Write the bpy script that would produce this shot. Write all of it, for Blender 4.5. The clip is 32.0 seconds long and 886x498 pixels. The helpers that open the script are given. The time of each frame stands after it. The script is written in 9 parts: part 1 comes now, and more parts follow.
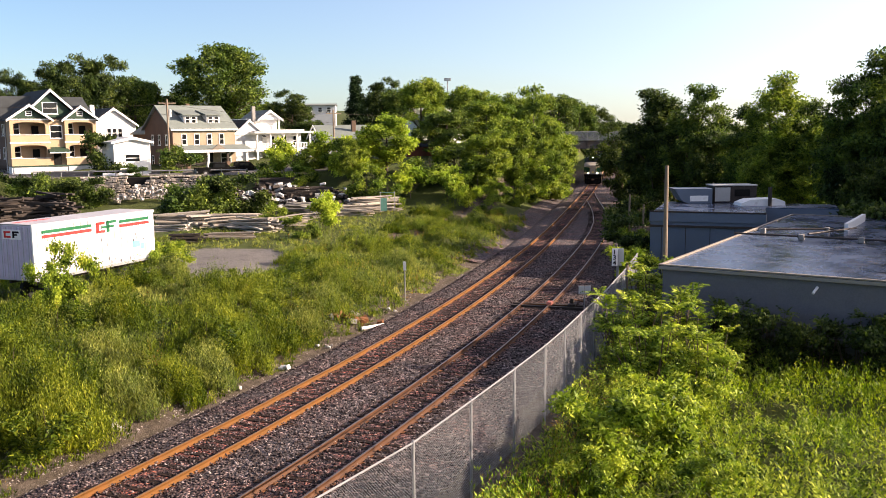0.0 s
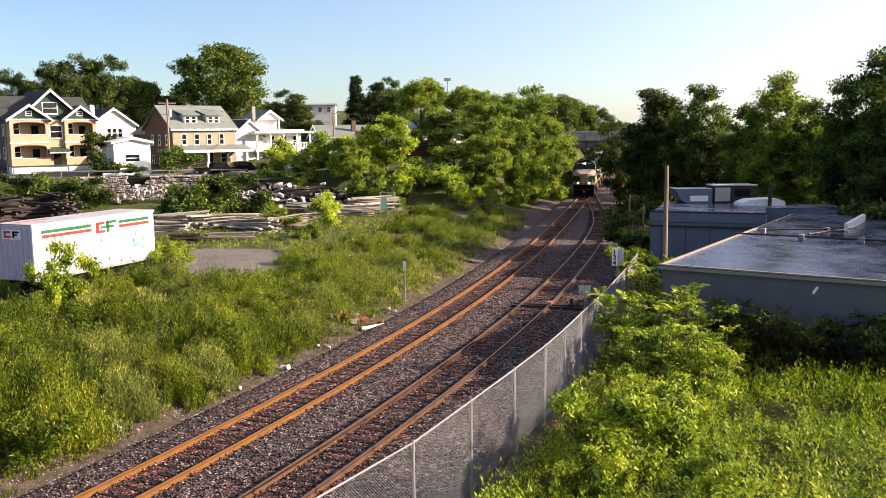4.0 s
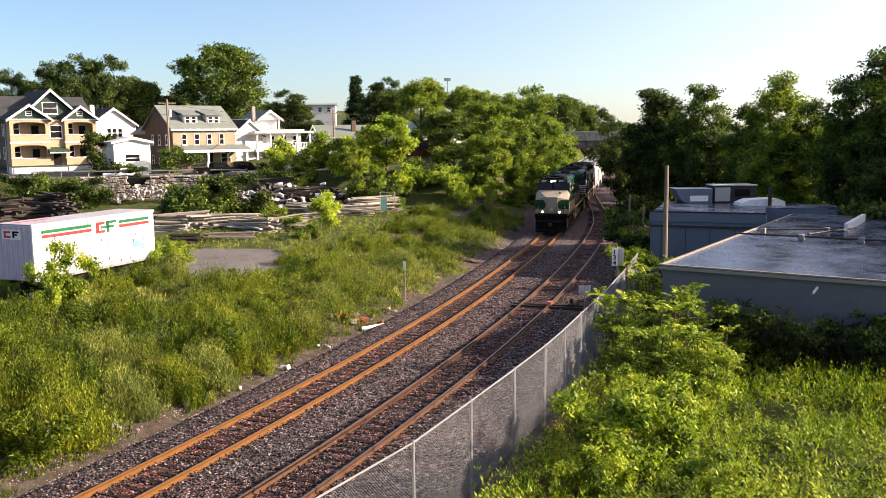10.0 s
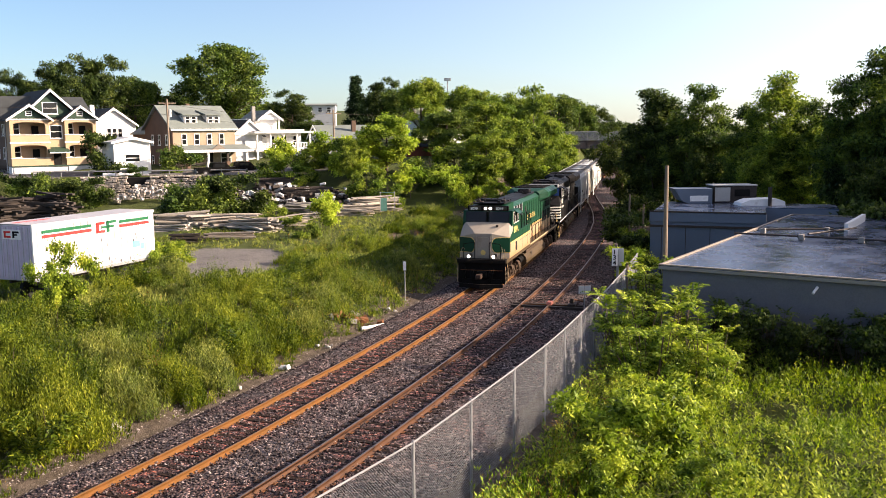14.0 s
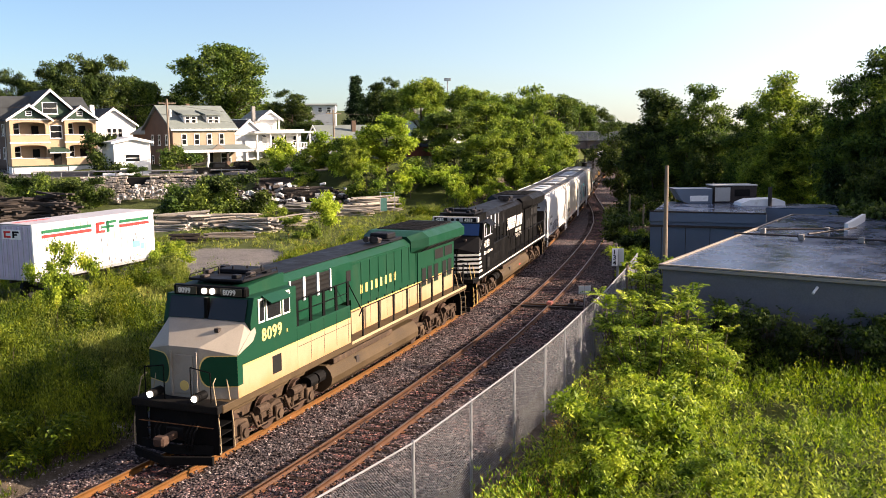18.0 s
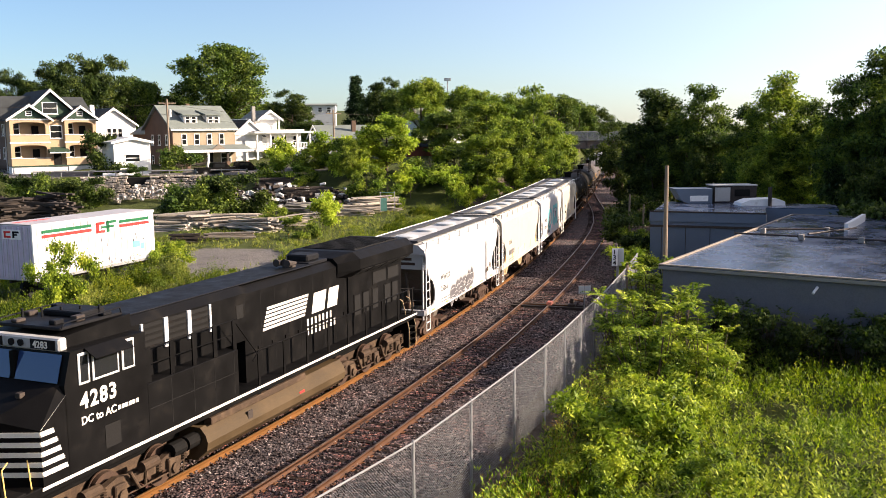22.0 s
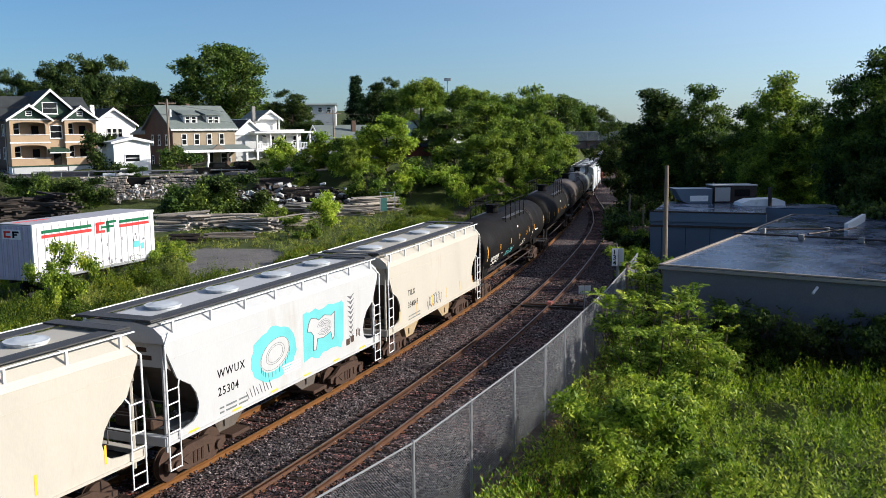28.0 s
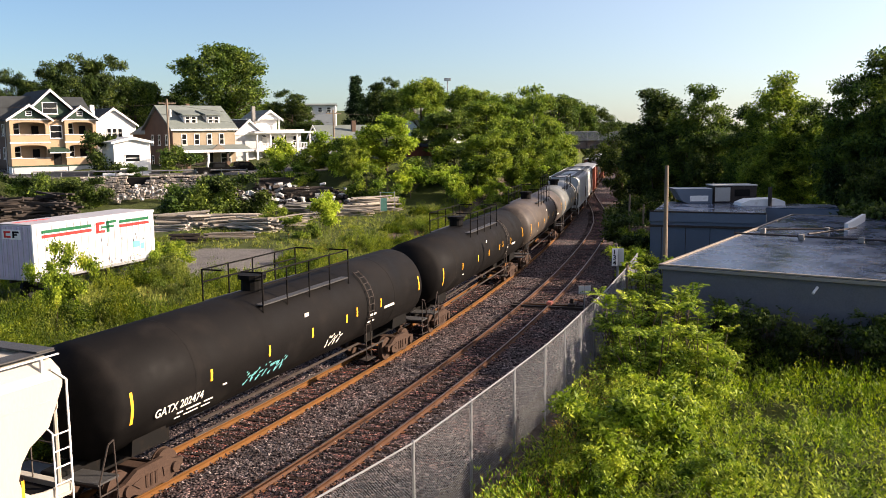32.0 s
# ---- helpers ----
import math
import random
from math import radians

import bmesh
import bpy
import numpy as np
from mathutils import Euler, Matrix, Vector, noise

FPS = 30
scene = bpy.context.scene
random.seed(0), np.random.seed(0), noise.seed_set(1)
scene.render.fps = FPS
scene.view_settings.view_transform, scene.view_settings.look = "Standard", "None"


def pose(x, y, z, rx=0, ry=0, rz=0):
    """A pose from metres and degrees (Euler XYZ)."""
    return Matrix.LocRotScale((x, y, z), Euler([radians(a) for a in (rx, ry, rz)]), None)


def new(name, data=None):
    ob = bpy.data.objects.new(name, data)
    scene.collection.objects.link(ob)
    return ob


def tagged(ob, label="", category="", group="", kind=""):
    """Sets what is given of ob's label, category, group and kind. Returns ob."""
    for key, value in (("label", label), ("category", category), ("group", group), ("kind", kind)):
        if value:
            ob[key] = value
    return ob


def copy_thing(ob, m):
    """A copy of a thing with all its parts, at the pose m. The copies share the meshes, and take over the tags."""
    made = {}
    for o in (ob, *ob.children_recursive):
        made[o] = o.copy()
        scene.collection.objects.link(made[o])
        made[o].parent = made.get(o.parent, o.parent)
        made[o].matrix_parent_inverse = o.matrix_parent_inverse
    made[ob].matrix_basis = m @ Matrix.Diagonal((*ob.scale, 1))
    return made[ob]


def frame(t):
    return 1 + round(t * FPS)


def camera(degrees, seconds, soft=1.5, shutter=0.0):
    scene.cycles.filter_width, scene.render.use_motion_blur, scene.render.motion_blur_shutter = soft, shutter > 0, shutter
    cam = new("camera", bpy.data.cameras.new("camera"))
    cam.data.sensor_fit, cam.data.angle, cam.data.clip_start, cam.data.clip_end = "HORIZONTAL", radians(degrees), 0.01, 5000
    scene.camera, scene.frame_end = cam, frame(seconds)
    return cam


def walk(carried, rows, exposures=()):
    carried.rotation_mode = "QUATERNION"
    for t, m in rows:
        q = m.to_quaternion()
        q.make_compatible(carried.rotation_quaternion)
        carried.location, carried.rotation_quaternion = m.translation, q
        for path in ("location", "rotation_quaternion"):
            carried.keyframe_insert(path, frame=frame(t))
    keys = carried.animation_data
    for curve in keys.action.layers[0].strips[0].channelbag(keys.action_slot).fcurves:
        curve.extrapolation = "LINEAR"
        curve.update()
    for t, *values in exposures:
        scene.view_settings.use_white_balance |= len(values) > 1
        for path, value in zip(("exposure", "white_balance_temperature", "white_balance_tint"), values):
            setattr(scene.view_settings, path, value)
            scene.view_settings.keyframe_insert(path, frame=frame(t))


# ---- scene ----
# One fixed camera on an overpass, 9.2 m above the rails; +Y is its view, the rails' top is z = 0.
cam = camera(52.61, 32.0, soft=0.8, shutter=0.0)
EYE = pose(0, 0, 9.184, 90 - 7.476) @ pose(0, 0, 0, 0, 0, -0.542)
EXPOSURE = [(0, 1.63, 6650, 21), (16.0, 1.63, 6600, 20), (23.0, 1.47, 6450, 17), (25.0, 1.0, 5950, 13), (27.5, 0.8, 5400, 10), (29.0, 0.82, 5400, 10), (30.5, 0.97, 5800, 13), (32.0, 1.36, 6500, 18)]

# ---- sky and sun: late afternoon, sun to the right and a little ahead ----
SUN_AZ, SUN_EL = 90.0, 22.5
world = bpy.data.worlds.new("sky")
scene.world = world
world.use_nodes = True
wn = world.node_tree
sky = wn.nodes.new("ShaderNodeTexSky")
sky.sky_type = "NISHITA"
sky.sun_disc = False
sky.sun_elevation, sky.sun_rotation = radians(SUN_EL), radians(SUN_AZ)
sky.air_density, sky.dust_density, sky.ozone_density = 1.0, 0.5, 3.0
haze = wn.nodes.new("ShaderNodeMix")
haze.data_type, haze.blend_type = "RGBA", "MULTIPLY"
haze.inputs[0].default_value = 1.0
haze.inputs[7].default_value = (0.87, 1.02, 1.12, 1.0)
wn.links.new(sky.outputs["Color"], haze.inputs[6])
# bright summer haze that thickens evenly towards the sun
way = wn.nodes.new("ShaderNodeVectorMath")
way.operation = "DOT_PRODUCT"
way.inputs[1].default_value = (math.sin(radians(SUN_AZ)) * math.cos(radians(SUN_EL)), math.cos(radians(SUN_AZ)) * math.cos(radians(SUN_EL)), math.sin(radians(SUN_EL)))
wn.links.new(wn.nodes.new("ShaderNodeTexCoord").outputs["Generated"], way.inputs[0])
half = wn.nodes.new("ShaderNodeMath")
half.operation = "MULTIPLY_ADD"
half.inputs[1].default_value, half.inputs[2].default_value = 0.5, 0.5
wn.links.new(way.outputs["Value"], half.inputs[0])
veil = wn.nodes.new("ShaderNodeMath")
veil.operation = "POWER"
veil.inputs[1].default_value = 3.4
wn.links.new(half.outputs[0], veil.inputs[0])
glare = wn.nodes.new("ShaderNodeMix")
glare.data_type, glare.blend_type = "RGBA", "ADD"
glare.inputs[7].default_value = (9.5, 8.2, 6.9, 1.0)
wn.links.new(veil.outputs[0], glare.inputs[0])
wn.links.new(haze.outputs[2], glare.inputs[6])
wn.links.new(glare.outputs[2], wn.nodes["Background"].inputs["Color"])
wn.nodes["Background"].inputs["Strength"].default_value = 0.053
sun_light = bpy.data.lights.new("sun", "SUN")
sun_light.energy, sun_light.angle, sun_light.color = 5.0, radians(0.5), (1.0, 0.85, 0.65)
sun = new("sun", sun_light)
sun.rotation_euler = Euler((radians(90 - SUN_EL), 0, radians(180 - SUN_AZ)))
walk(cam, [(0, EYE), (32.0, EYE)], EXPOSURE)

# ---- helpers of this scene ----
rng = np.random.default_rng(7)


def put(name, me, parent=None, label="", mat=None):
    ob = new(name, me)
    if mat is not None:
        me.materials.append(mat)
    if parent is not None:
        ob.parent = parent
    if label:
        ob["label"] = label
    return ob


def part(name, bm, material, parent, label="", smooth=False):
    me = bpy.data.meshes.new(name)
    bm.normal_update()
    bm.to_mesh(me)
    bm.free()
    if smooth:
        me.polygons.foreach_set("use_smooth", [True] * len(me.polygons))
    return put(name, me, parent, label, material)


def raw(name, verts, faces, material, parent=None, label="", smooth=False):
    """A mesh from arrays; faces all of one size."""
    verts, faces = np.asarray(verts, np.float32), np.asarray(faces, np.int32)
    me = bpy.data.meshes.new(name)
    k = faces.shape[1]
    me.vertices.add(len(verts))
    me.vertices.foreach_set("co", verts.ravel())
    me.loops.add(faces.size)
    me.loops.foreach_set("vertex_index", faces.ravel())
    me.polygons.add(len(faces))
    me.polygons.foreach_set("loop_start", np.arange(0, faces.size, k, dtype=np.int32))
    me.update(calc_edges=True)
    if smooth:
        me.polygons.foreach_set("use_smooth", np.ones(len(faces), bool))
    return put(name, me, parent, label, material)


def empty(name, m, label, category, group="", kind=""):
    ob = new(name)
    ob.empty_display_size = 0.2
    ob.matrix_basis = m
    return tagged(ob, label, category, group, kind)


def box(bm, x0, x1, y0, y1, z0, z1, bev=0.0, m=None):
    r = bmesh.ops.create_cube(bm, size=1)
    vs = r["verts"]
    for v in vs:
        v.co = Vector(((x0 + x1) / 2 + v.co.x * (x1 - x0), (y0 + y1) / 2 + v.co.y * (y1 - y0), (z0 + z1) / 2 + v.co.z * (z1 - z0)))
    if bev:
        es = list({e for v in vs for e in v.link_edges})
        vs = list({v for f in bmesh.ops.bevel(bm, geom=es, offset=bev, segments=1, affect="EDGES")["faces"] for v in f.verts} | {v for v in vs if v.is_valid})
    if m is not None:
        bmesh.ops.transform(bm, matrix=m, verts=vs)
    return vs


def rod(bm, a, b, r, n=6, r2=None):
    a, b = Vector(a), Vector(b)
    d = b - a
    if d.length < 1e-5:
        return []
    m = Matrix.Translation((a + b) / 2) @ d.to_track_quat("Z", "Y").to_matrix().to_4x4()
    return bmesh.ops.create_cone(bm, cap_ends=True, segments=n, radius1=r, radius2=r if r2 is None else r2, depth=d.length, matrix=m)["verts"]


def tube(bm, pts, r, n=6):
    for a, b in zip(pts[:-1], pts[1:]):
        rod(bm, a, b, r, n)


def prism(bm, pts, a, b, axis="y"):
    """Extrude an outline: (x, z) along y, (y, z) along x or (x, y) along z."""
    def at(p, t):
        return {"y": (p[0], t, p[1]), "x": (t, p[0], p[1]), "z": (p[0], p[1], t)}[axis]
    lo = [bm.verts.new(at(p, a)) for p in pts]
    hi = [bm.verts.new(at(p, b)) for p in pts]
    fs = [bm.faces.new(lo), bm.faces.new(hi[::-1])]
    n = len(pts)
    for i in range(n):
        fs.append(bm.faces.new((lo[i], hi[i], hi[(i + 1) % n], lo[(i + 1) % n])))
    bmesh.ops.recalc_face_normals(bm, faces=fs)
    return lo + hi


def one(fn, *args, **kw):
    bm = bmesh.new()
    fn(bm, *args, **kw)
    return bm


def boxes(*specs):
    bm = bmesh.new()
    for s in specs:
        box(bm, *s)
    return bm


def rods(*specs):
    bm = bmesh.new()
    for s in specs:
        rod(bm, *s)
    return bm


def words(text, size, m, material, parent, name="lettering", label="", bold=0.0, wide=1.0):
    """Lettering in the built-in font, as a thin mesh; m places its lower left corner."""
    cu = bpy.data.curves.new("text", "FONT")
    cu.body, cu.size, cu.extrude, cu.offset = text, size, 0.004, bold
    cu.resolution_u = 3
    cu.space_character = wide
    tmp = bpy.data.objects.new("text", cu)
    me = bpy.data.meshes.new_from_object(tmp)
    me.transform(m)
    bpy.data.objects.remove(tmp)
    return put(name, me, parent, label, material)


def smooth01(a, b, x):
    t = np.clip((np.asarray(x, float) - a) / (b - a), 0, 1)
    return t * t * (3 - 2 * t)


# ---- the line of the main track: arc length s from the near end, curving to its far end ----
KS = [-0.00374, -0.0039, -0.00154, -0.00011, -0.0005, 0.0018, -0.0015, -0.0003, -0.0003]
LINE_S = np.arange(-120, 321, 0.5)
_k = np.interp(np.clip(LINE_S, 0, 280), np.linspace(0, 280, 9), KS) * (LINE_S > -2)
_h = np.cumsum(_k) * 0.5
LINE_H = _h - np.interp(0, LINE_S, _h) + 0.4753
_x, _y = np.cumsum(np.sin(LINE_H)) * 0.5, np.cumsum(np.cos(LINE_H)) * 0.5
LINE_X = _x - np.interp(0, LINE_S, _x) - 16.0726
LINE_Y = _y - np.interp(0, LINE_S, _y) + 6.3166


def on_line(s, n=0.0):
    """World x, y and heading at arc length s, n metres to the right of the main track."""
    h = np.interp(s, LINE_S, LINE_H)
    return np.interp(s, LINE_S, LINE_X) + n * np.cos(h), np.interp(s, LINE_S, LINE_Y) - n * np.sin(h), h


def side_of(x, y):
    """Arc length and distance right of the main track, for arrays."""
    x, y = np.atleast_1d(np.asarray(x, float)), np.atleast_1d(np.asarray(y, float))
    cs, cx, cy, ch = LINE_S[::8], LINE_X[::8], LINE_Y[::8], LINE_H[::8]
    s, n = np.empty(x.shape), np.empty(x.shape)
    for i in range(0, len(x), 20000):
        j = slice(i, i + 20000)
        k = np.argmin((x[j, None] - cx) ** 2 + (y[j, None] - cy) ** 2, axis=1)
        dx, dy = x[j] - cx[k], y[j] - cy[k]
        n[j] = dx * np.cos(ch[k]) - dy * np.sin(ch[k])
        s[j] = cs[k] + dx * np.sin(ch[k]) + dy * np.cos(ch[k])
    return s, n


def siding(s):
    """Distance of the second track's centre right of the main one."""
    return np.interp(s, [-120, 10, 22, 40, 55, 70, 80, 90, 100, 110, 118, 126, 140], [3.95, 3.95, 3.95, 3.95, 4.02, 4.1, 4.12, 3.85, 3.2, 2.25, 1.45, 0.75, 0.0])


def ground_z(x, y):
    """Height of the ground sheet."""
    x, y = np.asarray(x, float), np.asarray(y, float)
    s, n = side_of(x.ravel(), y.ravel())
    s, n = s.reshape(x.shape), n.reshape(x.shape)
    z = np.interp(n, [-40, -22, -14, -9, -6, -4.4, -3.4, -2.6, 8.2, 9.5, 14, 30], [0.75, 0.75, 0.7, 0.45, 0.1, -0.3, -0.52, -0.44, -0.42, -0.25, -0.2, 0.1])
    # terrace of the houses behind the yard, and the wooded banks of the cutting near the bridge
    left = smooth01(-5, -16, n)
    rise = np.where(x < -28.5, smooth01(104.4, 106.2, y - 0.17 * (x + 42)), smooth01(97, 112, y))
    z = z + left * (0.9 * smooth01(88, 104, y) + 2.6 * rise + 3.0 * smooth01(125, 260, y))
    z = z + smooth01(-3.5, -14, n) * smooth01(92, 140, s) * 2.6
    z = z + smooth01(9, 20, n) * smooth01(85, 150, s) * 3.5
    bump = 0.10 * np.sin(x * 0.9 + 1.3 * np.sin(y * 0.37)) * np.sin(y * 0.7 + np.sin(x * 0.51))
    z = z + bump * np.clip((np.abs(n - 2.5) - 6.5) / 3, 0, 1)
    far = np.hypot(x, y)
    return z + 16 * smooth01(260, 900, far) * smooth01(-8, -30, n) + 10 * smooth01(400, 1500, far)


# ---- materials ----


def nodes(name):
    m = bpy.data.materials.new(name)
    m.use_nodes = True
    t = m.node_tree
    return m, t, t.nodes["Principled BSDF"]


def node(t, kind, ins=None, operation=""):
    n = t.nodes.new(kind)
    if operation:
        n.operation = operation
    for k, v in (ins or {}).items():
        if isinstance(v, bpy.types.NodeSocket):
            t.links.new(v, n.inputs[k])
        else:
            n.inputs[k].default_value = v
    return n


def rgba(c):
    return (*c, 1.0) if len(c) == 3 else c


def mixcol(t, fac, a, b, mode="MIX"):
    n = t.nodes.new("ShaderNodeMix")
    n.data_type, n.blend_type = "RGBA", mode
    for i, v in ((0, fac), (6, a), (7, b)):
        sock = n.inputs[i]
        if isinstance(v, bpy.types.NodeSocket):
            t.links.new(v, sock)
        else:
            sock.default_value = rgba(v) if i else v
    return n.outputs[2]


def ramp(t, fac, stops, mode="LINEAR"):
    n = t.nodes.new("ShaderNodeValToRGB")
    n.color_ramp.interpolation = mode
    e = n.color_ramp.elements
    while len(e) < len(stops):
        e.new(0.5)
    for q, (p, c) in zip(e, stops):
        q.position, q.color = p, rgba(c)
    t.links.new(fac, n.inputs[0])
    return n.outputs[0]


def grain(t, scale, detail=4, rough=0.6, vec=None, stretch=None):
    tc = t.nodes.new("ShaderNodeTexCoord").outputs["Object"] if vec is None else vec
    if stretch:
        tc = node(t, "ShaderNodeMapping", {"Vector": tc, "Scale": stretch}).outputs[0]
    return node(t, "ShaderNodeTexNoise", {"Vector": tc, "Scale": scale, "Detail": detail, "Roughness": rough}).outputs["Fac"]


def surface(name, col, rough=0.7, metal=0.0, var=0.3, scale=1.5, fine=25.0, bump=0.15, dirt=None, dirt_amount=0.5, stretch=None, spec=0.18, random_amount=0.0):
    """A painted, wooden or mineral surface: coarse stains, fine grain and relief."""
    m, t, b = nodes(name)
    big, small = grain(t, scale, 5, 0.65, stretch=stretch), grain(t, fine, 3, 0.6, stretch=stretch)
    dark, light = tuple(c * (1 - var) for c in col), tuple(min(1, c * (1 + var)) for c in col)
    c = ramp(t, small, [(0.3, dark), (0.7, light)])
    c = mixcol(t, 0.5, c, ramp(t, big, [(0.35, dark), (0.65, light)]))
    if dirt:
        c = mixcol(t, ramp(t, big, [(0.62 - 0.3 * dirt_amount, (0, 0, 0)), (0.85 - 0.2 * dirt_amount, (0.8, 0.8, 0.8))]), c, dirt)
    if random_amount:
        r = node(t, "ShaderNodeObjectInfo").outputs["Random"]
        c = mixcol(t, 1.0, c, ramp(t, r, [(0, (1 - random_amount,) * 3), (1, (1, 1, 1))]), "MULTIPLY")
    t.links.new(c, b.inputs["Base Color"])
    b.inputs["Metallic"].default_value = metal
    b.inputs["Specular IOR Level"].default_value = spec
    t.links.new(node(t, "ShaderNodeMapRange", {"Value": big, "From Min": 0.3, "From Max": 0.7, "To Min": max(0.03, rough - 0.12), "To Max": min(1, rough + 0.12)}).outputs[0], b.inputs["Roughness"])
    if bump:
        t.links.new(node(t, "ShaderNodeBump", {"Height": small, "Strength": bump, "Distance": 0.02}).outputs[0], b.inputs["Normal"])
    return m


def foliage(name, dark, light, yellow=None, trans=0.35, patch=0.25):
    """Leaves: each leaf its own tone, patches of other tone, some light through them."""
    m, t, b = nodes(name)
    isl = node(t, "ShaderNodeNewGeometry").outputs["Random Per Island"]
    pos = node(t, "ShaderNodeNewGeometry").outputs["Position"]
    g, fine = grain(t, patch, 3, 0.6, vec=pos), grain(t, patch * 2.6, 3, 0.6, vec=pos)
    tone = node(t, "ShaderNodeMath", {0: isl, 1: 0.65, 2: node(t, "ShaderNodeMath", {0: fine, 1: 1.9, 2: -0.8}, operation="MULTIPLY_ADD").outputs[0]}, operation="MULTIPLY_ADD").outputs[0]
    c = ramp(t, tone, [(0.05, dark), (0.55, light), (0.95, yellow or light)])
    c = mixcol(t, 1.0, c, ramp(t, g, [(0.34, (0.62, 0.72, 0.62)), (0.62, (1.2, 1.08, 0.9))]), "MULTIPLY")
    t.links.new(c, b.inputs["Base Color"])
    b.inputs["Roughness"].default_value = 0.55
    b.inputs["Specular IOR Level"].default_value = 0.12
    tr = node(t, "ShaderNodeBsdfTranslucent", {"Color": mixcol(t, 1.0, c, (1.25, 1.45, 0.6), "MULTIPLY")})
    mx = node(t, "ShaderNodeMixShader", {0: trans, 1: b.outputs[0], 2: tr.outputs[0]})
    t.links.new(mx.outputs[0], t.nodes["Material Output"].inputs[0])
    return m


def glass_dark(name, col=(0.012, 0.013, 0.014), spec=0.35):
    m, t, b = nodes(name)
    b.inputs["Base Color"].default_value = rgba(col)
    b.inputs["Roughness"].default_value = 0.06
    b.inputs["Specular IOR Level"].default_value = spec
    return m


def glow(name, col, strength):
    m, t, b = nodes(name)
    b.inputs["Base Color"].default_value = rgba(col)
    b.inputs["Emission Color"].default_value = rgba(col)
    b.inputs["Emission Strength"].default_value = strength
    return m


def two_tone(name, low, high, split, line=None):
    """Paint in two bands, the upper above split metres over the rail, with dust towards the frame."""
    m, t, b = nodes(name)
    tc = t.nodes.new("ShaderNodeTexCoord").outputs["Object"]
    z = node(t, "ShaderNodeSeparateXYZ", {0: tc}).outputs["Z"]
    k = node(t, "ShaderNodeMath", {0: z, 1: split}, operation="GREATER_THAN").outputs[0]
    c = mixcol(t, k, low, high)
    if line:
        near = node(t, "ShaderNodeMath", {0: node(t, "ShaderNodeMath", {0: z, 1: split}, operation="SUBTRACT").outputs[0], 1: 0.0, 2: 0.03}, operation="COMPARE").outputs[0]
        c = mixcol(t, near, c, line)
    g = grain(t, 1.2, 5, 0.7, stretch=(1, 1, 0.35))
    stain = node(t, "ShaderNodeMath", {0: ramp(t, g, [(0.5, (0, 0, 0)), (0.8, (0.4, 0.4, 0.4))]), 1: node(t, "ShaderNodeMath", {0: 1.0, 1: node(t, "ShaderNodeMath", {0: k, 1: 0.85}, operation="MULTIPLY").outputs[0]}, operation="SUBTRACT").outputs[0]}, operation="MULTIPLY").outputs[0]
    c = mixcol(t, stain, c, (0.22, 0.14, 0.075))
    low_ = node(t, "ShaderNodeMapRange", {"Value": z, "From Min": split, "From Max": 1.6, "To Min": -0.35, "To Max": 0.42}).outputs[0]
    rusty = node(t, "ShaderNodeMath", {0: grain(t, 0.8, 5, 0.7, stretch=(1, 1, 0.6)), 1: low_}, operation="ADD").outputs[0]
    c = mixcol(t, ramp(t, rusty, [(0.5, (0, 0, 0)), (0.95, (0.75, 0.75, 0.75))]), c, (0.33, 0.15, 0.05))
    f = grain(t, 30)
    c = mixcol(t, 0.25, c, mixcol(t, 1.0, c, ramp(t, f, [(0.3, (0.5, 0.5, 0.5)), (0.7, (1.3, 1.3, 1.3))]), "MULTIPLY"))
    t.links.new(c, b.inputs["Base Color"])
    b.inputs["Roughness"].default_value = 0.5
    b.inputs["Specular IOR Level"].default_value = 0.15
    return m


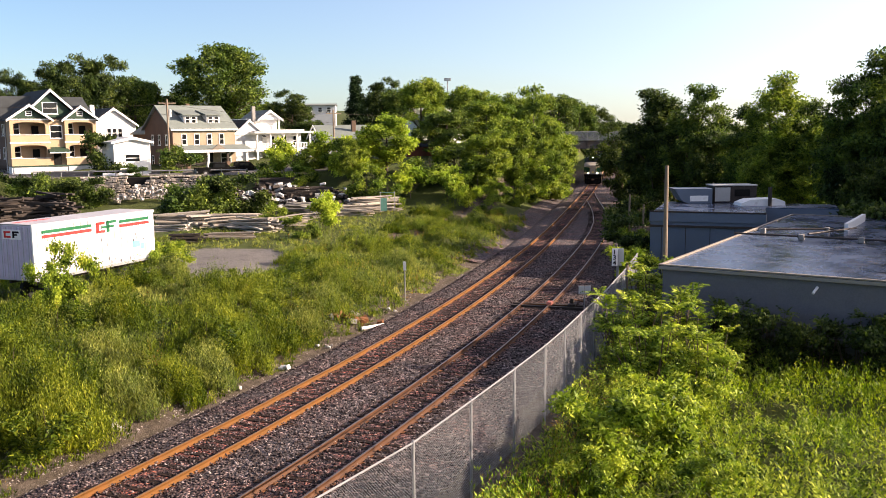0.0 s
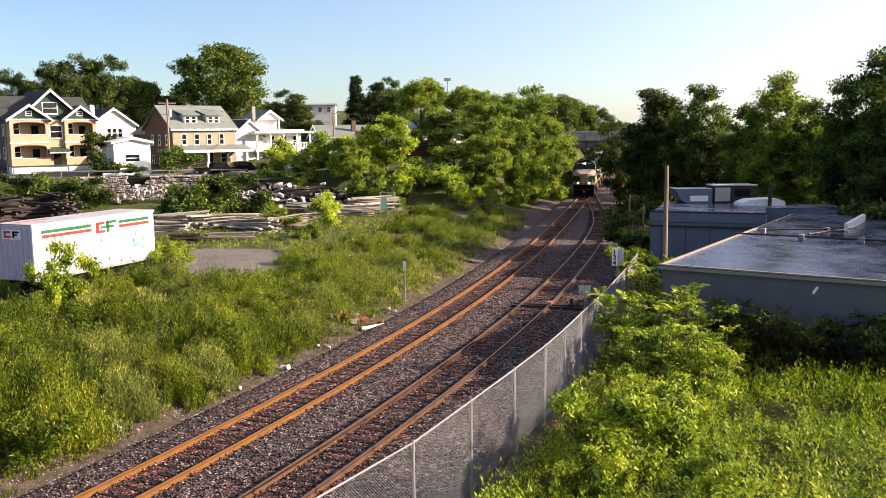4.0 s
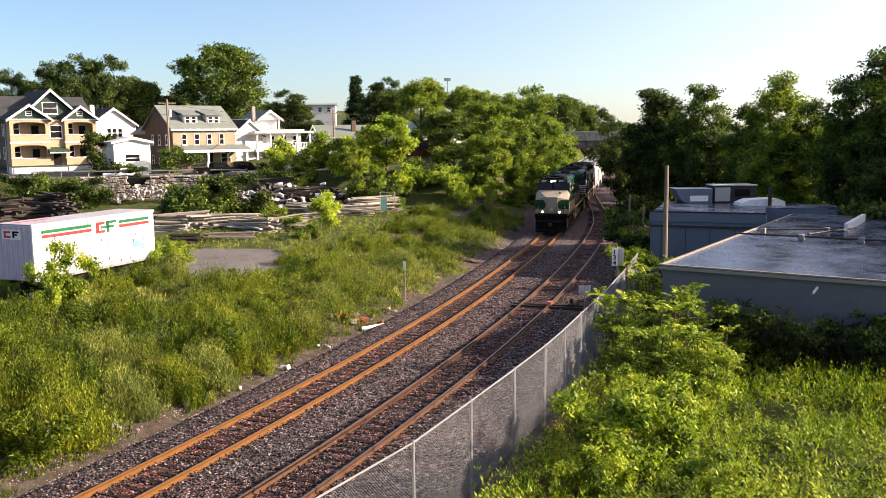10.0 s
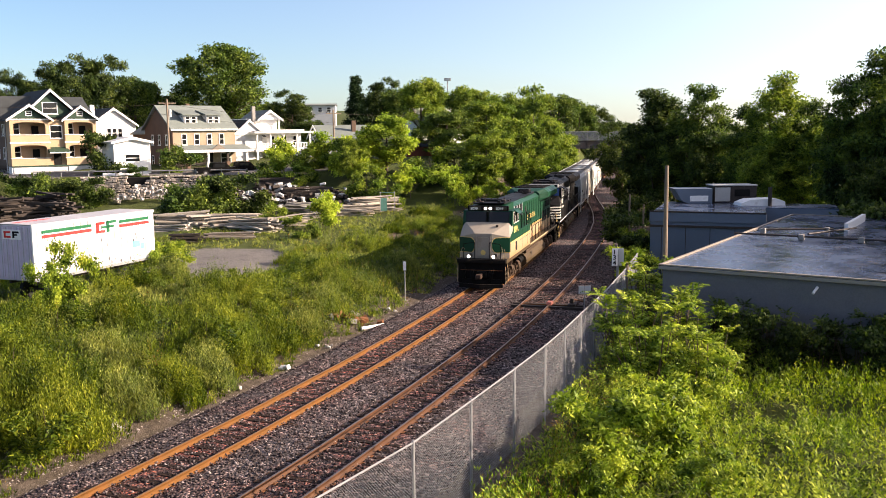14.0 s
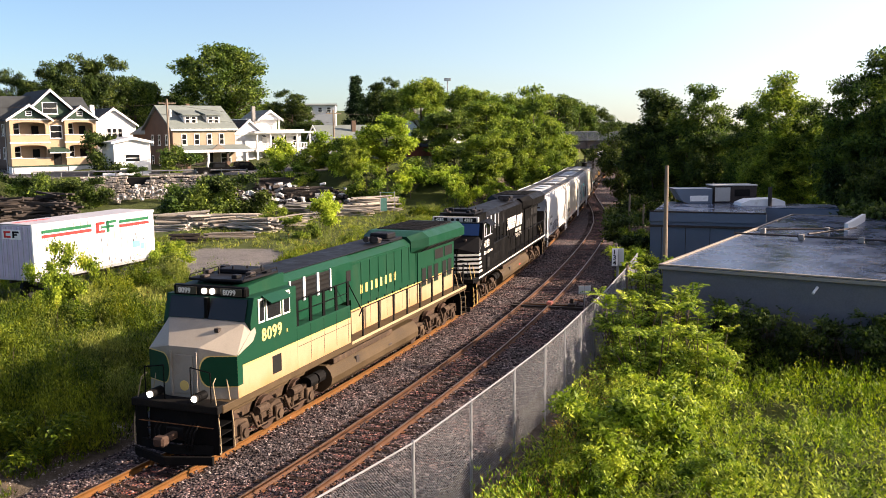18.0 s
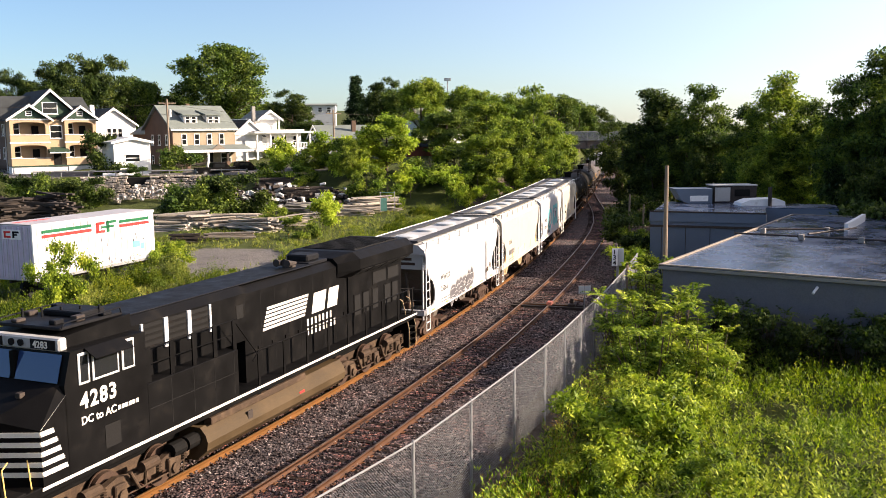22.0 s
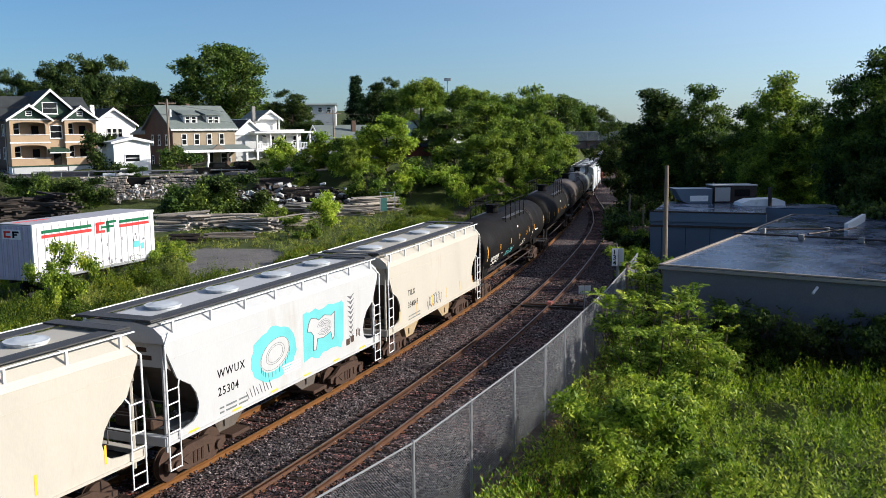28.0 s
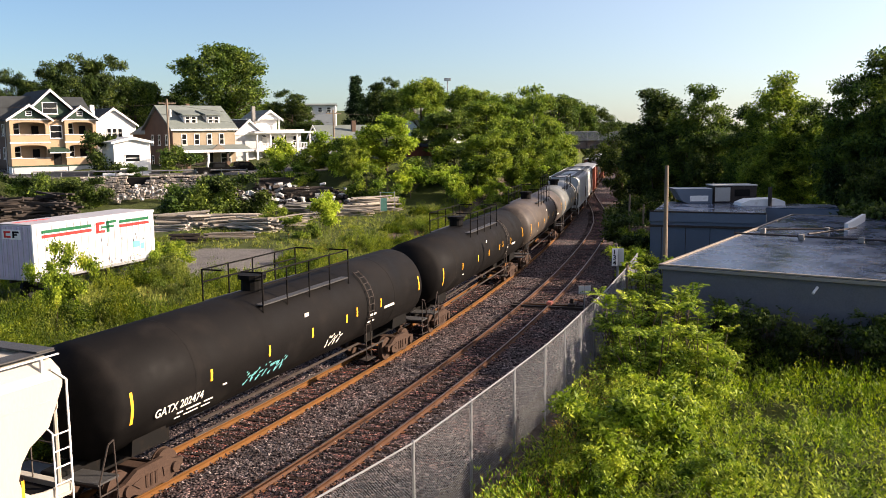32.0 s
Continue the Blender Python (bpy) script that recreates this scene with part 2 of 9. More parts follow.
MAT = dict(
    rail=surface("rusty_rail", (0.12, 0.05, 0.010), 0.8, 0.0, 0.35, 2.0, 60, 0.1, dirt=(0.13, 0.05, 0.018), dirt_amount=0.4),
    rail2=surface("dark_rusty_rail", (0.077, 0.035, 0.0168), 0.65, 0.1, 0.4, 2.0, 60, 0.1, dirt=(0.10, 0.045, 0.02)),
    railtop=surface("rusty_rail_head", (0.22, 0.12, 0.05), 0.4, 0.45, 0.25, 3, 80, 0.03),
    railtop2=surface("dull_rail_head", (0.18, 0.13, 0.10), 0.34, 0.7, 0.25, 3, 80, 0.03),
    tie=surface("creosoted_tie", (0.018, 0.0115, 0.008), 0.85, 0, 0.5, 6, 50, 0.5, dirt=(0.10, 0.038, 0.018), dirt_amount=0.5, stretch=(3, 0.4, 1), random_amount=0.5),
    iron=surface("dark_iron", (0.05, 0.04, 0.034), 0.6, 0.3, 0.4, 3, 40),
    rust=surface("rust", (0.15, 0.0638, 0.0263), 0.85, 0.1, 0.4, 4, 50, 0.4),
    orange=surface("faded_orange_paint", (0.70, 0.25, 0.17), 0.7, 0, 0.3, 8, 60),
    concrete=surface("concrete", (0.255, 0.24, 0.2175), 0.9, 0, 0.25, 0.8, 30, 0.3, dirt=(0.15, 0.13, 0.11)),
    galv=surface("galvanised_steel", (0.24, 0.24, 0.24), 0.55, 0.35, 0.15, 4, 60, 0.05),
    wood_grey=surface("weathered_timber", (0.3135, 0.266, 0.209), 0.85, 0, 0.4, 2, 30, 0.4, dirt=(0.09, 0.07, 0.055), stretch=(0.3, 3, 3), random_amount=0.5),
    wood_dark=surface("old_dark_timber", (0.065, 0.052, 0.043), 0.9, 0, 0.5, 2, 30, 0.4, stretch=(0.3, 3, 3), random_amount=0.5),
    pole=surface("pole_wood", (0.2025, 0.1575, 0.1125), 0.85, 0, 0.35, 2, 40, 0.3, stretch=(4, 4, 0.3)),
    white=surface("white_paint", (0.74, 0.73, 0.70), 0.5, 0, 0.08, 1.5, 40, 0.05, dirt=(0.42, 0.38, 0.33), dirt_amount=0.15),
    black=surface("black_paint", (0.0045, 0.0043, 0.0043), 0.5, 0, 0.3, 1.5, 30, 0.05, dirt=(0.013, 0.011, 0.009), dirt_amount=0.2, spec=0.06),
    roofblack=surface("roof_black", (0.008, 0.008, 0.009), 0.55, 0, 0.3, 1.5, 30, 0.1, spec=0.12),
    green=surface("green_paint", (0.0035, 0.038, 0.018), 0.45, 0, 0.15, 1.2, 30, 0.04, dirt=(0.01, 0.04, 0.022), dirt_amount=0.15, spec=0.15),
    southern=two_tone("green_and_cream_paint", (0.33, 0.24, 0.14), (0.0035, 0.038, 0.018), 2.62, (0.55, 0.36, 0.12)),
    silver=surface("silver_grey_paint", (0.36, 0.355, 0.34), 0.45, 0, 0.15, 1.2, 30, 0.04, dirt=(0.2, 0.16, 0.11), dirt_amount=0.3),
    nose_paint=surface("pale_nose_paint", (0.28, 0.243, 0.192), 0.5, 0, 0.15, 1.2, 30, 0.04, dirt=(0.2, 0.15, 0.10), dirt_amount=0.3),
    gold=surface("gold_lettering", (0.6375, 0.442, 0.136), 0.5, 0, 0.1),
    cream=surface("cream_paint", (0.33, 0.25, 0.145), 0.5, 0, 0.12, 1.2, 30, 0.04, dirt=(0.28, 0.18, 0.09), dirt_amount=0.35),
    dusty=surface("dusty_brown_steel", (0.055, 0.036, 0.017), 0.65, 0, 0.25, 0.9, 25, 0.1, dirt=(0.078, 0.052, 0.027), dirt_amount=0.45),
    loco_truck=surface("dusty_tan_cast_steel", (0.05, 0.032, 0.02), 0.85, 0, 0.4, 2.5, 30, 0.3, dirt=(0.11, 0.074, 0.044), dirt_amount=0.45),
    truck=surface("dusty_cast_steel", (0.058, 0.034, 0.023), 0.85, 0, 0.4, 2.5, 30, 0.3, dirt=(0.025, 0.018, 0.014)),
    stripe=surface("off_white_stripe", (0.702, 0.666, 0.576), 0.5, 0, 0.1),
    hop_white=surface("white_hopper_paint", (0.40, 0.395, 0.385), 0.5, 0, 0.05, 0.8, 30, 0.04, dirt=(0.30, 0.27, 0.22), dirt_amount=0.25, stretch=(1, 1, 0.3)),
    hop_cream=surface("cream_hopper_paint", (0.40, 0.365, 0.30), 0.5, 0, 0.06, 0.8, 30, 0.04, dirt=(0.33, 0.285, 0.22), dirt_amount=0.12, stretch=(1, 1, 0.3)),
    # grime, made darker for the shadow inside the car ends
    hop_end=surface("grimy_shaded_end_sheet", (0.10, 0.085, 0.072), 0.8, 0, 0.35, 1.2, 20, 0.1, dirt=(0.05, 0.035, 0.025)),
    hop_grey=surface("pale_grey_hopper_paint", (0.425, 0.442, 0.4505), 0.5, 0, 0.08, 0.8, 30, 0.04, dirt=(0.3, 0.28, 0.24), dirt_amount=0.25),
    grating=surface("roof_walk_grating", (0.07, 0.068, 0.066), 0.6, 0.4, 0.3, 6, 60, 0.4),
    tank=surface("black_tank_paint", (0.0062, 0.0054, 0.005), 0.7, 0, 0.35, 0.7, 25, 0.05, dirt=(0.018, 0.015, 0.013), dirt_amount=0.3, spec=0.08),
    tank2=surface("faded_brown_tank_paint", (0.0595, 0.0476, 0.0392), 0.55, 0, 0.3, 0.7, 25, 0.05, dirt=(0.13, 0.105, 0.085), dirt_amount=0.4),
    tank3=surface("grey_tank_paint", (0.13, 0.135, 0.13), 0.45, 0, 0.2, 0.7, 25, 0.05, dirt=(0.12, 0.11, 0.10), dirt_amount=0.4),
    boxcar=surface("boxcar_red_paint", (0.16, 0.0496, 0.028), 0.65, 0, 0.25, 0.8, 25, 0.1, dirt=(0.09, 0.045, 0.03)),
    reflect=surface("yellow_reflector", (0.85, 0.42, 0.03), 0.4, 0, 0.1),
    teal=surface("teal_spray_paint", (0.13, 0.40, 0.40), 0.6, 0, 0.15),
    pink=surface("pink_spray_paint", (0.75, 0.45, 0.45), 0.6, 0, 0.15),
    graf=surface("dark_spray_paint", (0.09, 0.085, 0.09), 0.6, 0, 0.25),
    red=surface("red_paint", (0.62, 0.035, 0.03), 0.5, 0, 0.15),
    decal_green=surface("green_decal", (0.012, 0.10, 0.04), 0.5, 0, 0.15),
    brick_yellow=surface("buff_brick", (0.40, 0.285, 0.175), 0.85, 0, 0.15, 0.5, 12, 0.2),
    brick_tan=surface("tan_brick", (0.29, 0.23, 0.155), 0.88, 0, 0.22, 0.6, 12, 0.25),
    # brown brick, and the darker colour that shades the houses' left walls
    brick_brown_or_shade=surface("brown_and_shaded_brick", (0.13, 0.085, 0.06), 0.9, 0, 0.25, 0.6, 12, 0.2),
    roof_dark=surface("dark_shingles", (0.0385, 0.042, 0.042), 0.9, 0, 0.35, 0.7, 14, 0.5),
    roof_grey=surface("grey_green_shingles", (0.15, 0.1688, 0.15), 0.9, 0, 0.25, 0.7, 14, 0.5),
    siding=surface("white_siding", (0.74, 0.73, 0.69), 0.6, 0, 0.06, 0.5, 20, 0.05),
    siding_grey=surface("grey_siding", (0.45, 0.45, 0.44), 0.7, 0, 0.1, 0.5, 20, 0.05),
    trim_green=surface("green_trim", (0.028, 0.052, 0.034), 0.6, 0, 0.2),
    glass=glass_dark("window_glass"),
    glass_blue=glass_dark("windshield_glass", (0.018, 0.018, 0.018), 0.25),
    lamp=glow("headlight", (1.0, 0.86, 0.64), 12.0),
    # the sky's reflection is put into this glass as a blue base colour
    glass_sky=glass_dark("sky_reflection_glass", (0.018, 0.042, 0.12), 0.6),
    wood_pale=surface("sun_bleached_timber", (0.50, 0.44, 0.36), 0.85, 0, 0.35, 2, 30, 0.4, dirt=(0.12, 0.09, 0.07), dirt_amount=0.3, stretch=(0.3, 3, 3), random_amount=0.6),
    block_pale=surface("pale_block", (0.66, 0.63, 0.58), 0.85, 0, 0.2, 2, 20, 0.3, dirt=(0.3, 0.26, 0.22), dirt_amount=0.2, random_amount=0.4),
    pilot=surface("grimy_black_steel", (0.006, 0.0055, 0.005), 0.8, 0, 0.4, 3, 30, 0.1, dirt=(0.02, 0.013, 0.009), dirt_amount=0.3, spec=0.1),
    dim=surface("number_board", (0.05, 0.045, 0.03), 0.4),
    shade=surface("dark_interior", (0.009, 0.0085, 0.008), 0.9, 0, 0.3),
    bark=surface("bark", (0.10, 0.075, 0.055), 0.95, 0, 0.4, 3, 20, 0.8, stretch=(3, 3, 0.6)),
    leaf=foliage("broad_leaves", (0.022, 0.045, 0.010), (0.17, 0.235, 0.034), (0.32, 0.385, 0.055), 0.3),
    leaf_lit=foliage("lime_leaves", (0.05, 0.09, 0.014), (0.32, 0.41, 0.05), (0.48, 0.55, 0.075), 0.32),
    # darker copy of the leaves: shade is put into their colour
    leaf_shade=foliage("shade_toned_leaves", (0.007, 0.016, 0.005), (0.05, 0.078, 0.02), (0.135, 0.17, 0.038), 0.25),
    leaf_deep=foliage("deep_green_leaves", (0.012, 0.028, 0.009), (0.092, 0.14, 0.028), (0.20, 0.26, 0.046), 0.26),
    needle=foliage("needles", (0.010, 0.026, 0.010), (0.022, 0.045, 0.016), None, 0.1),
    weed=foliage("weed_blades", (0.013, 0.027, 0.005), (0.14, 0.185, 0.016), (0.31, 0.345, 0.034), 0.28, 0.5),
    weed_dark=foliage("weed_leaves", (0.014, 0.034, 0.005), (0.082, 0.122, 0.009), (0.21, 0.235, 0.016), 0.28, 0.5),
    weed_pale=foliage("pale_weed_leaves", (0.03, 0.045, 0.014), (0.19, 0.225, 0.055), (0.36, 0.38, 0.11), 0.28, 0.5),
    straw=foliage("dry_stalks", (0.16, 0.11, 0.035), (0.34, 0.22, 0.06), (0.46, 0.17, 0.03), 0.3, 0.4),
    weed_bright=foliage("bright_weeds", (0.02, 0.05, 0.004), (0.175, 0.25, 0.009), (0.40, 0.46, 0.022), 0.32, 0.45),
    leaf_sumac=foliage("sumac_leaves", (0.022, 0.052, 0.007), (0.235, 0.315, 0.036), (0.46, 0.51, 0.062), 0.3, 0.5),
    teal_net=surface("teal_netting", (0.05, 0.13, 0.11), 0.8, 0, 0.3, 3, 30),
    roof_sheet=None,
)


# ---- ground ----


def ground_material():
    m, t, b = nodes("soil_and_grass")
    pos = node(t, "ShaderNodeNewGeometry").outputs["Position"]
    g1, g2, g3 = grain(t, 0.25, 6, 0.65, vec=pos), grain(t, 3.0, 5, 0.7, vec=pos), grain(t, 28, 3, 0.6, vec=pos)
    soil = mixcol(t, ramp(t, g2, [(0.35, (0, 0, 0)), (0.65, (1, 1, 1))]), (0.052, 0.040, 0.028), (0.115, 0.09, 0.066))
    soil = mixcol(t, ramp(t, g3, [(0.55, (0, 0, 0)), (0.75, (1, 1, 1))]), soil, (0.19, 0.158, 0.12))
    grass = mixcol(t, g2, (0.03, 0.042, 0.010), (0.085, 0.10, 0.028))
    zone = node(t, "ShaderNodeAttribute")
    zone.attribute_name = "zone"
    sep = node(t, "ShaderNodeSeparateColor", {0: zone.outputs["Color"]})
    g = node(t, "ShaderNodeMath", {0: sep.outputs[0], 1: node(t, "ShaderNodeMath", {0: g1, 1: 0.5}, operation="SUBTRACT").outputs[0]}, operation="ADD").outputs[0]
    c = mixcol(t, ramp(t, g, [(0.4, (0, 0, 0)), (0.6, (1, 1, 1))]), soil, grass)
    pave = mixcol(t, g2, (0.11, 0.10, 0.092), (0.19, 0.175, 0.16))
    pave = mixcol(t, ramp(t, grain(t, 0.8, 5, 0.7, vec=pos), [(0.5, (0, 0, 0)), (0.68, (0.8, 0.8, 0.8))]), pave, (0.10, 0.092, 0.085))
    c = mixcol(t, ramp(t, node(t, "ShaderNodeMath", {0: sep.outputs[1], 1: node(t, "ShaderNodeMath", {0: g2, 1: 0.5}, operation="SUBTRACT").outputs[0]}, operation="ADD").outputs[0], [(0.4, (0, 0, 0)), (0.55, (1, 1, 1))]), c, pave)
    t.links.new(c, b.inputs["Base Color"])
    b.inputs["Roughness"].default_value = 0.95
    b.inputs["Specular IOR Level"].default_value = 0.12
    t.links.new(node(t, "ShaderNodeBump", {"Height": node(t, "ShaderNodeMath", {0: g3, 1: g2}, operation="ADD").outputs[0], "Strength": 0.9, "Distance": 0.09}).outputs[0], b.inputs["Normal"])
    return m


def axis(lo, hi, step, far):
    a = list(np.arange(lo, hi + step / 2, step))
    d, w = step, [hi]
    up, dn = [], []
    x = hi
    while x < far:
        d *= 1.35
        x += d
        up.append(x)
    d, x = step, lo
    while x > -far:
        d *= 1.35
        x -= d
        dn.append(x)
    return np.array(dn[::-1] + a + up)


def make_ground():
    gx, gy = axis(-75, 60, 1.0, 3500), axis(0, 190, 1.0, 3500)
    X, Y = np.meshgrid(gx, gy)
    Z = ground_z(X, Y)
    nx, ny = len(gx), len(gy)
    v = np.stack([X, Y, Z], -1).reshape(-1, 3)
    i = np.arange(nx * ny).reshape(ny, nx)
    f = np.stack([i[:-1, :-1], i[:-1, 1:], i[1:, 1:], i[1:, :-1]], -1).reshape(-1, 4)
    ob = raw("ground", v, f, ground_material(), smooth=True)
    s, n = side_of(v[:, 0], v[:, 1])
    grass = np.clip(np.where(n < 0, smooth01(-3.9, -5.4, n), smooth01(8.5, 10, n)), 0, 1)
    # a bare dirt lane to the yard, and the old paved yard itself
    lane = np.exp(-((n + 12.0 - 0.055 * (s - 60)) / 1.6) ** 2) * smooth01(58, 70, s)
    yard = smooth01(7.5, 5.0, np.hypot((v[:, 0] + 15.0) / 0.85, (v[:, 1] - 58.0) / 1.3))
    grass = grass * (1 - 0.9 * lane)
    yard = np.maximum(yard, smooth01(105.5, 107.5, v[:, 1] - 0.17 * (v[:, 0] + 42)) * smooth01(118, 114, v[:, 1]) * smooth01(-8, -14, v[:, 0]))
    col = np.ones((len(v), 4), np.float32)
    col[:, 0], col[:, 1] = grass, np.maximum(yard, 0)
    a = ob.data.color_attributes.new("zone", "FLOAT_COLOR", "POINT")
    a.data.foreach_set("color", col.ravel())
    tagged(ob, "dusty soil with rough grass beside the railway", "ground", kind="structure")


make_ground()


def strip(name, s0, s1, step, ns, zs, material, wob=0.0, label="", category="ballast"):
    ss = np.arange(s0, s1 + step, step)
    v, k = [], len(ns)
    for s in ss:
        for n, z in zip(ns, zs):
            x, y, h = on_line(s, n)
            v.append((x, y, z + wob * (noise.noise(Vector((x * 1.7, y * 1.7, 0))) + 0.6 * noise.noise(Vector((x * 6, y * 6, 3))))))
    i = np.arange(len(ss) * k).reshape(len(ss), k)
    f = np.stack([i[:-1, :-1], i[:-1, 1:], i[1:, 1:], i[1:, :-1]], -1).reshape(-1, 4)
    ob = raw(name, v, f, material, smooth=True)
    # rust from the brakes and rails lies between the rails of both tracks
    col = np.ones((len(ss), k, 4), np.float32)
    N = np.tile(np.array(ns, float), (len(ss), 1))
    col[..., 0] = np.maximum(np.exp(-np.abs(N / 0.85) ** 4), 0.6 * np.exp(-np.abs((N - np.array([siding(s) for s in ss])[:, None]) / 0.9) ** 4))
    ob.data.color_attributes.new("rust", "FLOAT_COLOR", "POINT").data.foreach_set("color", col.ravel())
    return tagged(ob, label, category, kind="structure")


def ballast_material():
    m, t, b = nodes("ballast_stone")
    pos = node(t, "ShaderNodeNewGeometry").outputs["Position"]
    vo = node(t, "ShaderNodeTexVoronoi", {"Vector": pos, "Scale": 12.0})
    c = ramp(t, node(t, "ShaderNodeSeparateColor", {0: vo.outputs["Color"]}).outputs[0], [(0.0, (0.009, 0.007, 0.007)), (0.45, (0.034, 0.025, 0.0245)), (0.8, (0.092, 0.069, 0.065)), (1.0, (0.27, 0.22, 0.205))])
    rust = node(t, "ShaderNodeAttribute")
    rust.attribute_name = "rust"
    k = node(t, "ShaderNodeMath", {0: node(t, "ShaderNodeSeparateColor", {0: rust.outputs["Color"]}).outputs[0], 1: ramp(t, grain(t, 2.2, 4, 0.7, vec=pos), [(0.35, (0.1, 0.1, 0.1)), (0.65, (0.95, 0.95, 0.95))])}, operation="MULTIPLY").outputs[0]
    c = mixcol(t, k, c, mixcol(t, 1.0, c, (1.7, 0.62, 0.36), "MULTIPLY"))
    c = mixcol(t, ramp(t, grain(t, 0.5, 5, 0.7, vec=pos), [(0.45, (0, 0, 0)), (0.7, (0.6, 0.6, 0.6))]), c, mixcol(t, 1.0, c, (1.5, 0.62, 0.42), "MULTIPLY"))
    t.links.new(c, b.inputs["Base Color"])
    b.inputs["Roughness"].default_value = 0.95
    b.inputs["Specular IOR Level"].default_value = 0.4
    t.links.new(node(t, "ShaderNodeBump", {"Height": vo.outputs["Distance"], "Strength": 1.0, "Distance": -0.06}).outputs[0], b.inputs["Normal"])
    return m


MAT["ballast"] = ballast_material()
NB = [-3.2, -2.8, -2.4, -1.9, -1.5, -1.1, -0.7, -0.3, 0, 0.3, 0.7, 1.1, 1.5, 1.9, 2.3, 2.7, 3.1, 3.5, 3.9, 4.3, 4.7, 5.1, 5.5, 5.9, 6.4, 6.9, 7.5, 8.2]
ZB = [-0.60, -0.42, -0.25, -0.185, -0.17, -0.172, -0.178, -0.19, -0.192, -0.19, -0.178, -0.172, -0.17, -0.185, -0.2, -0.2, -0.19, -0.182, -0.185, -0.188, -0.182, -0.178, -0.18, -0.22, -0.28, -0.34, -0.42, -0.50]
strip("ballast", -4, 290, 0.4, NB, ZB, MAT["ballast"], 0.035, "grey and brown crushed stone ballast under both tracks")


def scatter_stones():
    k = 34000
    s = 6 + 62 * rng.random(k) ** 1.4
    n = -3.3 + 11.3 * rng.random(k)
    x, y, h = on_line(s, n)
    z = np.interp(n, NB, ZB)
    base = np.array([(1, 0, 0), (-1, 0, 0), (0, 1, 0), (0, -1, 0), (0, 0, 0.8), (0, 0, -0.8)])
    fc = np.array([(0, 2, 4), (2, 1, 4), (1, 3, 4), (3, 0, 4), (2, 0, 5), (1, 2, 5), (3, 1, 5), (0, 3, 5)])
    r = 0.022 + 0.034 * rng.random((k, 1, 1))
    v = base[None] * (0.6 + 0.8 * rng.random((k, 6, 1))) * r
    a = rng.random(k) * 6.28
    c, q = np.cos(a)[:, None], np.sin(a)[:, None]
    v = np.stack([v[..., 0] * c - v[..., 1] * q + x[:, None], v[..., 0] * q + v[..., 1] * c + y[:, None], v[..., 2] + z[:, None] + 0.025], -1)
    m, t, b = nodes("loose_stone")
    isl = node(t, "ShaderNodeNewGeometry").outputs["Random Per Island"]
    t.links.new(ramp(t, isl, [(0, (0.012, 0.009, 0.009)), (0.5, (0.046, 0.035, 0.034)), (0.85, (0.11, 0.084, 0.079)), (1, (0.26, 0.22, 0.205))]), b.inputs["Base Color"])
    b.inputs["Roughness"].default_value = 0.85
    b.inputs["Specular IOR Level"].default_value = 0.15
    ob = raw("ballast_stones", v.reshape(-1, 3), (fc[None] + 6 * np.arange(k)[:, None, None]).reshape(-1, 3), m)
    tagged(ob, "loose crushed stones lying on the ballast", "stones", kind="stuff")


scatter_stones()


def verge_stones():
    """Gravel and pebbles strewn over the dirt beside the ballast."""
    k = 15000
    s = 5 + 85 * rng.random(k) ** 1.3
    n = -3.0 - 2.4 * rng.random(k) ** 1.6
    x, y, h = on_line(s, n)
    z = ground_z(x, y)
    base = np.array([(1, 0, 0), (-0.5, 0.87, 0), (-0.5, -0.87, 0), (0, 0, 0.8)])
    fc = np.array([(0, 1, 3), (1, 2, 3), (2, 0, 3)])
    r = 0.018 + 0.04 * rng.random((k, 1, 1)) ** 2.5
    v = base[None] * (0.6 + 0.8 * rng.random((k, 4, 1))) * r
    a = rng.random(k) * 6.28
    c, q = np.cos(a)[:, None], np.sin(a)[:, None]
    v = np.stack([v[..., 0] * c - v[..., 1] * q + x[:, None], v[..., 0] * q + v[..., 1] * c + y[:, None], v[..., 2] + z[:, None] + 0.004], -1)
    m, t, b = nodes("pebble")
    isl = node(t, "ShaderNodeNewGeometry").outputs["Random Per Island"]
    t.links.new(ramp(t, isl, [(0, (0.04, 0.03, 0.024)), (0.6, (0.13, 0.10, 0.08)), (1, (0.38, 0.33, 0.29))]), b.inputs["Base Color"])
    b.inputs["Roughness"].default_value = 0.9
    ob = raw("verge_gravel", v.reshape(-1, 3), (fc[None] + 4 * np.arange(k)[:, None, None]).reshape(-1, 3), m)
    tagged(ob, "pebbles strewn on the dirt verge", "stones", kind="stuff")


verge_stones()
strip("gravel_shoulder", 62, 150, 0.5, [-6.6, -5.8, -5.0, -4.2, -3.0], [0.0, 0.02, -0.05, -0.2, -0.46], MAT["ballast"], 0.04, "dark gravel shoulder beside the ballast", "gravel")

# ---- the two tracks ----


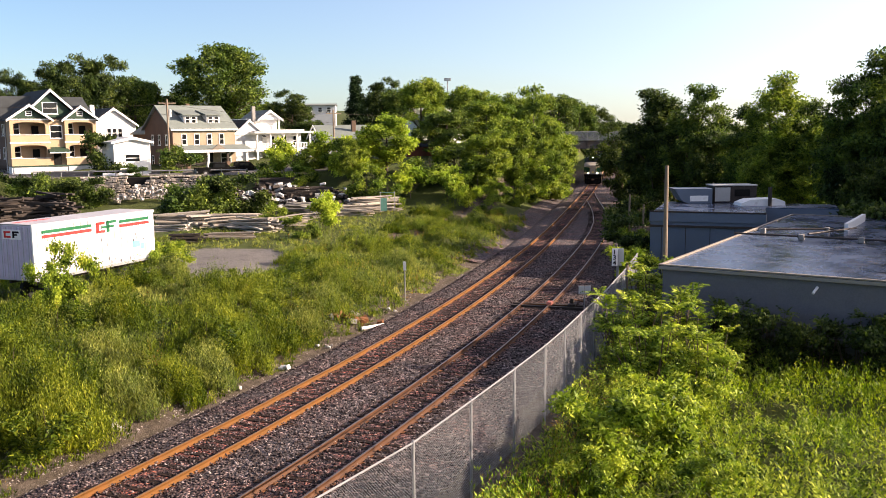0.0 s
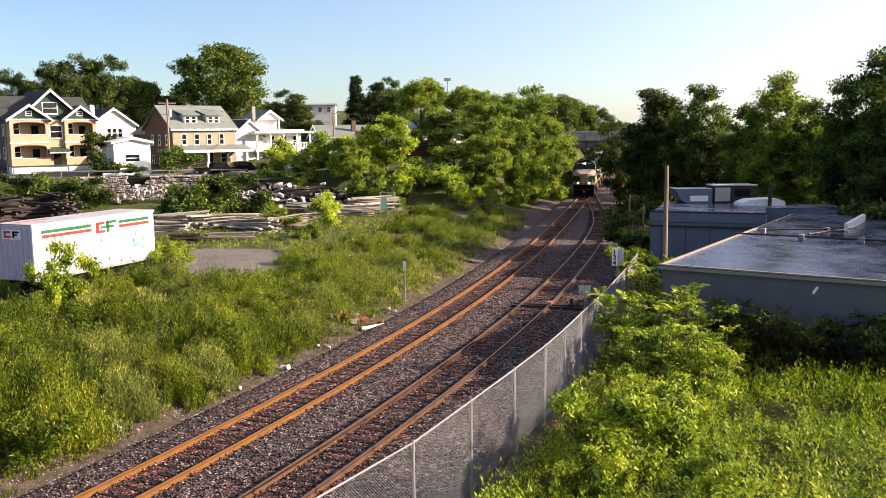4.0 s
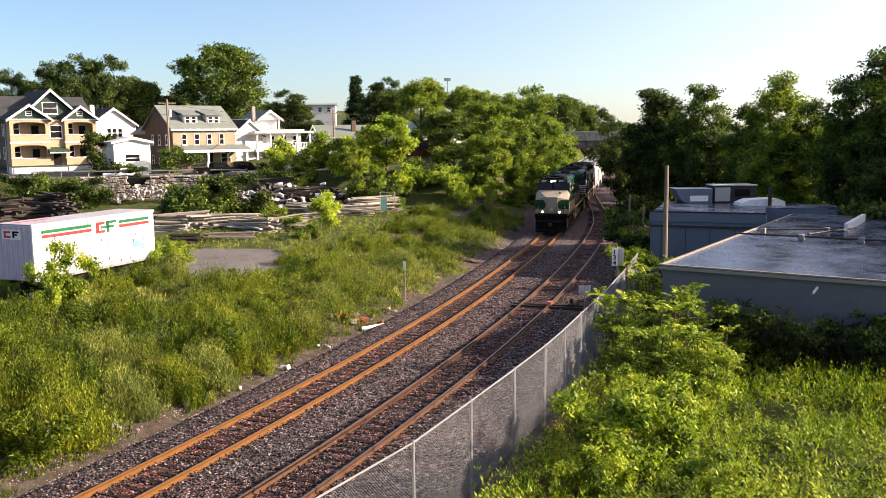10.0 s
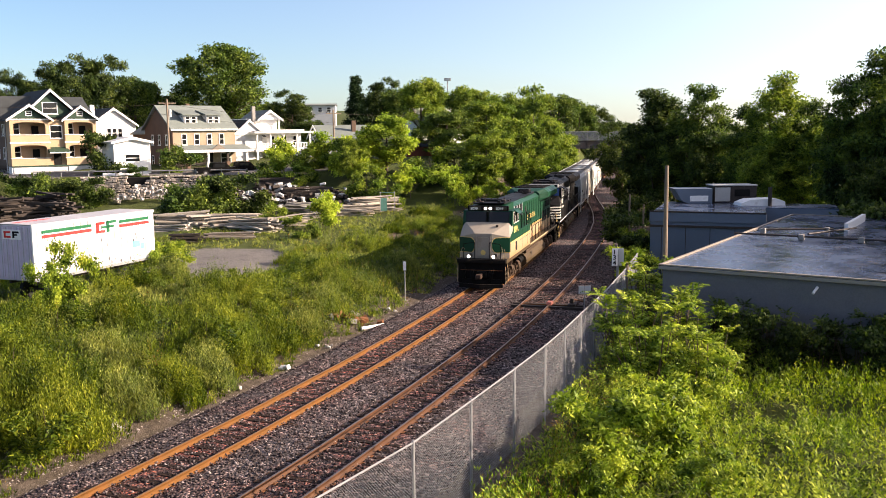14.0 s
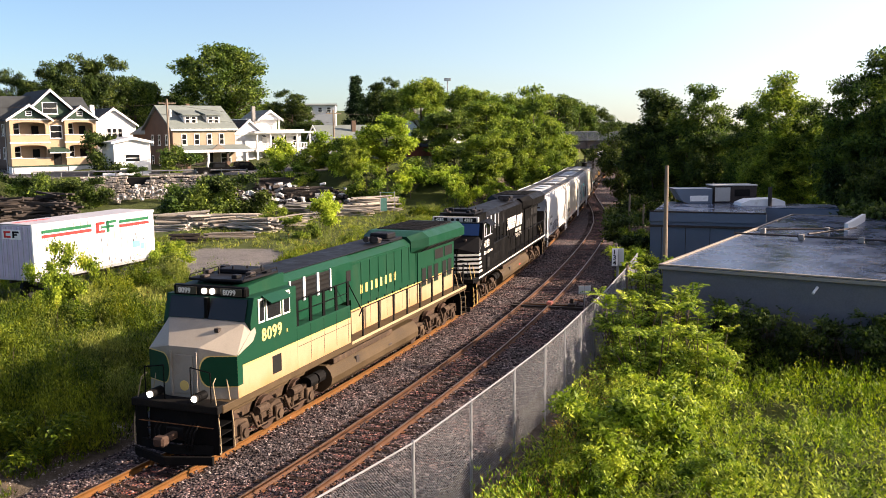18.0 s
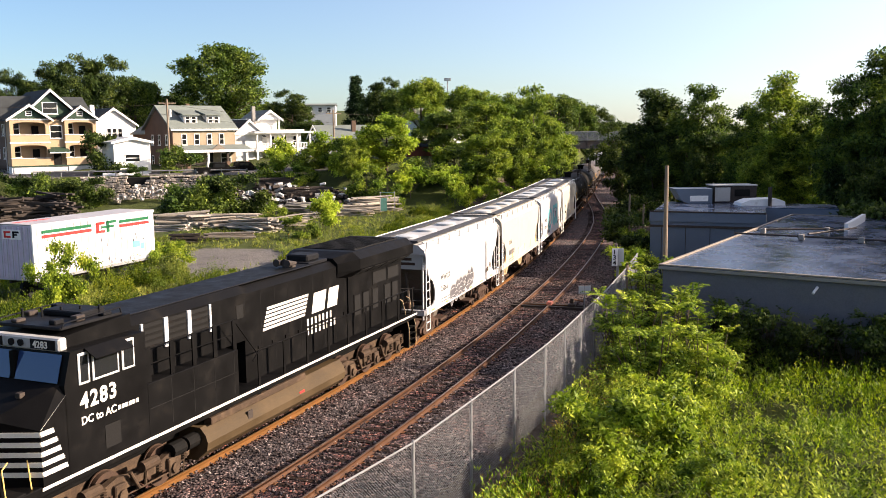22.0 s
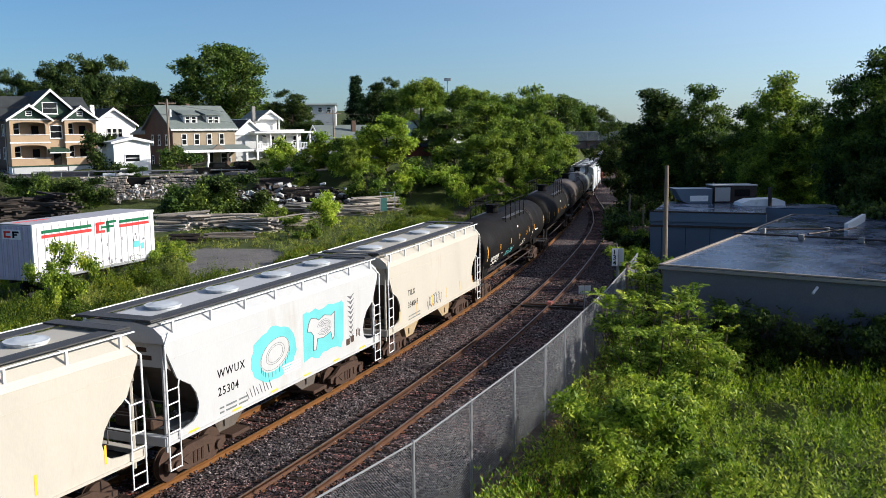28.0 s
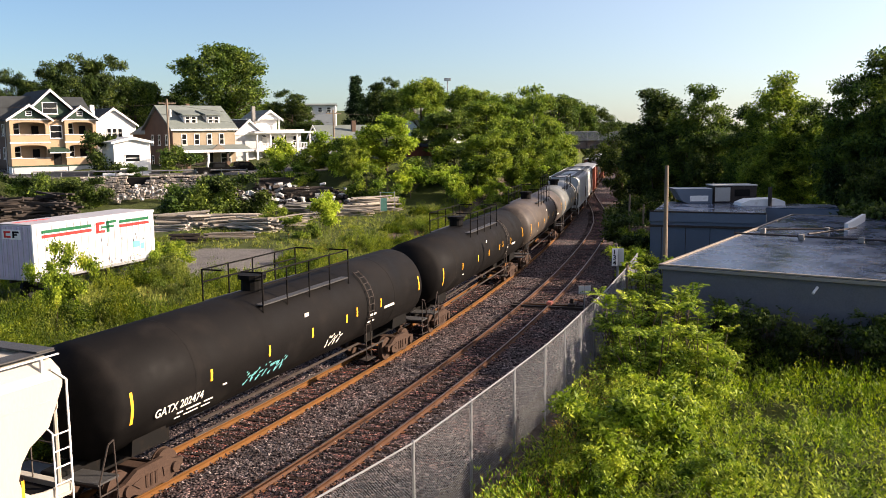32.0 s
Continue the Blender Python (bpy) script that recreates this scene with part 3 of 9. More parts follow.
def rail_mesh(name, s0, s1, nfun, parent, mat, top):
    """A flat-bottomed rail swept along the line; its head is a part of its own."""
    prof = [(-0.07, -0.172), (0.07, -0.172), (0.07, -0.16), (0.012, -0.135), (0.012, -0.045), (0.036, -0.035), (0.036, -0.004), (-0.036, -0.004), (-0.036, -0.035), (-0.012, -0.045), (-0.012, -0.135), (-0.07, -0.16)]
    ss = np.concatenate([np.arange(s0, min(s1, 150), 0.7), np.arange(min(s1, 150), s1 + 1, 3.0)])
    v, k = [], len(prof)
    for s in ss:
        for dn, z in prof:
            x, y, h = on_line(s, nfun(s) + dn)
            v.append((x, y, z))
    i = np.arange(len(ss) * k).reshape(len(ss), k)
    f = np.stack([i[:-1], i[1:], np.roll(i[1:], -1, 1), np.roll(i[:-1], -1, 1)], -1).reshape(-1, 4)
    ob = raw(name, v, f, mat, parent)
    v = [(*on_line(s, nfun(s) + dn)[:2], z) for s in ss for dn, z in ((-0.034, -0.003), (-0.026, 0.0), (0.026, 0.0), (0.034, -0.003))]
    i = np.arange(len(ss) * 4).reshape(len(ss), 4)
    f = np.stack([i[:-1, :-1], i[:-1, 1:], i[1:, 1:], i[1:, :-1]], -1).reshape(-1, 4)
    raw("rail_head", v, f, top, ob)
    return ob


G = 0.7525
main_track = empty("railway_track", pose(0, 0, 0), "main railway track with rusty rails on dark ties", "railway track", "tracks", "structure")
rail_mesh("rail", -100, 290, lambda s: -G, main_track, MAT["rail"], MAT["railtop"])
rail_mesh("rail", -100, 290, lambda s: G, main_track, MAT["rail"], MAT["railtop"])
side_track = empty("railway_track", pose(0, 0, 0), "siding track with dull dark rails joining the main track", "railway track", "tracks", "structure")
rail_mesh("rail", -30, 119.5, lambda s: siding(s) - G, side_track, MAT["rail2"], MAT["railtop2"])
rail_mesh("rail", -30, 131, lambda s: siding(s) + G, side_track, MAT["rail2"], MAT["railtop2"])


def lay_ties():
    bm = one(box, -1.28, 1.28, -0.11, 0.11, -0.18, 0.0, 0.012)
    me = bpy.data.meshes.new("tie")
    bm.to_mesh(me)
    bm.free()
    me.materials.append(MAT["tie"])
    pl = bpy.data.meshes.new("tie_plate")
    bm = boxes(*[(sx * G - 0.16, sx * G + 0.16, -0.09, 0.09, -0.01, 0.012) for sx in (-1, 1)])
    bm.to_mesh(pl)
    bm.free()
    pl.materials.append(MAT["rust"])
    r = random.Random(3)
    for track, off, s1 in ((main_track, lambda s: 0.0, 138), (side_track, siding, 104)):
        s = 3.0
        while s < s1:
            x, y, h = on_line(s, off(s))
            slope = (off(s + 0.5) - off(s - 0.5))
            ob = put("tie", me, track)
            ob.matrix_basis = pose(x, y, -0.172 + r.uniform(-0.012, 0.004), 0, 0, -math.degrees(h + slope) + r.uniform(-1.2, 1.2))
            if s < 62:
                put("tie_plate", pl, ob)
            s += 0.545 + r.uniform(-0.02, 0.02)


def switch_gear():
    """A switch stand between siding and fence, with its rods across the siding."""
    x, y, h = on_line(45.6, siding(45.6))
    th = empty("switch_machine", pose(x, y, -0.2, 0, 0, -math.degrees(h)), "low rusty switch throw with an orange target beside the siding", "switch")
    part("headblock", boxes((-1.3, 2.6, -0.35, -0.12, 0.0, 0.13, 0.01), (-1.3, 2.6, 0.25, 0.48, 0.0, 0.13, 0.01)), MAT["wood_dark"], th)
    part("throw_rod", rods(((-0.7, 0.05, 0.12), (2.0, 0.05, 0.16), 0.025)), MAT["rust"], th)
    part("stand", boxes((1.75, 2.15, -0.25, 0.35, 0.13, 0.28, 0.02), (1.85, 2.05, -0.05, 0.15, 0.28, 0.55, 0.02)), MAT["iron"], th)
    part("lever", rods(((1.95, 0.0, 0.5), (2.35, 0.5, 0.35), 0.03), ((2.35, 0.5, 0.35), (2.45, 0.65, 0.3), 0.045)), MAT["rust"], th)
    part("target", boxes((0.62, 0.92, -0.2, 0.2, 0.16, 0.34, 0.03)), MAT["orange"], th, "orange painted cover on the rail")


lay_ties()
switch_gear()

# ---- chain-link fence along the siding ----
FENCE = [(-6.0, 8.2), (-3.4, 14.6), (-0.71, 19.27), (0.68, 22.35), (2.04, 25.4), (3.27, 28.26), (4.24, 30.72), (5.2, 33.33), (6.13, 35.79), (7.05, 38.23), (7.89, 40.7), (8.9, 43.6), (9.85, 46.5), (10.81, 49.5)]


def make_fence():
    top, low = 2.3, -0.1
    th = empty("chain_link_fence", pose(0, 0, 0), "galvanised chain-link fence with a top rail beside the siding", "fence")
    for (x, y) in FENCE:
        g = float(ground_z(x, y)) - 0.15
        bm = rods(((x, y, g), (x, y, top + 0.02), 0.038, 8), ((x, y, top + 0.02), (x, y, top + 0.07), 0.045, 8, 0.015))
        part("post", bm, MAT["galv"], th)
    for (a, b), (c, d) in zip(FENCE[:-1], FENCE[1:]):
        part("top_rail", rods(((a, b, top), (c, d, top), 0.024, 6)), MAT["galv"], th)
    seg = [math.dist(p, q) for p, q in zip(FENCE[:-1], FENCE[1:])]
    cum = np.concatenate([[0], np.cumsum(seg)])
    fx, fy = [p[0] for p in FENCE], [p[1] for p in FENCE]
    verts, faces = [], []
    hh, w = top - low, 0.0028
    step = 0.075
    for sgn in (1, -1):
        u = -hh
        while u < cum[-1] + hh:
            pts = []
            for k in range(5):
                uu = u + sgn * hh * (k / 4) + (hh if sgn < 0 else 0)
                if 0 <= uu <= cum[-1]:
                    pts.append((np.interp(uu, cum, fx) + 0.02, np.interp(uu, cum, fy), low + hh * k / 4))
            if len(pts) > 1:
                for p, q in zip(pts[:-1], pts[1:]):
                    i = len(verts)
                    d = (Vector(q) - Vector(p)).normalized()
                    side = d.cross(Vector((0.9, -0.42, 0))).normalized() * w
                    out = Vector((0.9, -0.42, 0)) * w
                    for e in (p, q):
                        e = Vector(e)
                        verts += [tuple(e + side), tuple(e - side * 0.5 + out * 0.87), tuple(e - side * 0.5 - out * 0.87)]
                    faces += [(i, i + 1, i + 4, i + 3), (i + 1, i + 2, i + 5, i + 4), (i + 2, i, i + 3, i + 5)]
            u += step
    raw("wire_mesh", verts, faces, MAT["galv"], th, "diamond mesh of galvanised wire")


make_fence()


def post_sign(name, x, y, h, board, label, cat, boardmat, postmat=None, z=None):
    """A small sign on a thin post: board = (width, height, centre height)."""
    g = float(ground_z(x, y)) if z is None else z
    th = empty(name, pose(x, y, g), label, cat)
    part("post", rods(((0, 0, -0.1), (0, 0, h), 0.035, 8)), postmat or MAT["galv"], th)
    w, bh, cz = board
    part("board", boxes((-w / 2, w / 2, -0.06, -0.035, cz - bh / 2, cz + bh / 2, 0.004)), boardmat, th)
    return th


post_sign("marker_post", -2.2, 50.6, 2.2, (0.17, 0.5, 1.95), "white marker board on a thin metal post", "sign", MAT["white"], z=-0.35)
mile = empty("mile_marker", pose(9.05, 46.0, -0.35), "white mile board with black numerals on a post", "sign")
part("post", boxes((-0.06, 0.06, -0.05, 0.05, -0.1, 3.35, 0.01)), MAT["galv"], mile)
for k in (-1, 1):
    part("board", boxes((k * 0.16 - 0.15, k * 0.16 + 0.15, -0.08 + 0.03 * (k > 0), -0.06 + 0.03 * (k > 0), 2.55, 3.45, 0.004)), MAT["white"] if k < 0 else MAT["siding_grey"], mile)
for k, ch in enumerate("134"):
    words(ch, 0.34, pose(-0.26, -0.085, 3.15 - 0.28 * k, 90, 0, 0), MAT["black"], mile, "numeral", bold=0.008)
low_sign = empty("track_sign", pose(6.55, 41.0, -0.3), "small blank grey sign on a low post by the fence", "sign")
part("post", rods(((0, 0, -0.1), (0, 0, 2.3), 0.03, 8)), MAT["galv"], low_sign)
part("board", boxes((-0.28, -0.012, -0.06, -0.035, 1.95, 2.33, 0.004), (0.012, 0.28, -0.06, -0.035, 1.95, 2.33, 0.004)), MAT["siding_grey"], low_sign)


# ---- rolling stock: +x is forward, +y the side seen from the overpass, z = 0 the rail top ----
TRAIN = []          # (thing, distance of its middle behind the train's nose, truck spacing)


def wheelset(parent, x, r, name="wheelset"):
    bm = rods(((x, -0.85, r), (x, 0.85, r), 0.08, 8))
    for sy in (-1, 1):
        rod(bm, (x, sy * 0.70, r), (x, sy * 0.835, r), r, 24)
        rod(bm, (x, sy * 0.66, r), (x, sy * 0.70, r), r + 0.025, 24)
        rod(bm, (x, sy * 0.835, r), (x, sy * 0.86, r), r * 0.35, 12)
    return part(name, bm, MAT["truck"], parent)


def freight_truck(parent, cx, r=0.457):
    """Two-axle truck: side frames with spring nests, bolster and wheelsets."""
    bm = bmesh.new()
    box(bm, cx - 0.2, cx + 0.2, -0.95, 0.95, 0.45, 0.78, 0.02)
    ob = part("truck", bm, MAT["truck"], parent, "dusty cast-steel truck")
    for sy in (-1, 1):
        bm = bmesh.new()
        out = [(-1.25, 0.62), (-0.95, 0.66), (-0.5, 0.86), (0.5, 0.86), (0.95, 0.66), (1.25, 0.62), (1.25, 0.42), (0.95, 0.38), (0.45, 0.2), (-0.45, 0.2), (-0.95, 0.38), (-1.25, 0.42)]
        prism(bm, [(cx + a, b) for a, b in out], sy * 0.95, sy * 1.08)
        for k in (-1, 1):
            prism(bm, [(cx + k * 0.42, 0.62), (cx + k * 0.72, 0.56), (cx + k * 0.46, 0.36)], sy * 1.08, sy * 1.11)
            rod(bm, (cx + k * 0.9, sy * 1.0, r), (cx + k * 0.9, sy * 1.16, r), 0.15, 12)
        part("side_frame", bm, MAT["truck"], ob)
        bm = bmesh.new()
        for k in (-0.18, 0, 0.18):
            rod(bm, (cx + k, sy * 1.05, 0.3), (cx + k, sy * 1.05, 0.62), 0.075, 8)
        part("spring", bm, MAT["truck"], ob)
    for k in (-0.89, 0.89):
        wheelset(ob, cx + k, r)
    return ob


def loco_truck(parent, cx):
    """Three-axle truck with heavy side frames, journals and brake cylinders."""
    r = 0.53
    bm = boxes((cx - 2.6, cx + 2.6, -0.55, 0.55, 0.55, 0.95, 0.03))
    ob = part("truck", bm, MAT["loco_truck"], parent, "dusty three-axle truck")
    for sy in (-1, 1):
        bm = bmesh.new()
        out = [(-2.75, 0.95), (-2.2, 1.0), (-1.6, 0.86), (-0.5, 0.86), (0, 0.98), (0.5, 0.86), (1.6, 0.86), (2.2, 1.0), (2.75, 0.95), (2.7, 0.62), (2.3, 0.5), (1.5, 0.58), (0.5, 0.6), (-0.5, 0.6), (-1.5, 0.58), (-2.3, 0.5), (-2.7, 0.62)]
        prism(bm, [(cx + a, b) for a, b in out], sy * 1.0, sy * 1.18)
        part("side_frame", bm, MAT["loco_truck"], ob)
        for k in (-1.95, 0, 1.95):
            bm = boxes((cx + k - 0.2, cx + k + 0.2, min(sy * 1.16, sy * 1.3), max(sy * 1.16, sy * 1.3), 0.33, 0.82, 0.03))
            rod(bm, (cx + k, sy * 1.3, 0.55), (cx + k, sy * 1.36, 0.55), 0.14, 12)
            part("journal_box", bm, MAT["loco_truck"], ob)
        for k in (-1.0, 1.0):
            bm = rods(((cx + k - 0.28, sy * 1.28, 0.98), (cx + k + 0.28, sy * 1.28, 0.98), 0.14, 10), ((cx + k, sy * 1.22, 0.95), (cx + k * 0.9, sy * 1.22, 0.45), 0.04))
            part("brake_cylinder", bm, MAT["loco_truck"], ob)
        for k in (-2.45, -1.45, -0.5, 0.5, 1.45, 2.45):
            bm = bmesh.new()
            for j in range(4):
                rod(bm, (cx + k, sy * 1.2, 0.62 + 0.07 * j), (cx + k, sy * 1.2, 0.655 + 0.07 * j), 0.085, 8)
            part("spring", bm, MAT["loco_truck"], ob)
        for k in (-0.6, 1.3):
            part("shock_absorber", rods(((cx + k, sy * 1.3, 0.5), (cx + k + 0.3, sy * 1.3, 1.02), 0.05, 8)), MAT["loco_truck"], ob)
        part("brake_rod", rods(((cx - 2.5, sy * 1.24, 0.46), (cx + 2.5, sy * 1.24, 0.46), 0.025)), MAT["loco_truck"], ob)
        for k in (-2.62, 2.62):
            part("sand_pipe", rods(((cx + k, sy * 1.1, 1.1), (cx + k, sy * 1.02, 0.15), 0.025)), MAT["loco_truck"], ob)
    for k in (-1.95, 0, 1.95):
        wheelset(ob, cx + k, r)
    return ob


def coupler(parent, x, sgn):
    bm = boxes((min(x - sgn * 0.9, x - sgn * 0.28), max(x - sgn * 0.9, x - sgn * 0.28), -0.09, 0.09, 0.74, 0.94, 0.02))
    box(bm, min(x - sgn * 0.3, x + sgn * 0.02), max(x - sgn * 0.3, x + sgn * 0.02), -0.2, 0.17, 0.7, 0.98, 0.06)
    return part("coupler", bm, MAT["truck"], parent)


def bar(bm, x0, x1, z0, z1, y, slant=0.0, t=0.006):
    """A painted bar on a side of a car."""
    prism(bm, [(x0, z0), (x1, z0), (x1 + slant, z1), (x0 + slant, z1)], y, y + t)


def letter_bars(th, x, z, h, count, pitch, y, mat, label):
    """A row of plain bars as tall as letters."""
    for k in range(count):
        part("letter_bar", one(bar, x - pitch * k - 0.4 * pitch, x - pitch * k, z, z + h, y), mat, th, label)


def lift_body(th, by):
    """Stand the deck and all above it higher on the trucks."""
    for ob in th.children_recursive:
        if ob.type != "MESH" or ob.name.startswith(("wheelset", "coupler")):
            continue
        co = np.empty(3 * len(ob.data.vertices), np.float32)
        ob.data.vertices.foreach_get("co", co)
        co = co.reshape(-1, 3)
        co[:, 2] += by * smooth01(1.15, 1.3, co[:, 2])
        ob.data.vertices.foreach_set("co", co.ravel())


def locomotive(scheme):
    black = scheme == "black"
    label = "black diesel locomotive with white striped nose and sill" if black else "green and cream diesel locomotive with a silver nose and glowing headlights"
    th = empty("locomotive", pose(0, 0, 0), label, "locomotive", "locomotives")
    paint = MAT["black"] if black else MAT["southern"]
    upper = MAT["black"] if black else MAT["green"]
    trim = MAT["black"]
    W = 1.5
    # frame, pilot, fuel tank
    part("frame", boxes((-10.35, 10.2, -1.48, 1.48, 1.28, 1.5, 0.02), (-9.9, 9.9, -0.6, 0.6, 0.95, 1.3, 0.02)), MAT["dusty"] if not black else MAT["black"], th)
    for sg in (1, -1):
        part("end_deck", boxes((*sorted((sg * 9.86, sg * 10.42)), -1.45, 1.45, 1.3, 1.52, 0.02)), MAT["pilot"], th)
    if black:
        part("sill_stripe", boxes((-10.33, 9.5, 1.501, 1.512, 1.42, 1.49)), MAT["stripe"], th, "white stripe along the walkway edge")
    else:
        part("walkway_edge", boxes((-10.33, 2.2, 1.48, 1.492, 1.40, 1.5)), MAT["cream"], th)
    bm = bmesh.new()
    prism(bm, [(-1.3, 1.2), (-1.48, 1.05), (-1.54, 0.85), (-1.5, 0.62), (-1.15, 0.33), (1.15, 0.33), (1.5, 0.62), (1.54, 0.85), (1.48, 1.05), (1.3, 1.2)], -3.95, 3.9, "x")
    part("fuel_tank", bm, MAT["dusty"], th, "dusty brown fuel tank between the trucks")
    part("tank_step", boxes((-1.4, 3.6, 1.2, 1.46, 1.2, 1.26, 0.01)), MAT["loco_truck"], th)
    for x in (0.6, 1.1, 2.7):
        part("tank_valve", boxes((x, x + 0.16, 1.3, 1.45, 1.26, 1.42, 0.02)), MAT["pilot"], th)
    for x in (4.15, 4.75):
        part("air_tank", one(rod, (x - 0.25, 1.15, 0.95), (x + 0.25, 1.15, 0.95), 0.2, 12), MAT["pilot"], th)
    part("fuel_filler", boxes((1.7, 1.95, 1.46, 1.52, 0.9, 1.15, 0.01)), MAT["iron"], th)
    part("fuel_gauge", boxes((-1.2, -0.9, 1.48, 1.53, 0.8, 0.95, 0.01)), MAT["red"] if black else MAT["iron"], th)
    loco_truck(th, 6.95)
    loco_truck(th, -6.95)
    coupler(th, 11.15, 1)
    coupler(th, -11.15, -1)
    for sg in (1, -1):
        bm = bmesh.new()
        box(bm, *sorted((sg * 10.12, sg * 10.2)), -1.0, 1.0, 0.5, 1.3)
        part("end_plate", bm, MAT["pilot"], th)
        if sg > 0:
            for sy in (-1, 1):
                bm = bmesh.new()
                prism(bm, [(10.95, 0.0), (10.86, 0.0), (10.45, sy * 1.3), (10.54, sy * 1.3)], 0.13, 0.36, "z")
                prism(bm, [(10.62, 0.0), (10.55, 0.0), (10.28, sy * 1.2), (10.35, sy * 1.2)], 0.34, 0.6, "z")
                part("snow_plow", bm, MAT["pilot"], th, "grimy black pilot plow")
        part("drawbar_box", boxes((*sorted((sg * 10.1, sg * 10.42)), -0.3, 0.3, 0.66, 1.04, 0.03)), MAT["pilot"], th)
        part("uncoupling_lever", rods(((sg * 10.36, -1.25, 1.12), (sg * 10.36, 1.25, 1.12), 0.016)), MAT["rust"], th)
        for y_ in (-0.62, -0.48, 0.46, 0.58, 0.7):
            bm = bmesh.new()
            tube(bm, [(sg * 10.25, y_, 1.15), (sg * 10.5, y_, 0.95), (sg * 10.56, y_ * 0.92, 0.6), (sg * 10.48, y_ * 0.85, 0.42)], 0.026)
            part("air_hose", bm, MAT["pilot"], th)
        # corner steps and their rails
        for sy in (-1, 1):
            for k in range(4):
                part("step", boxes((sg * 10.0 - 0.32, sg * 10.0 + 0.3, sy * 1.2 - 0.2, sy * 1.2 + 0.2, 0.38 + 0.25 * k, 0.41 + 0.25 * k)), MAT["black"], th)
            for k in range(4):
                part("step_edge", boxes((*sorted((sg * 10.3, sg * 10.325)), *sorted((sy * 1.0, sy * 1.42)), 0.375 + 0.25 * k, 0.42 + 0.25 * k)), MAT["cream"] if not black or sg < 0 else MAT["gold"], th)
            for dx in (-0.33, 0.31):
                part("step_side", boxes((sg * 10.0 + dx - 0.02, sg * 10.0 + dx + 0.02, sy * 1.2 - 0.2, sy * 1.2 + 0.2, 0.35, 1.45)), MAT["black"], th)
            bm = bmesh.new()
            for dx in (-0.33, 0.33):
                tube(bm, [(sg * 10.0 + dx, sy * 1.46, 0.4), (sg * 10.0 + dx, sy * 1.44, 1.15), (sg * 10.0 + dx - sg * 0.1, sy * 1.2, 2.1), (sg * 10.0 + dx - sg * 0.3, sy * 1.15, 2.2)], 0.016)
            part("grab_rail", bm, MAT["cream"] if not black or sg < 0 else MAT["gold"], th, "pale painted grab rails at the corner steps")
    # cab with a chamfered roof, and the faceted safety nose before it
    bm = bmesh.new()
    prism(bm, [(8.72, 1.5), (8.72, 3.52), (8.5, 4.22), (8.3, 4.48), (6.1, 4.6), (6.1, 1.5)], -W, W)
    tops = [e for e in bm.edges if all(v.co.z > 4.4 for v in e.verts) and abs(e.verts[0].co.y - e.verts[1].co.y) < 0.01]
    bmesh.ops.bevel(bm, geom=tops, offset=0.42, segments=2, affect="EDGES")
    cab = part("cab", bm, paint, th)
    bm = bmesh.new()
    def nose_face(*pts):
        bm.faces.new([bm.verts.new(q) for q in pts])
    nose_face((9.86, -0.5, 1.5), (9.86, 0.5, 1.5), (9.86, 0.5, 2.98), (9.86, -0.5, 2.98))
    nose_face((9.86, -0.5, 2.98), (9.86, 0.5, 2.98), (8.7, 0.5, 3.56), (8.7, -0.5, 3.56))
    for sy in (-1, 1):
        nose_face((9.86, sy * 0.5, 1.5), (9.46, sy * 1.5, 1.5), (9.46, sy * 1.5, 2.74), (9.86, sy * 0.5, 2.98))
        nose_face((9.86, sy * 0.5, 2.98), (9.46, sy * 1.5, 2.74), (8.7, sy * 1.32, 3.54), (8.7, sy * 0.5, 3.56))
        nose_face((9.46, sy * 1.5, 2.74), (8.7, sy * 1.5, 3.3), (8.7, sy * 1.32, 3.54))
        nose_face((9.46, sy * 1.5, 1.5), (8.7, sy * 1.5, 1.5), (8.7, sy * 1.5, 3.3), (9.46, sy * 1.5, 2.74))
    bmesh.ops.remove_doubles(bm, verts=bm.verts[:], dist=0.001)
    bmesh.ops.recalc_face_normals(bm, faces=bm.faces[:])
    nose = part("nose", bm, paint, th)
    if not black:
        nose.data.materials.append(MAT["nose_paint"])
        for poly in nose.data.polygons:
            if abs(poly.normal.y) < 0.95:
                poly.material_index = 1
    part("nose_lamp", boxes((9.1, 9.25, 0.62, 0.76, 3.3, 3.42, 0.01)), MAT["iron"], th)
    for sy in (-1, 1):
        part("nose_rib", boxes((9.86, 9.9, *sorted((sy * 0.4, sy * 0.45)), 1.55, 2.85)), MAT["black"] if black else MAT["nose_paint"], th)
    # nose cladding: silver face or white stripes
    if black:
        for k in range(5):
            z = 1.72 + 0.22 * k
            bm = boxes((9.85, 9.872, -0.5, 0.5, z, z + 0.11))
            for sy in (-1, 1):
                bar(bm, 8.75 + 0.08 * k, 9.44, z, z + 0.11, 1.5 if sy > 0 else -1.508, 0.03)
                prism(bm, [(9.862, sy * 0.5), (9.462, sy * 1.5), (9.472, sy * 1.505), (9.872, sy * 0.5)], z, z + 0.11, "z")
            part("nose_stripe", bm, MAT["stripe"], th, "white stripe round the nose")
        bm = bmesh.new()
        prism(bm, [(9.40, 2.78), (9.46, 2.74), (8.74, 3.28), (8.7, 3.31)], 1.5, 1.508)
        part("nose_edge_stripe", bm, MAT["stripe"], th)
    else:
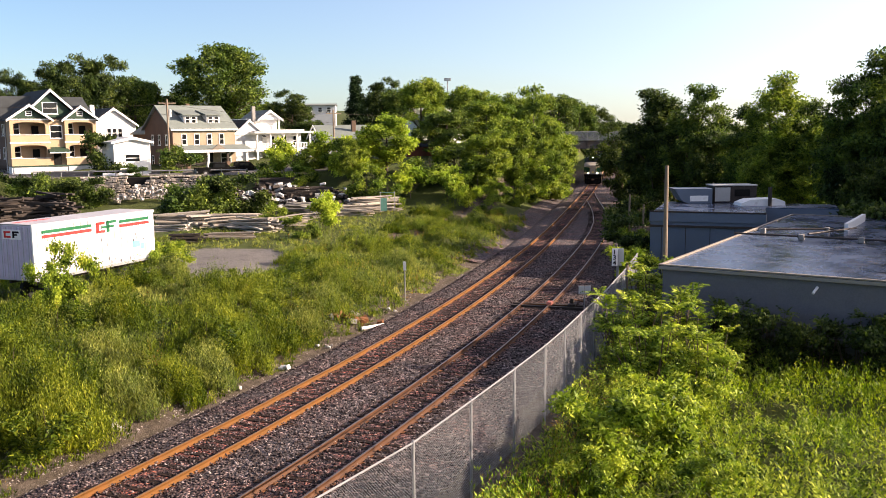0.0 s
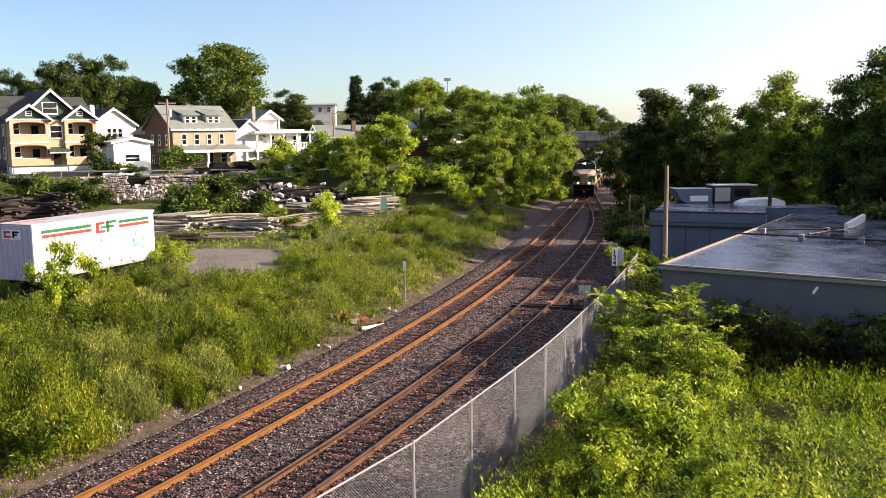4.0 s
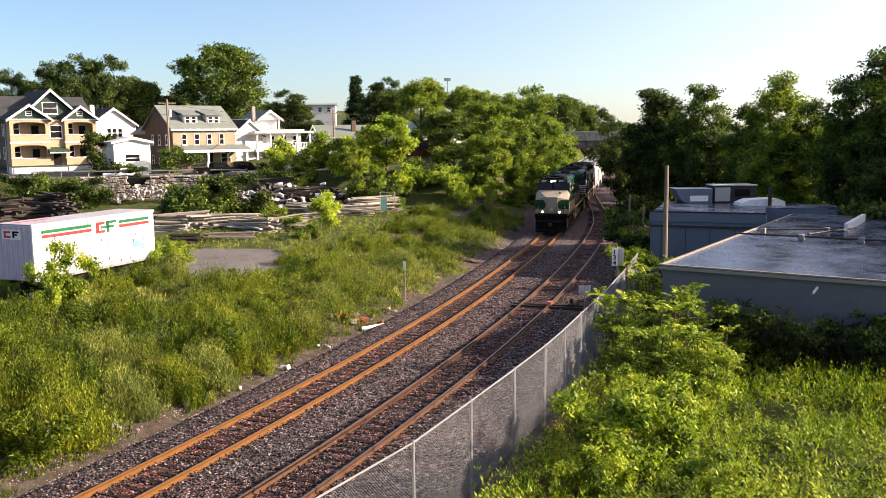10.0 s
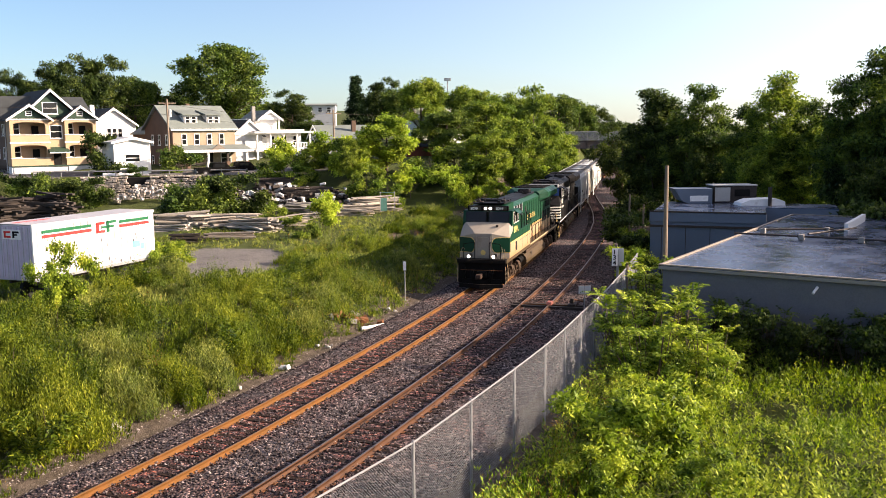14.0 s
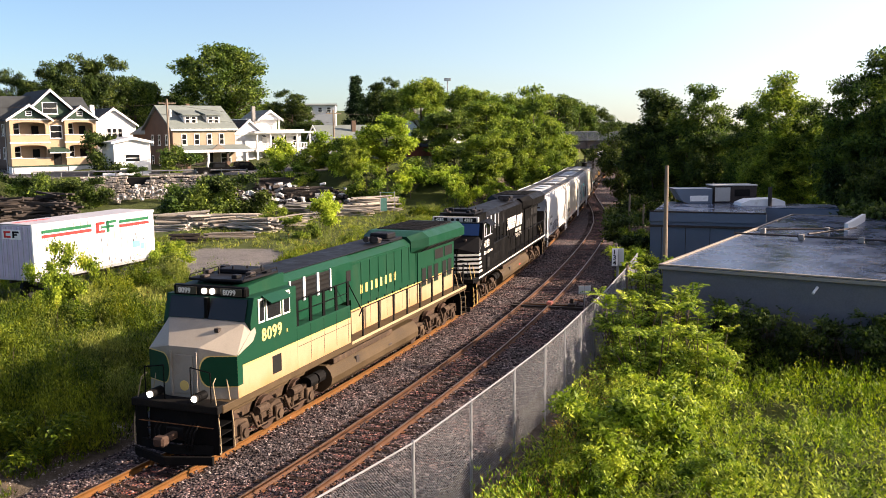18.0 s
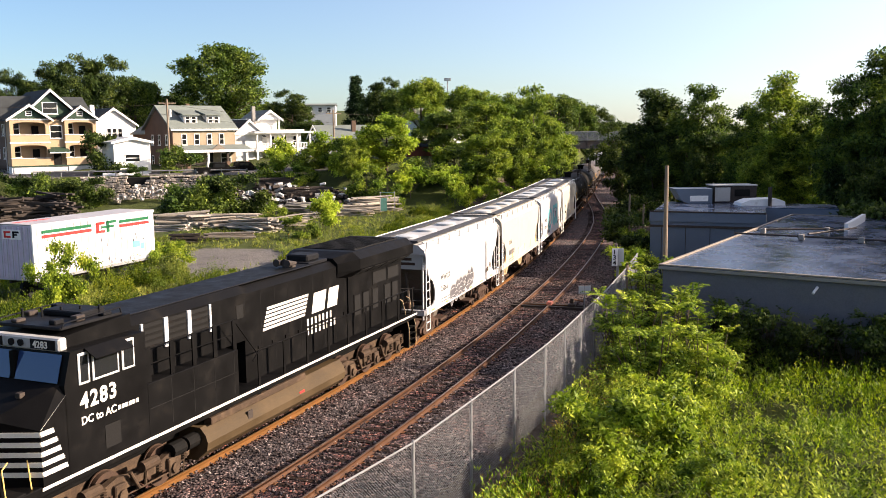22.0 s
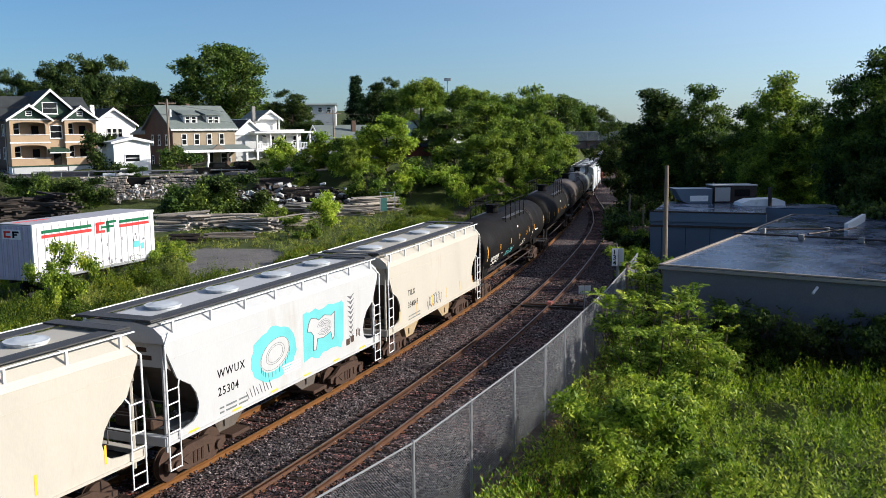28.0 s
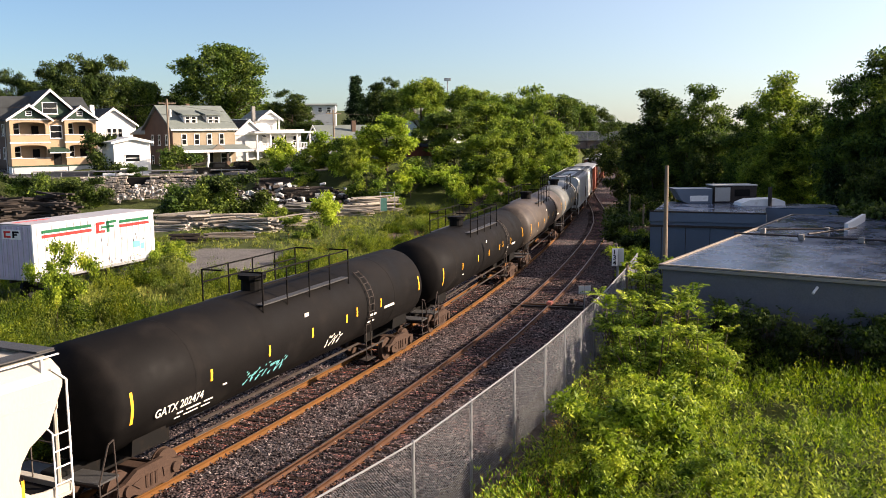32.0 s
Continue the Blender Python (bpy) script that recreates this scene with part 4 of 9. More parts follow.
        for sy in (-1, 1):
            bm = bmesh.new()
            prism(bm, [(9.46, 2.72), (8.7, 3.3), (8.5, 3.36), (8.45, 3.2), (8.62, 2.98)], *sorted((sy * 1.5, sy * 1.506)))
            part("nose_cladding", bm, MAT["nose_paint"], th, "pale painted wedge beside the nose")
            # the panel wraps the flank of the nose, round at its inner end
            flank = [(0.42 + 0.28 * (1 - math.sin(a)), 2.29 + 0.43 * math.cos(a)) for a in np.linspace(0.0, math.pi, 11)]
            for grow, off, tone in ((0.03, 0.004, "gold"), (0.0, 0.009, "green")):
                bm = bmesh.new()
                pts = [(max(0.5, y_ + 0.1 - grow), z_ + (grow if z_ > 2.29 else -grow)) for y_, z_ in flank] + [(1.5, 1.86 - grow), (1.5, 2.72 + grow)]
                vs = [bm.verts.new((9.86 - 0.4 * (y_ - 0.5) + off, sy * y_ + sy * off * 0.4, z_)) for y_, z_ in pts]
                bm.faces.new(vs if sy < 0 else vs[::-1])
                part("nose_panel", bm, MAT[tone], th, "green rounded panel on the nose" if tone == "green" else "thin gold edge round the panel")
            part("side_panel", boxes((9.2, 9.463, *sorted((sy * 1.5, sy * 1.504)), 1.86, 2.62)), MAT["green"], th)
    part("nose_door", boxes((9.85, 9.885, -0.3, 0.3, 1.62, 2.75, 0.012)), MAT["nose_paint"] if not black else MAT["black"], th)
    part("nose_badge", one(rod, (9.885, 0, 1.86), (9.9, 0, 1.86), 0.15, 16), MAT["siding_grey"] if black else MAT["gold"], th)
    # windshield, side windows, number boards, headlights
    for a, b in ((-1.32, -0.08), (0.08, 1.32)):
        bm = bmesh.new()
        prism(bm, [(8.73, 3.56), (8.745, 3.56), (8.555, 4.16), (8.54, 4.16)], a, b)
        # black engine: blue of the mirrored sky is painted into the panes
        part("windshield", bm, MAT["glass_sky" if black else "glass_blue"], cab, "windshield glass with the sky's blue reflection in its colour" if black else "dark windshield glass")
    part("windshield_frame", boxes((8.6, 8.72, -0.06, 0.06, 3.56, 4.18)), trim, cab)
    part("brow", boxes((8.3, 8.55, -1.25, 1.25, 4.2, 4.5, 0.04)), MAT["black"] if not black else MAT["silver"], cab)
    turned = Matrix(((0, 0, 1, 0), (1, 0, 0, 0), (0, 1, 0, 0), (0, 0, 0, 1)))
    for sy in (-1, 1):
        part("number_board", boxes((8.54, 8.57, sy * 0.78 - 0.36, sy * 0.78 + 0.36, 4.24, 4.46, 0.006)), MAT["dim"] if not black else MAT["shade"], cab)
        words("4283" if black else "8099", 0.22, Matrix.Translation((8.573, sy * 0.78 - 0.28, 4.27)) @ turned, MAT["stripe"], cab, "numeral", bold=0.006)
    for y in (-0.14, 0.14):
        part("headlight", rods(((8.54, y, 4.35), (8.59, y, 4.35), 0.08, 16)), MAT["shade"] if black else MAT["lamp"], cab, "" if black else "glowing headlight over the windshield")
    for sy in (-1, 1):
        part("ditch_light", rods(((10.44, sy * 0.74, 1.70), (10.5, sy * 0.74, 1.70), 0.085, 16)), MAT["shade"] if black else MAT["lamp"], th)
        part("ditch_light_housing", one(rod, (10.0, sy * 0.74, 1.70), (10.455, sy * 0.74, 1.70), 0.13, 14), MAT["black"], th)
    for sy in (-1, 1):
        y0 = sy * 1.5
        for a, b in ((6.52, 6.95), (7.05, 7.9), (7.98, 8.32)):
            fr = part("side_window", boxes((a, b, *sorted((y0, y0 + sy * 0.03)), 3.42, 4.14, 0.01)), MAT["stripe"] if not black else MAT["siding_grey"], cab, "pale framed cab side window")
            part("pane", boxes((a + 0.06, b - 0.06, *sorted((y0 + sy * 0.02, y0 + sy * 0.04)), 3.48, 4.08)), MAT["glass"], fr)
        bm = bmesh.new()
        prism(bm, [(sy * 1.5, 4.2), (sy * 1.52, 4.22), (sy * 1.85, 4.02), (sy * 1.84, 4.0)], 6.9, 8.1, "x")
        part("window_awning", bm, upper, cab)
        part("side_vent", boxes((7.1, 7.6, *sorted((y0, y0 + sy * 0.012)), 1.72, 2.27)), MAT["shade"], cab)
    words("4283" if black else "8099", 0.52, pose(8.3 if black else 8.15, 1.502, 2.86, 90, 0, 180), MAT["stripe"] if black else MAT["gold"], cab, "cab_number", "painted road number", 0.014, 1.14)
    if not black:
        words("K", 0.17, pose(6.74, 1.502, 2.83, 90, 0, 180), MAT["gold"], cab, "cab_number")
    else:
        words("DC to AC", 0.26, pose(8.3, 1.502, 2.5, 90, 0, 180), MAT["stripe"], cab, "cab_lettering", "small white lettering", 0.006)
        bm = bmesh.new()
        for k in range(6):
            bar(bm, 6.45 + 0.12 * k, 6.54 + 0.12 * k, 2.52, 2.62, 1.5)
        part("cab_lettering", bm, MAT["stripe"], cab, "small white lettering too fine to read")
    # roof of the cab with antenna plate and air conditioner
    part("roof_plate", boxes((6.2, 8.2, -0.95, 0.95, 4.58, 4.66, 0.02)), MAT["roofblack"], th)
    part("air_conditioner", boxes((6.4, 7.2, -0.6, 0.6, 4.66, 4.8, 0.03)), MAT["roofblack"], th)
    for k in range(5):
        part("antenna", rods(((7.6 - 0.25 * k, -0.8 + 0.35 * k, 4.64), (7.6 - 0.25 * k, -0.8 + 0.35 * k, 4.88), 0.03)), MAT["roofblack"], th)
    for k, (x, y_) in enumerate(((8.0, -0.5), (7.9, 0.55), (7.45, 0.75), (6.7, 0.85), (7.3, -0.85), (6.5, -0.8))):
        part("antenna", boxes((x - 0.14, x + 0.14, y_ - 0.1, y_ + 0.1, 4.66, 4.74 + 0.03 * (k % 3), 0.02)), MAT["roofblack"] if k % 2 else MAT["iron"], th)
    for y_ in (-0.95, 0.95):
        part("roof_rail", one(tube, [(8.15, y_, 4.63), (8.1, y_, 4.74), (6.3, y_, 4.78), (6.25, y_, 4.63)], 0.018), MAT["roofblack"], th)
    # equipment cabinet behind the cab, full width, with its own railing and brake grids above
    part("cabinet", one(box, 2.3, 6.1, -1.5, 1.5, 1.5, 2.85, 0.015), paint, th)
    bm = bmesh.new()
    for k in range(4):
        bar(bm, 2.5 + 0.9 * k, 2.515 + 0.9 * k, 1.6, 2.8, 1.5, 0, 0.004)
    bar(bm, 2.35, 6.05, 2.2, 2.215, 1.5, 0, 0.004)
    part("door_joint", bm, MAT["shade"], th)
    bm = bmesh.new()
    prism(bm, [(-1.02, 2.84), (-1.02, 4.25), (-0.8, 4.45), (0.8, 4.45), (1.02, 4.25), (1.02, 2.84)], 1.15, 6.1, "x")
    part("upper_hood", bm, upper, th)
    bm = bmesh.new()
    prism(bm, [(-0.95, 1.5), (-0.95, 4.2), (-0.7, 4.4), (0.7, 4.4), (0.95, 4.2), (0.95, 1.5)], -5.3, 1.15, "x")
    part("engine_hood", bm, paint, th)
    part("hood_roof", boxes((-3.4, 6.05, -0.76, 0.76, 4.45, 4.48, 0.01)), MAT["roofblack"], th)
    for sy in (-1, 1):
        ya, yb = sorted((sy * 1.02, sy * 1.03))
        for k in range(3):
            x0 = 2.9 + 0.95 * k
            part("grid_opening", boxes((x0, x0 + 0.93, ya, yb, 3.5, 4.2)), MAT["shade"], th)
            bm = bmesh.new()
            for j in range(4):
                box(bm, x0 + 0.08, x0 + 0.85, *sorted((sy * 1.03, sy * 1.045)), 3.56 + 0.16 * j, 3.62 + 0.16 * j)
            part("grid_louvre", bm, MAT["pilot"], th)
        for k in range(6):
            x0 = 2.9 + (k // 2) * 0.95 + (0.88 if k % 2 else 0.0)
            part("grid_post", boxes((x0 - 0.03, x0 + 0.05, *sorted((sy * 1.02, sy * 1.07)), 3.46, 4.24)), MAT["siding_grey"], th)
        ya, yb = sorted((sy * 1.02, sy * 1.035))
        part("hood_screen", boxes((1.3, 1.65, ya, yb, 3.55, 3.95)), MAT["shade"], th)
        bm = bmesh.new()
        for k in range(5):
            box(bm, 2.27 + 0.9 * k, 2.43 + 0.9 * k, sy * 1.42 - 0.02, sy * 1.42 + 0.02, 2.84, 3.72)
        tube(bm, [(6.05, sy * 1.42, 3.7), (2.35, sy * 1.42, 3.7), (1.3, sy * 1.42, 2.55)], 0.02)
        tube(bm, [(6.05, sy * 1.42, 3.3), (2.35, sy * 1.42, 3.3)], 0.015)
        part("upper_handrail", bm, trim, th)
        # engine-hood doors with handles, drawn as joints and latches
        bm = bmesh.new()
        for k in range(8):
            bar(bm, -5.2 + 0.78 * k, -5.188 + 0.78 * k, 1.6, 4.15, 0.95 if sy > 0 else -0.954, 0, 0.004)
        part("door_joint", bm, MAT["shade"], th)
        for k in range(8):
            black or part("door_seam", boxes((-5.24 + 0.78 * k, -5.17 + 0.78 * k, *sorted((sy * 0.95, sy * 0.975)), 2.68, 4.12, 0.008)), upper, th)
        black or part("door_rail", boxes((-5.25, 1.1, *sorted((sy * 0.95, sy * 0.97)), 4.08, 4.14)), upper, th)
        for k in range(8):
            part("latch", boxes((-5.0 + 0.78 * k, -4.96 + 0.78 * k, *sorted((sy * 0.95, sy * 0.98)), 2.4, 2.5)), trim, th)
    # radiator section with wide wings
    bm = bmesh.new()
    prism(bm, [(-1.0, 1.5), (-1.0, 3.7), (-1.0, 4.3), (1.0, 4.3), (1.0, 3.7), (1.0, 1.5)], -9.9, -5.3, "x")
    part("radiator_body", bm, paint, th)
    bm = bmesh.new()
    wing = [(-1.0, 3.72), (-1.55, 4.05), (-1.55, 4.42), (-1.25, 4.66), (1.25, 4.66), (1.55, 4.42), (1.55, 4.05), (1.0, 3.72)]
    tip = [(-0.96, 3.8), (-1.0, 4.0), (-1.0, 4.3), (-0.8, 4.5), (0.8, 4.5), (1.0, 4.3), (1.0, 4.0), (0.96, 3.8)]
    rings = [[bm.verts.new((x, y_, z_)) for y_, z_ in sec] for x, sec in ((-9.9, wing), (-5.25, wing), (-4.55, tip))]
    for ra, rb in zip(rings, rings[1:]):
        for k in range(8):
            bm.faces.new((ra[k], ra[(k + 1) % 8], rb[(k + 1) % 8], rb[k]))
    bm.faces.new(rings[0])
    bm.faces.new(rings[2][::-1])
    bmesh.ops.recalc_face_normals(bm, faces=bm.faces[:])
    part("radiator_wing", bm, upper, th)
    for sy in (-1, 1):
        for k in range(4):
            bm = bmesh.new()
            prism(bm, [(sy * 1.08, 3.755), (sy * 1.48, 3.995), (sy * 1.49, 3.98), (sy * 1.09, 3.74)], -9.7 + 1.1 * k, -8.75 + 1.1 * k, "x")
            part("wing_intake", bm, MAT["shade"], th, "dark intake under the radiator wing")
    bm = boxes((-9.4, -5.7, -1.1, 1.1, 4.66, 4.69))
    for k in range(14):
        box(bm, -9.3 + 0.26 * k, -9.2 + 0.26 * k, -1.05, 1.05, 4.69, 4.715)
    part("radiator_grille", bm, MAT["shade"], th)
    for sy in (-1, 1):
        for x0, x1, z0, z1 in ((-9.6, -8.6, 3.15, 3.6), (-8.4, -7.3, 3.15, 3.6), (-9.5, -9.0, 2.2, 2.95), (-8.8, -8.3, 2.2, 2.95), (-7.7, -7.25, 2.2, 2.95), (-6.9, -6.45, 2.2, 2.95), (-6.2, -5.75, 2.2, 2.95)):
            fr = part("panel", boxes((x0 - 0.05, x1 + 0.05, *sorted((sy * 1.0, sy * 1.015)), z0 - 0.05, z1 + 0.05)), upper, th)
            part("screen", boxes((x0, x1, *sorted((sy * 1.01, sy * 1.025)), z0, z1)), MAT["shade"], fr)
    part("exhaust_base", one(box, -4.5, -3.2, -0.62, 0.62, 4.4, 4.52, 0.02), MAT["roofblack"], th)
    bm = one(box, -4.3, -3.45, -0.42, 0.42, 4.5, 4.74, 0.05)
    part("exhaust", bm, MAT["roofblack"], th)
    bm = boxes((-2.6, -2.35, 0.1, 0.5, 4.44, 4.55, 0.02))
    for k, ln in enumerate((0.5, 0.38, 0.55)):
        rod(bm, (-2.5, 0.1 + 0.22 * k, 4.62), (-2.5 + ln, 0.1 + 0.22 * k, 4.66), 0.05, 10, 0.13)
    part("horn", bm, MAT["iron"], th)
    # walkway handrails
    for sy in (-1, 1):
        for k in range(9):
            x = 1.2 - 1.4 * k
            part("handrail_post", boxes((x - 0.055, x + 0.055, sy * 1.44 - 0.015, sy * 1.44 + 0.015, 1.45, 2.55)), trim, th)
        bm = bmesh.new()
        tube(bm, [(1.5, sy * 1.44, 2.3), (1.2, sy * 1.44, 2.55), (-10.2, sy * 1.44, 2.55)], 0.022)
        part("handrail", bm, trim, th)
    for sg, xx in ((1, 10.2), (-1, -10.25)):
        for sy in (-1, 1):
            bm = bmesh.new()
            tube(bm, [(xx, sy * 0.45, 1.5), (xx, sy * 0.45, 2.5), (xx, sy * 1.1, 2.4), (xx, sy * 1.1, 1.5)], 0.02)
            part("end_handrail", bm, trim, th)
    # lettering of the railway's name, as plain shapes of its size and colour
    if black:
        bm = bmesh.new()
        for k in range(6):
            bar(bm, -2.3 - 0.05 * k, 0.2 - 0.05 * k, 2.88 + 0.125 * k, 2.96 + 0.125 * k, 0.955, -0.02)
        part("stripe_emblem", bm, MAT["stripe"], th, "white striped emblem on the hood")
        bm = bmesh.new()
        prism(bm, [(-2.75, 2.86), (-3.6, 2.86), (-3.78, 3.54), (-2.93, 3.54)], 0.955, 0.961)
        prism(bm, [(-3.8, 2.86), (-4.5, 2.86), (-4.68, 3.54), (-3.98, 3.54)], 0.955, 0.961)
        part("emblem", bm, MAT["stripe"], th, "white emblem on the hood")
        letter_bars(th, -2.43, 2.5, 0.23, 7, 0.26, 0.955, MAT["stripe"], "white painted letter bar")
        letter_bars(th, -2.43, 2.18, 0.23, 8, 0.26, 0.955, MAT["stripe"], "white painted letter bar")
    else:
        letter_bars(th, 0.36, 2.9, 0.34, 8, 0.45, 0.957, MAT["gold"], "gold painted letter bar")
    lift_body(th, 0.24)
    return th


def hopper(kind, mark, number):
    """Two-bay covered hopper: curved side sheets with cut-out ends, slope sheets, roof walks and hatches."""
    paint = MAT[{"white": "hop_white", "cream": "hop_cream", "grey": "hop_grey"}[kind]]
    th = empty("hopper_car", pose(0, 0, 0), {"white": "white covered hopper car with spray-painted lettering", "cream": "cream covered hopper car with white roof hatches", "grey": "pale grey covered hopper car"}[kind], "hopper car", "hopper cars")
    L, SH = 6.05, 3.98
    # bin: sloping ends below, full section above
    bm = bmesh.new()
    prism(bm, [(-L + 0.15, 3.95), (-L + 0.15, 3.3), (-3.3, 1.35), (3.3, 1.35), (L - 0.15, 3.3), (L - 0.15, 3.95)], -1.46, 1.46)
    # colour holds both grime and the shadow behind the cut-outs
    part("bin", bm, MAT["hop_end"], th, "grimy slope sheets at the ends, darkened for their shade")
    for sg in (-1, 1):
        part("end_wall", boxes((*sorted((sg * (L - 0.15), sg * (L - 0.12))), -1.46, 1.46, 3.3, 3.96)), paint, th)
    # side sheets with the tear-shaped cut-outs at both ends
    half = [(L, 3.98), (L - 0.02, 3.8), (5.62, 2.98), (5.42, 2.86), (5.1, 2.68), (4.88, 2.4), (4.78, 2.08), (4.86, 1.8), (5.05, 1.66), (5.4, 1.6), (L, 1.58), (L, 1.34)]
    out = half + [(-x, z) for x, z in half[::-1]]
    for sy in (-1, 1):
        bm = bmesh.new()
        prism(bm, out, *sorted((sy * 1.47, sy * 1.52)))
        part("side_sheet", bm, paint, th)
    # rounded roof
    bm = bmesh.new()
    prism(bm, [(-1.52, 3.95), (-1.45, 4.16), (-1.2, 4.35), (-0.7, 4.46), (0.7, 4.46), (1.2, 4.35), (1.45, 4.16), (1.52, 3.95)], -L, L, "x")
    part("roof", bm, paint, th)
    part("sill", boxes((-L - 0.1, L + 0.1, -0.28, 0.28, 0.85, 1.15, 0.02), (-L - 0.12, -L + 0.1, -1.5, 1.5, 1.32, 1.56, 0.01), (L - 0.1, L + 0.12, -1.5, 1.5, 1.32, 1.56, 0.01)), paint, th)
    for sy in (-1, 1):
        part("side_sill", boxes((-L, L, *sorted((sy * 1.52, sy * 1.565)), 1.33, 1.40, 0.008)), paint, th)
    part("body_seam", boxes((-5.7, 5.7, 1.52, 1.53, 3.52, 3.55)), paint, th)
    if kind == "white":
        # small dark panel and lines beside one cut-out on each side
        for sy in (-1, 1):
            y = sorted((sy * 1.52, sy * 1.526))
            for x, wide, z, tall in ((3.62, 0.26, 1.86, 0.22), (3.94, 0.26, 1.9, 0.22), (4.28, 0.06, 2.05, 0.26), (4.4, 0.06, 2.08, 0.26), (4.52, 0.06, 2.02, 0.26)):
                part("panel_mark", boxes((-x - wide / 2, -x + wide / 2, *y, z - tall / 2, z + tall / 2)), MAT["truck"], th, "small dark panel mark")
    for sg in (-1, 1):
        for sy in (-1, 1):
            bm = bmesh.new()
            rod(bm, (sg * (L - 0.12), sy * 1.35, 1.1), (sg * (L - 0.12), sy * 1.35, 4.0), 0.05)
            part("corner_post", bm, paint, th)
            bm = bmesh.new()
            rod(bm, (sg * 5.2, sy * 0.5, 1.1), (sg * (L - 0.3), sy * 0.5, 3.3), 0.06)
            part("slope_brace", bm, MAT["hop_end"], th)
        bm = bmesh.new()
        for z in (1.95, 2.45):
            rod(bm, (sg * (L - 0.06), -1.35, z), (sg * (L - 0.06), 1.35, z), 0.018)
        for y in (-0.45, 0.45):
            rod(bm, (sg * (L - 0.06), y, 1.44), (sg * (L - 0.06), y, 2.45), 0.018)
        part("end_railing", bm, MAT["hop_end"], th)
        for k, wide in ((0, 0.3), (1, 0.45)):
            part("stencil_mark", boxes((*sorted((sg * (L - 0.12), sg * (L - 0.112))), 0.55 - wide, 0.55 + wide, 3.68 - 0.2 * k, 3.8 - 0.2 * k)), MAT["truck"], th, "dark stencilled mark")
        # platform and boxes coloured dark for the shadow below the slope sheet
        part("end_platform", boxes((sg * 5.7 - 0.4, sg * 5.7 + 0.4, -1.4, 1.4, 1.4, 1.44)), MAT["pilot"], th)
        part("brake_box", boxes((sg * 5.3 - 0.2, sg * 5.3 + 0.2, -0.7, -0.2, 1.44, 1.95, 0.03)), MAT["truck"], th)
        part("air_reservoir", boxes((sg * 5.35 - 0.3, sg * 5.35 + 0.25, 0.3, 0.62, 1.45, 1.75, 0.05)), MAT["truck"], th)
        for sy in (-1, 1):
            # full-height outer stile, short inner stile bent back to the sheet
            xo, xi, yl = sg * (L + 0.05), sg * (L - 0.4), sy * 1.565
            bm = bmesh.new()
            rod(bm, (xo, yl, 1.36), (xo, yl, 3.92), 0.027)
            rod(bm, (xo, yl, 3.92), (xo - sg * 0.3, sy * 1.46, 4.2), 0.024)
            rod(bm, (xi, yl, 1.36), (xi, yl, 2.82), 0.022)
            rod(bm, (xi, yl, 2.82), (xi - sg * 0.1, sy * 1.52, 2.96), 0.02)
            for z in (1.66, 2.03, 2.4, 2.77):
                rod(bm, (xo, yl, z), (xi, yl, z), 0.019)
            part("ladder", bm, MAT["white"], th, "white ladder at the corner")
            bm = bmesh.new()
            for x in (xo, xi):
                rod(bm, (x, yl, 1.36), (x, yl, 0.66), 0.02)
            for z in (0.68, 1.02):
                rod(bm, (xo, yl, z), (xi, yl, z), 0.019)
            part("stirrup_step", bm, MAT["white"], th, "white stirrup step below the sill")
    # outlets
    for cx in (-2.0, 2.0):
        k = 1 if cx > 0 else -1
        bm = bmesh.new()
        prism(bm, [(cx - k * 1.3, 1.36), (cx + k * 1.2, 1.36), (cx + k * 0.75, 0.5), (cx - k * 0.05, 0.5)], -0.95 if kind == "cream" else -0.6, 0.95 if kind == "cream" else 0.6)
        box(bm, cx + k * 0.35 - 0.16, cx + k * 0.35 + 0.16, *((0.95, 1.0) if kind == "cream" else (0.6, 0.65)), 0.62, 0.86, 0.01)
        part("outlet_chute", bm, MAT["cream" if kind == "cream" else "hop_end"], th, "grimy outlet chute")
        part("outlet_gate", boxes((cx + k * 0.35 - 0.45, cx + k * 0.35 + 0.45, -1.1, 1.1, 0.38, 0.5, 0.02)), MAT["truck"], th)
    # roof walks with brackets, hatches
    for sy in (-1, 1):
        part("running_board", boxes((-L - 0.1, L + 0.1, sy * 0.98 - 0.24, sy * 0.98 + 0.24, 4.5, 4.53)), MAT["grating"], th, "dark grating walkway along the roof")
        for k in range(8):
            x = -5.6 + 1.6 * k
            bm = bmesh.new()
            prism(bm, [(sy * 1.2, 4.47), (sy * 1.46, 4.47), (sy * 1.46, 4.16), (sy * 1.4, 4.2), (sy * 1.4, 4.42), (sy * 1.2, 4.42)], x - 0.03, x + 0.03, "x")
            part("roof_bracket", bm, MAT["white"], th)
        part("roof_rail", boxes((-L, L, sy * 1.44 - 0.02, sy * 1.44 + 0.02, 4.47, 4.5)), MAT["white"], th)
    for sg in (-1, 1):
        part("end_walk", boxes((sg * (L - 0.12) - 0.23, sg * (L - 0.12) + 0.23, -1.2, 1.2, 4.54, 4.57)), MAT["grating"], th)
    for x in (-4.2, -1.5, 1.5, 4.2):
        bm = rods(((x, 0, 4.44), (x, 0, 4.52), 0.46, 20), ((x, 0, 4.52), (x, 0, 4.56), 0.5, 20), ((x, 0, 4.56), (x, 0, 4.59), 0.42, 20, 0.25))
        part("roof_hatch", bm, MAT["hop_grey"], th, smooth=False)
    for cx in (-4.35, 4.35):
        freight_truck(th, cx)
    coupler(th, 6.52, 1)
    coupler(th, -6.52, -1)
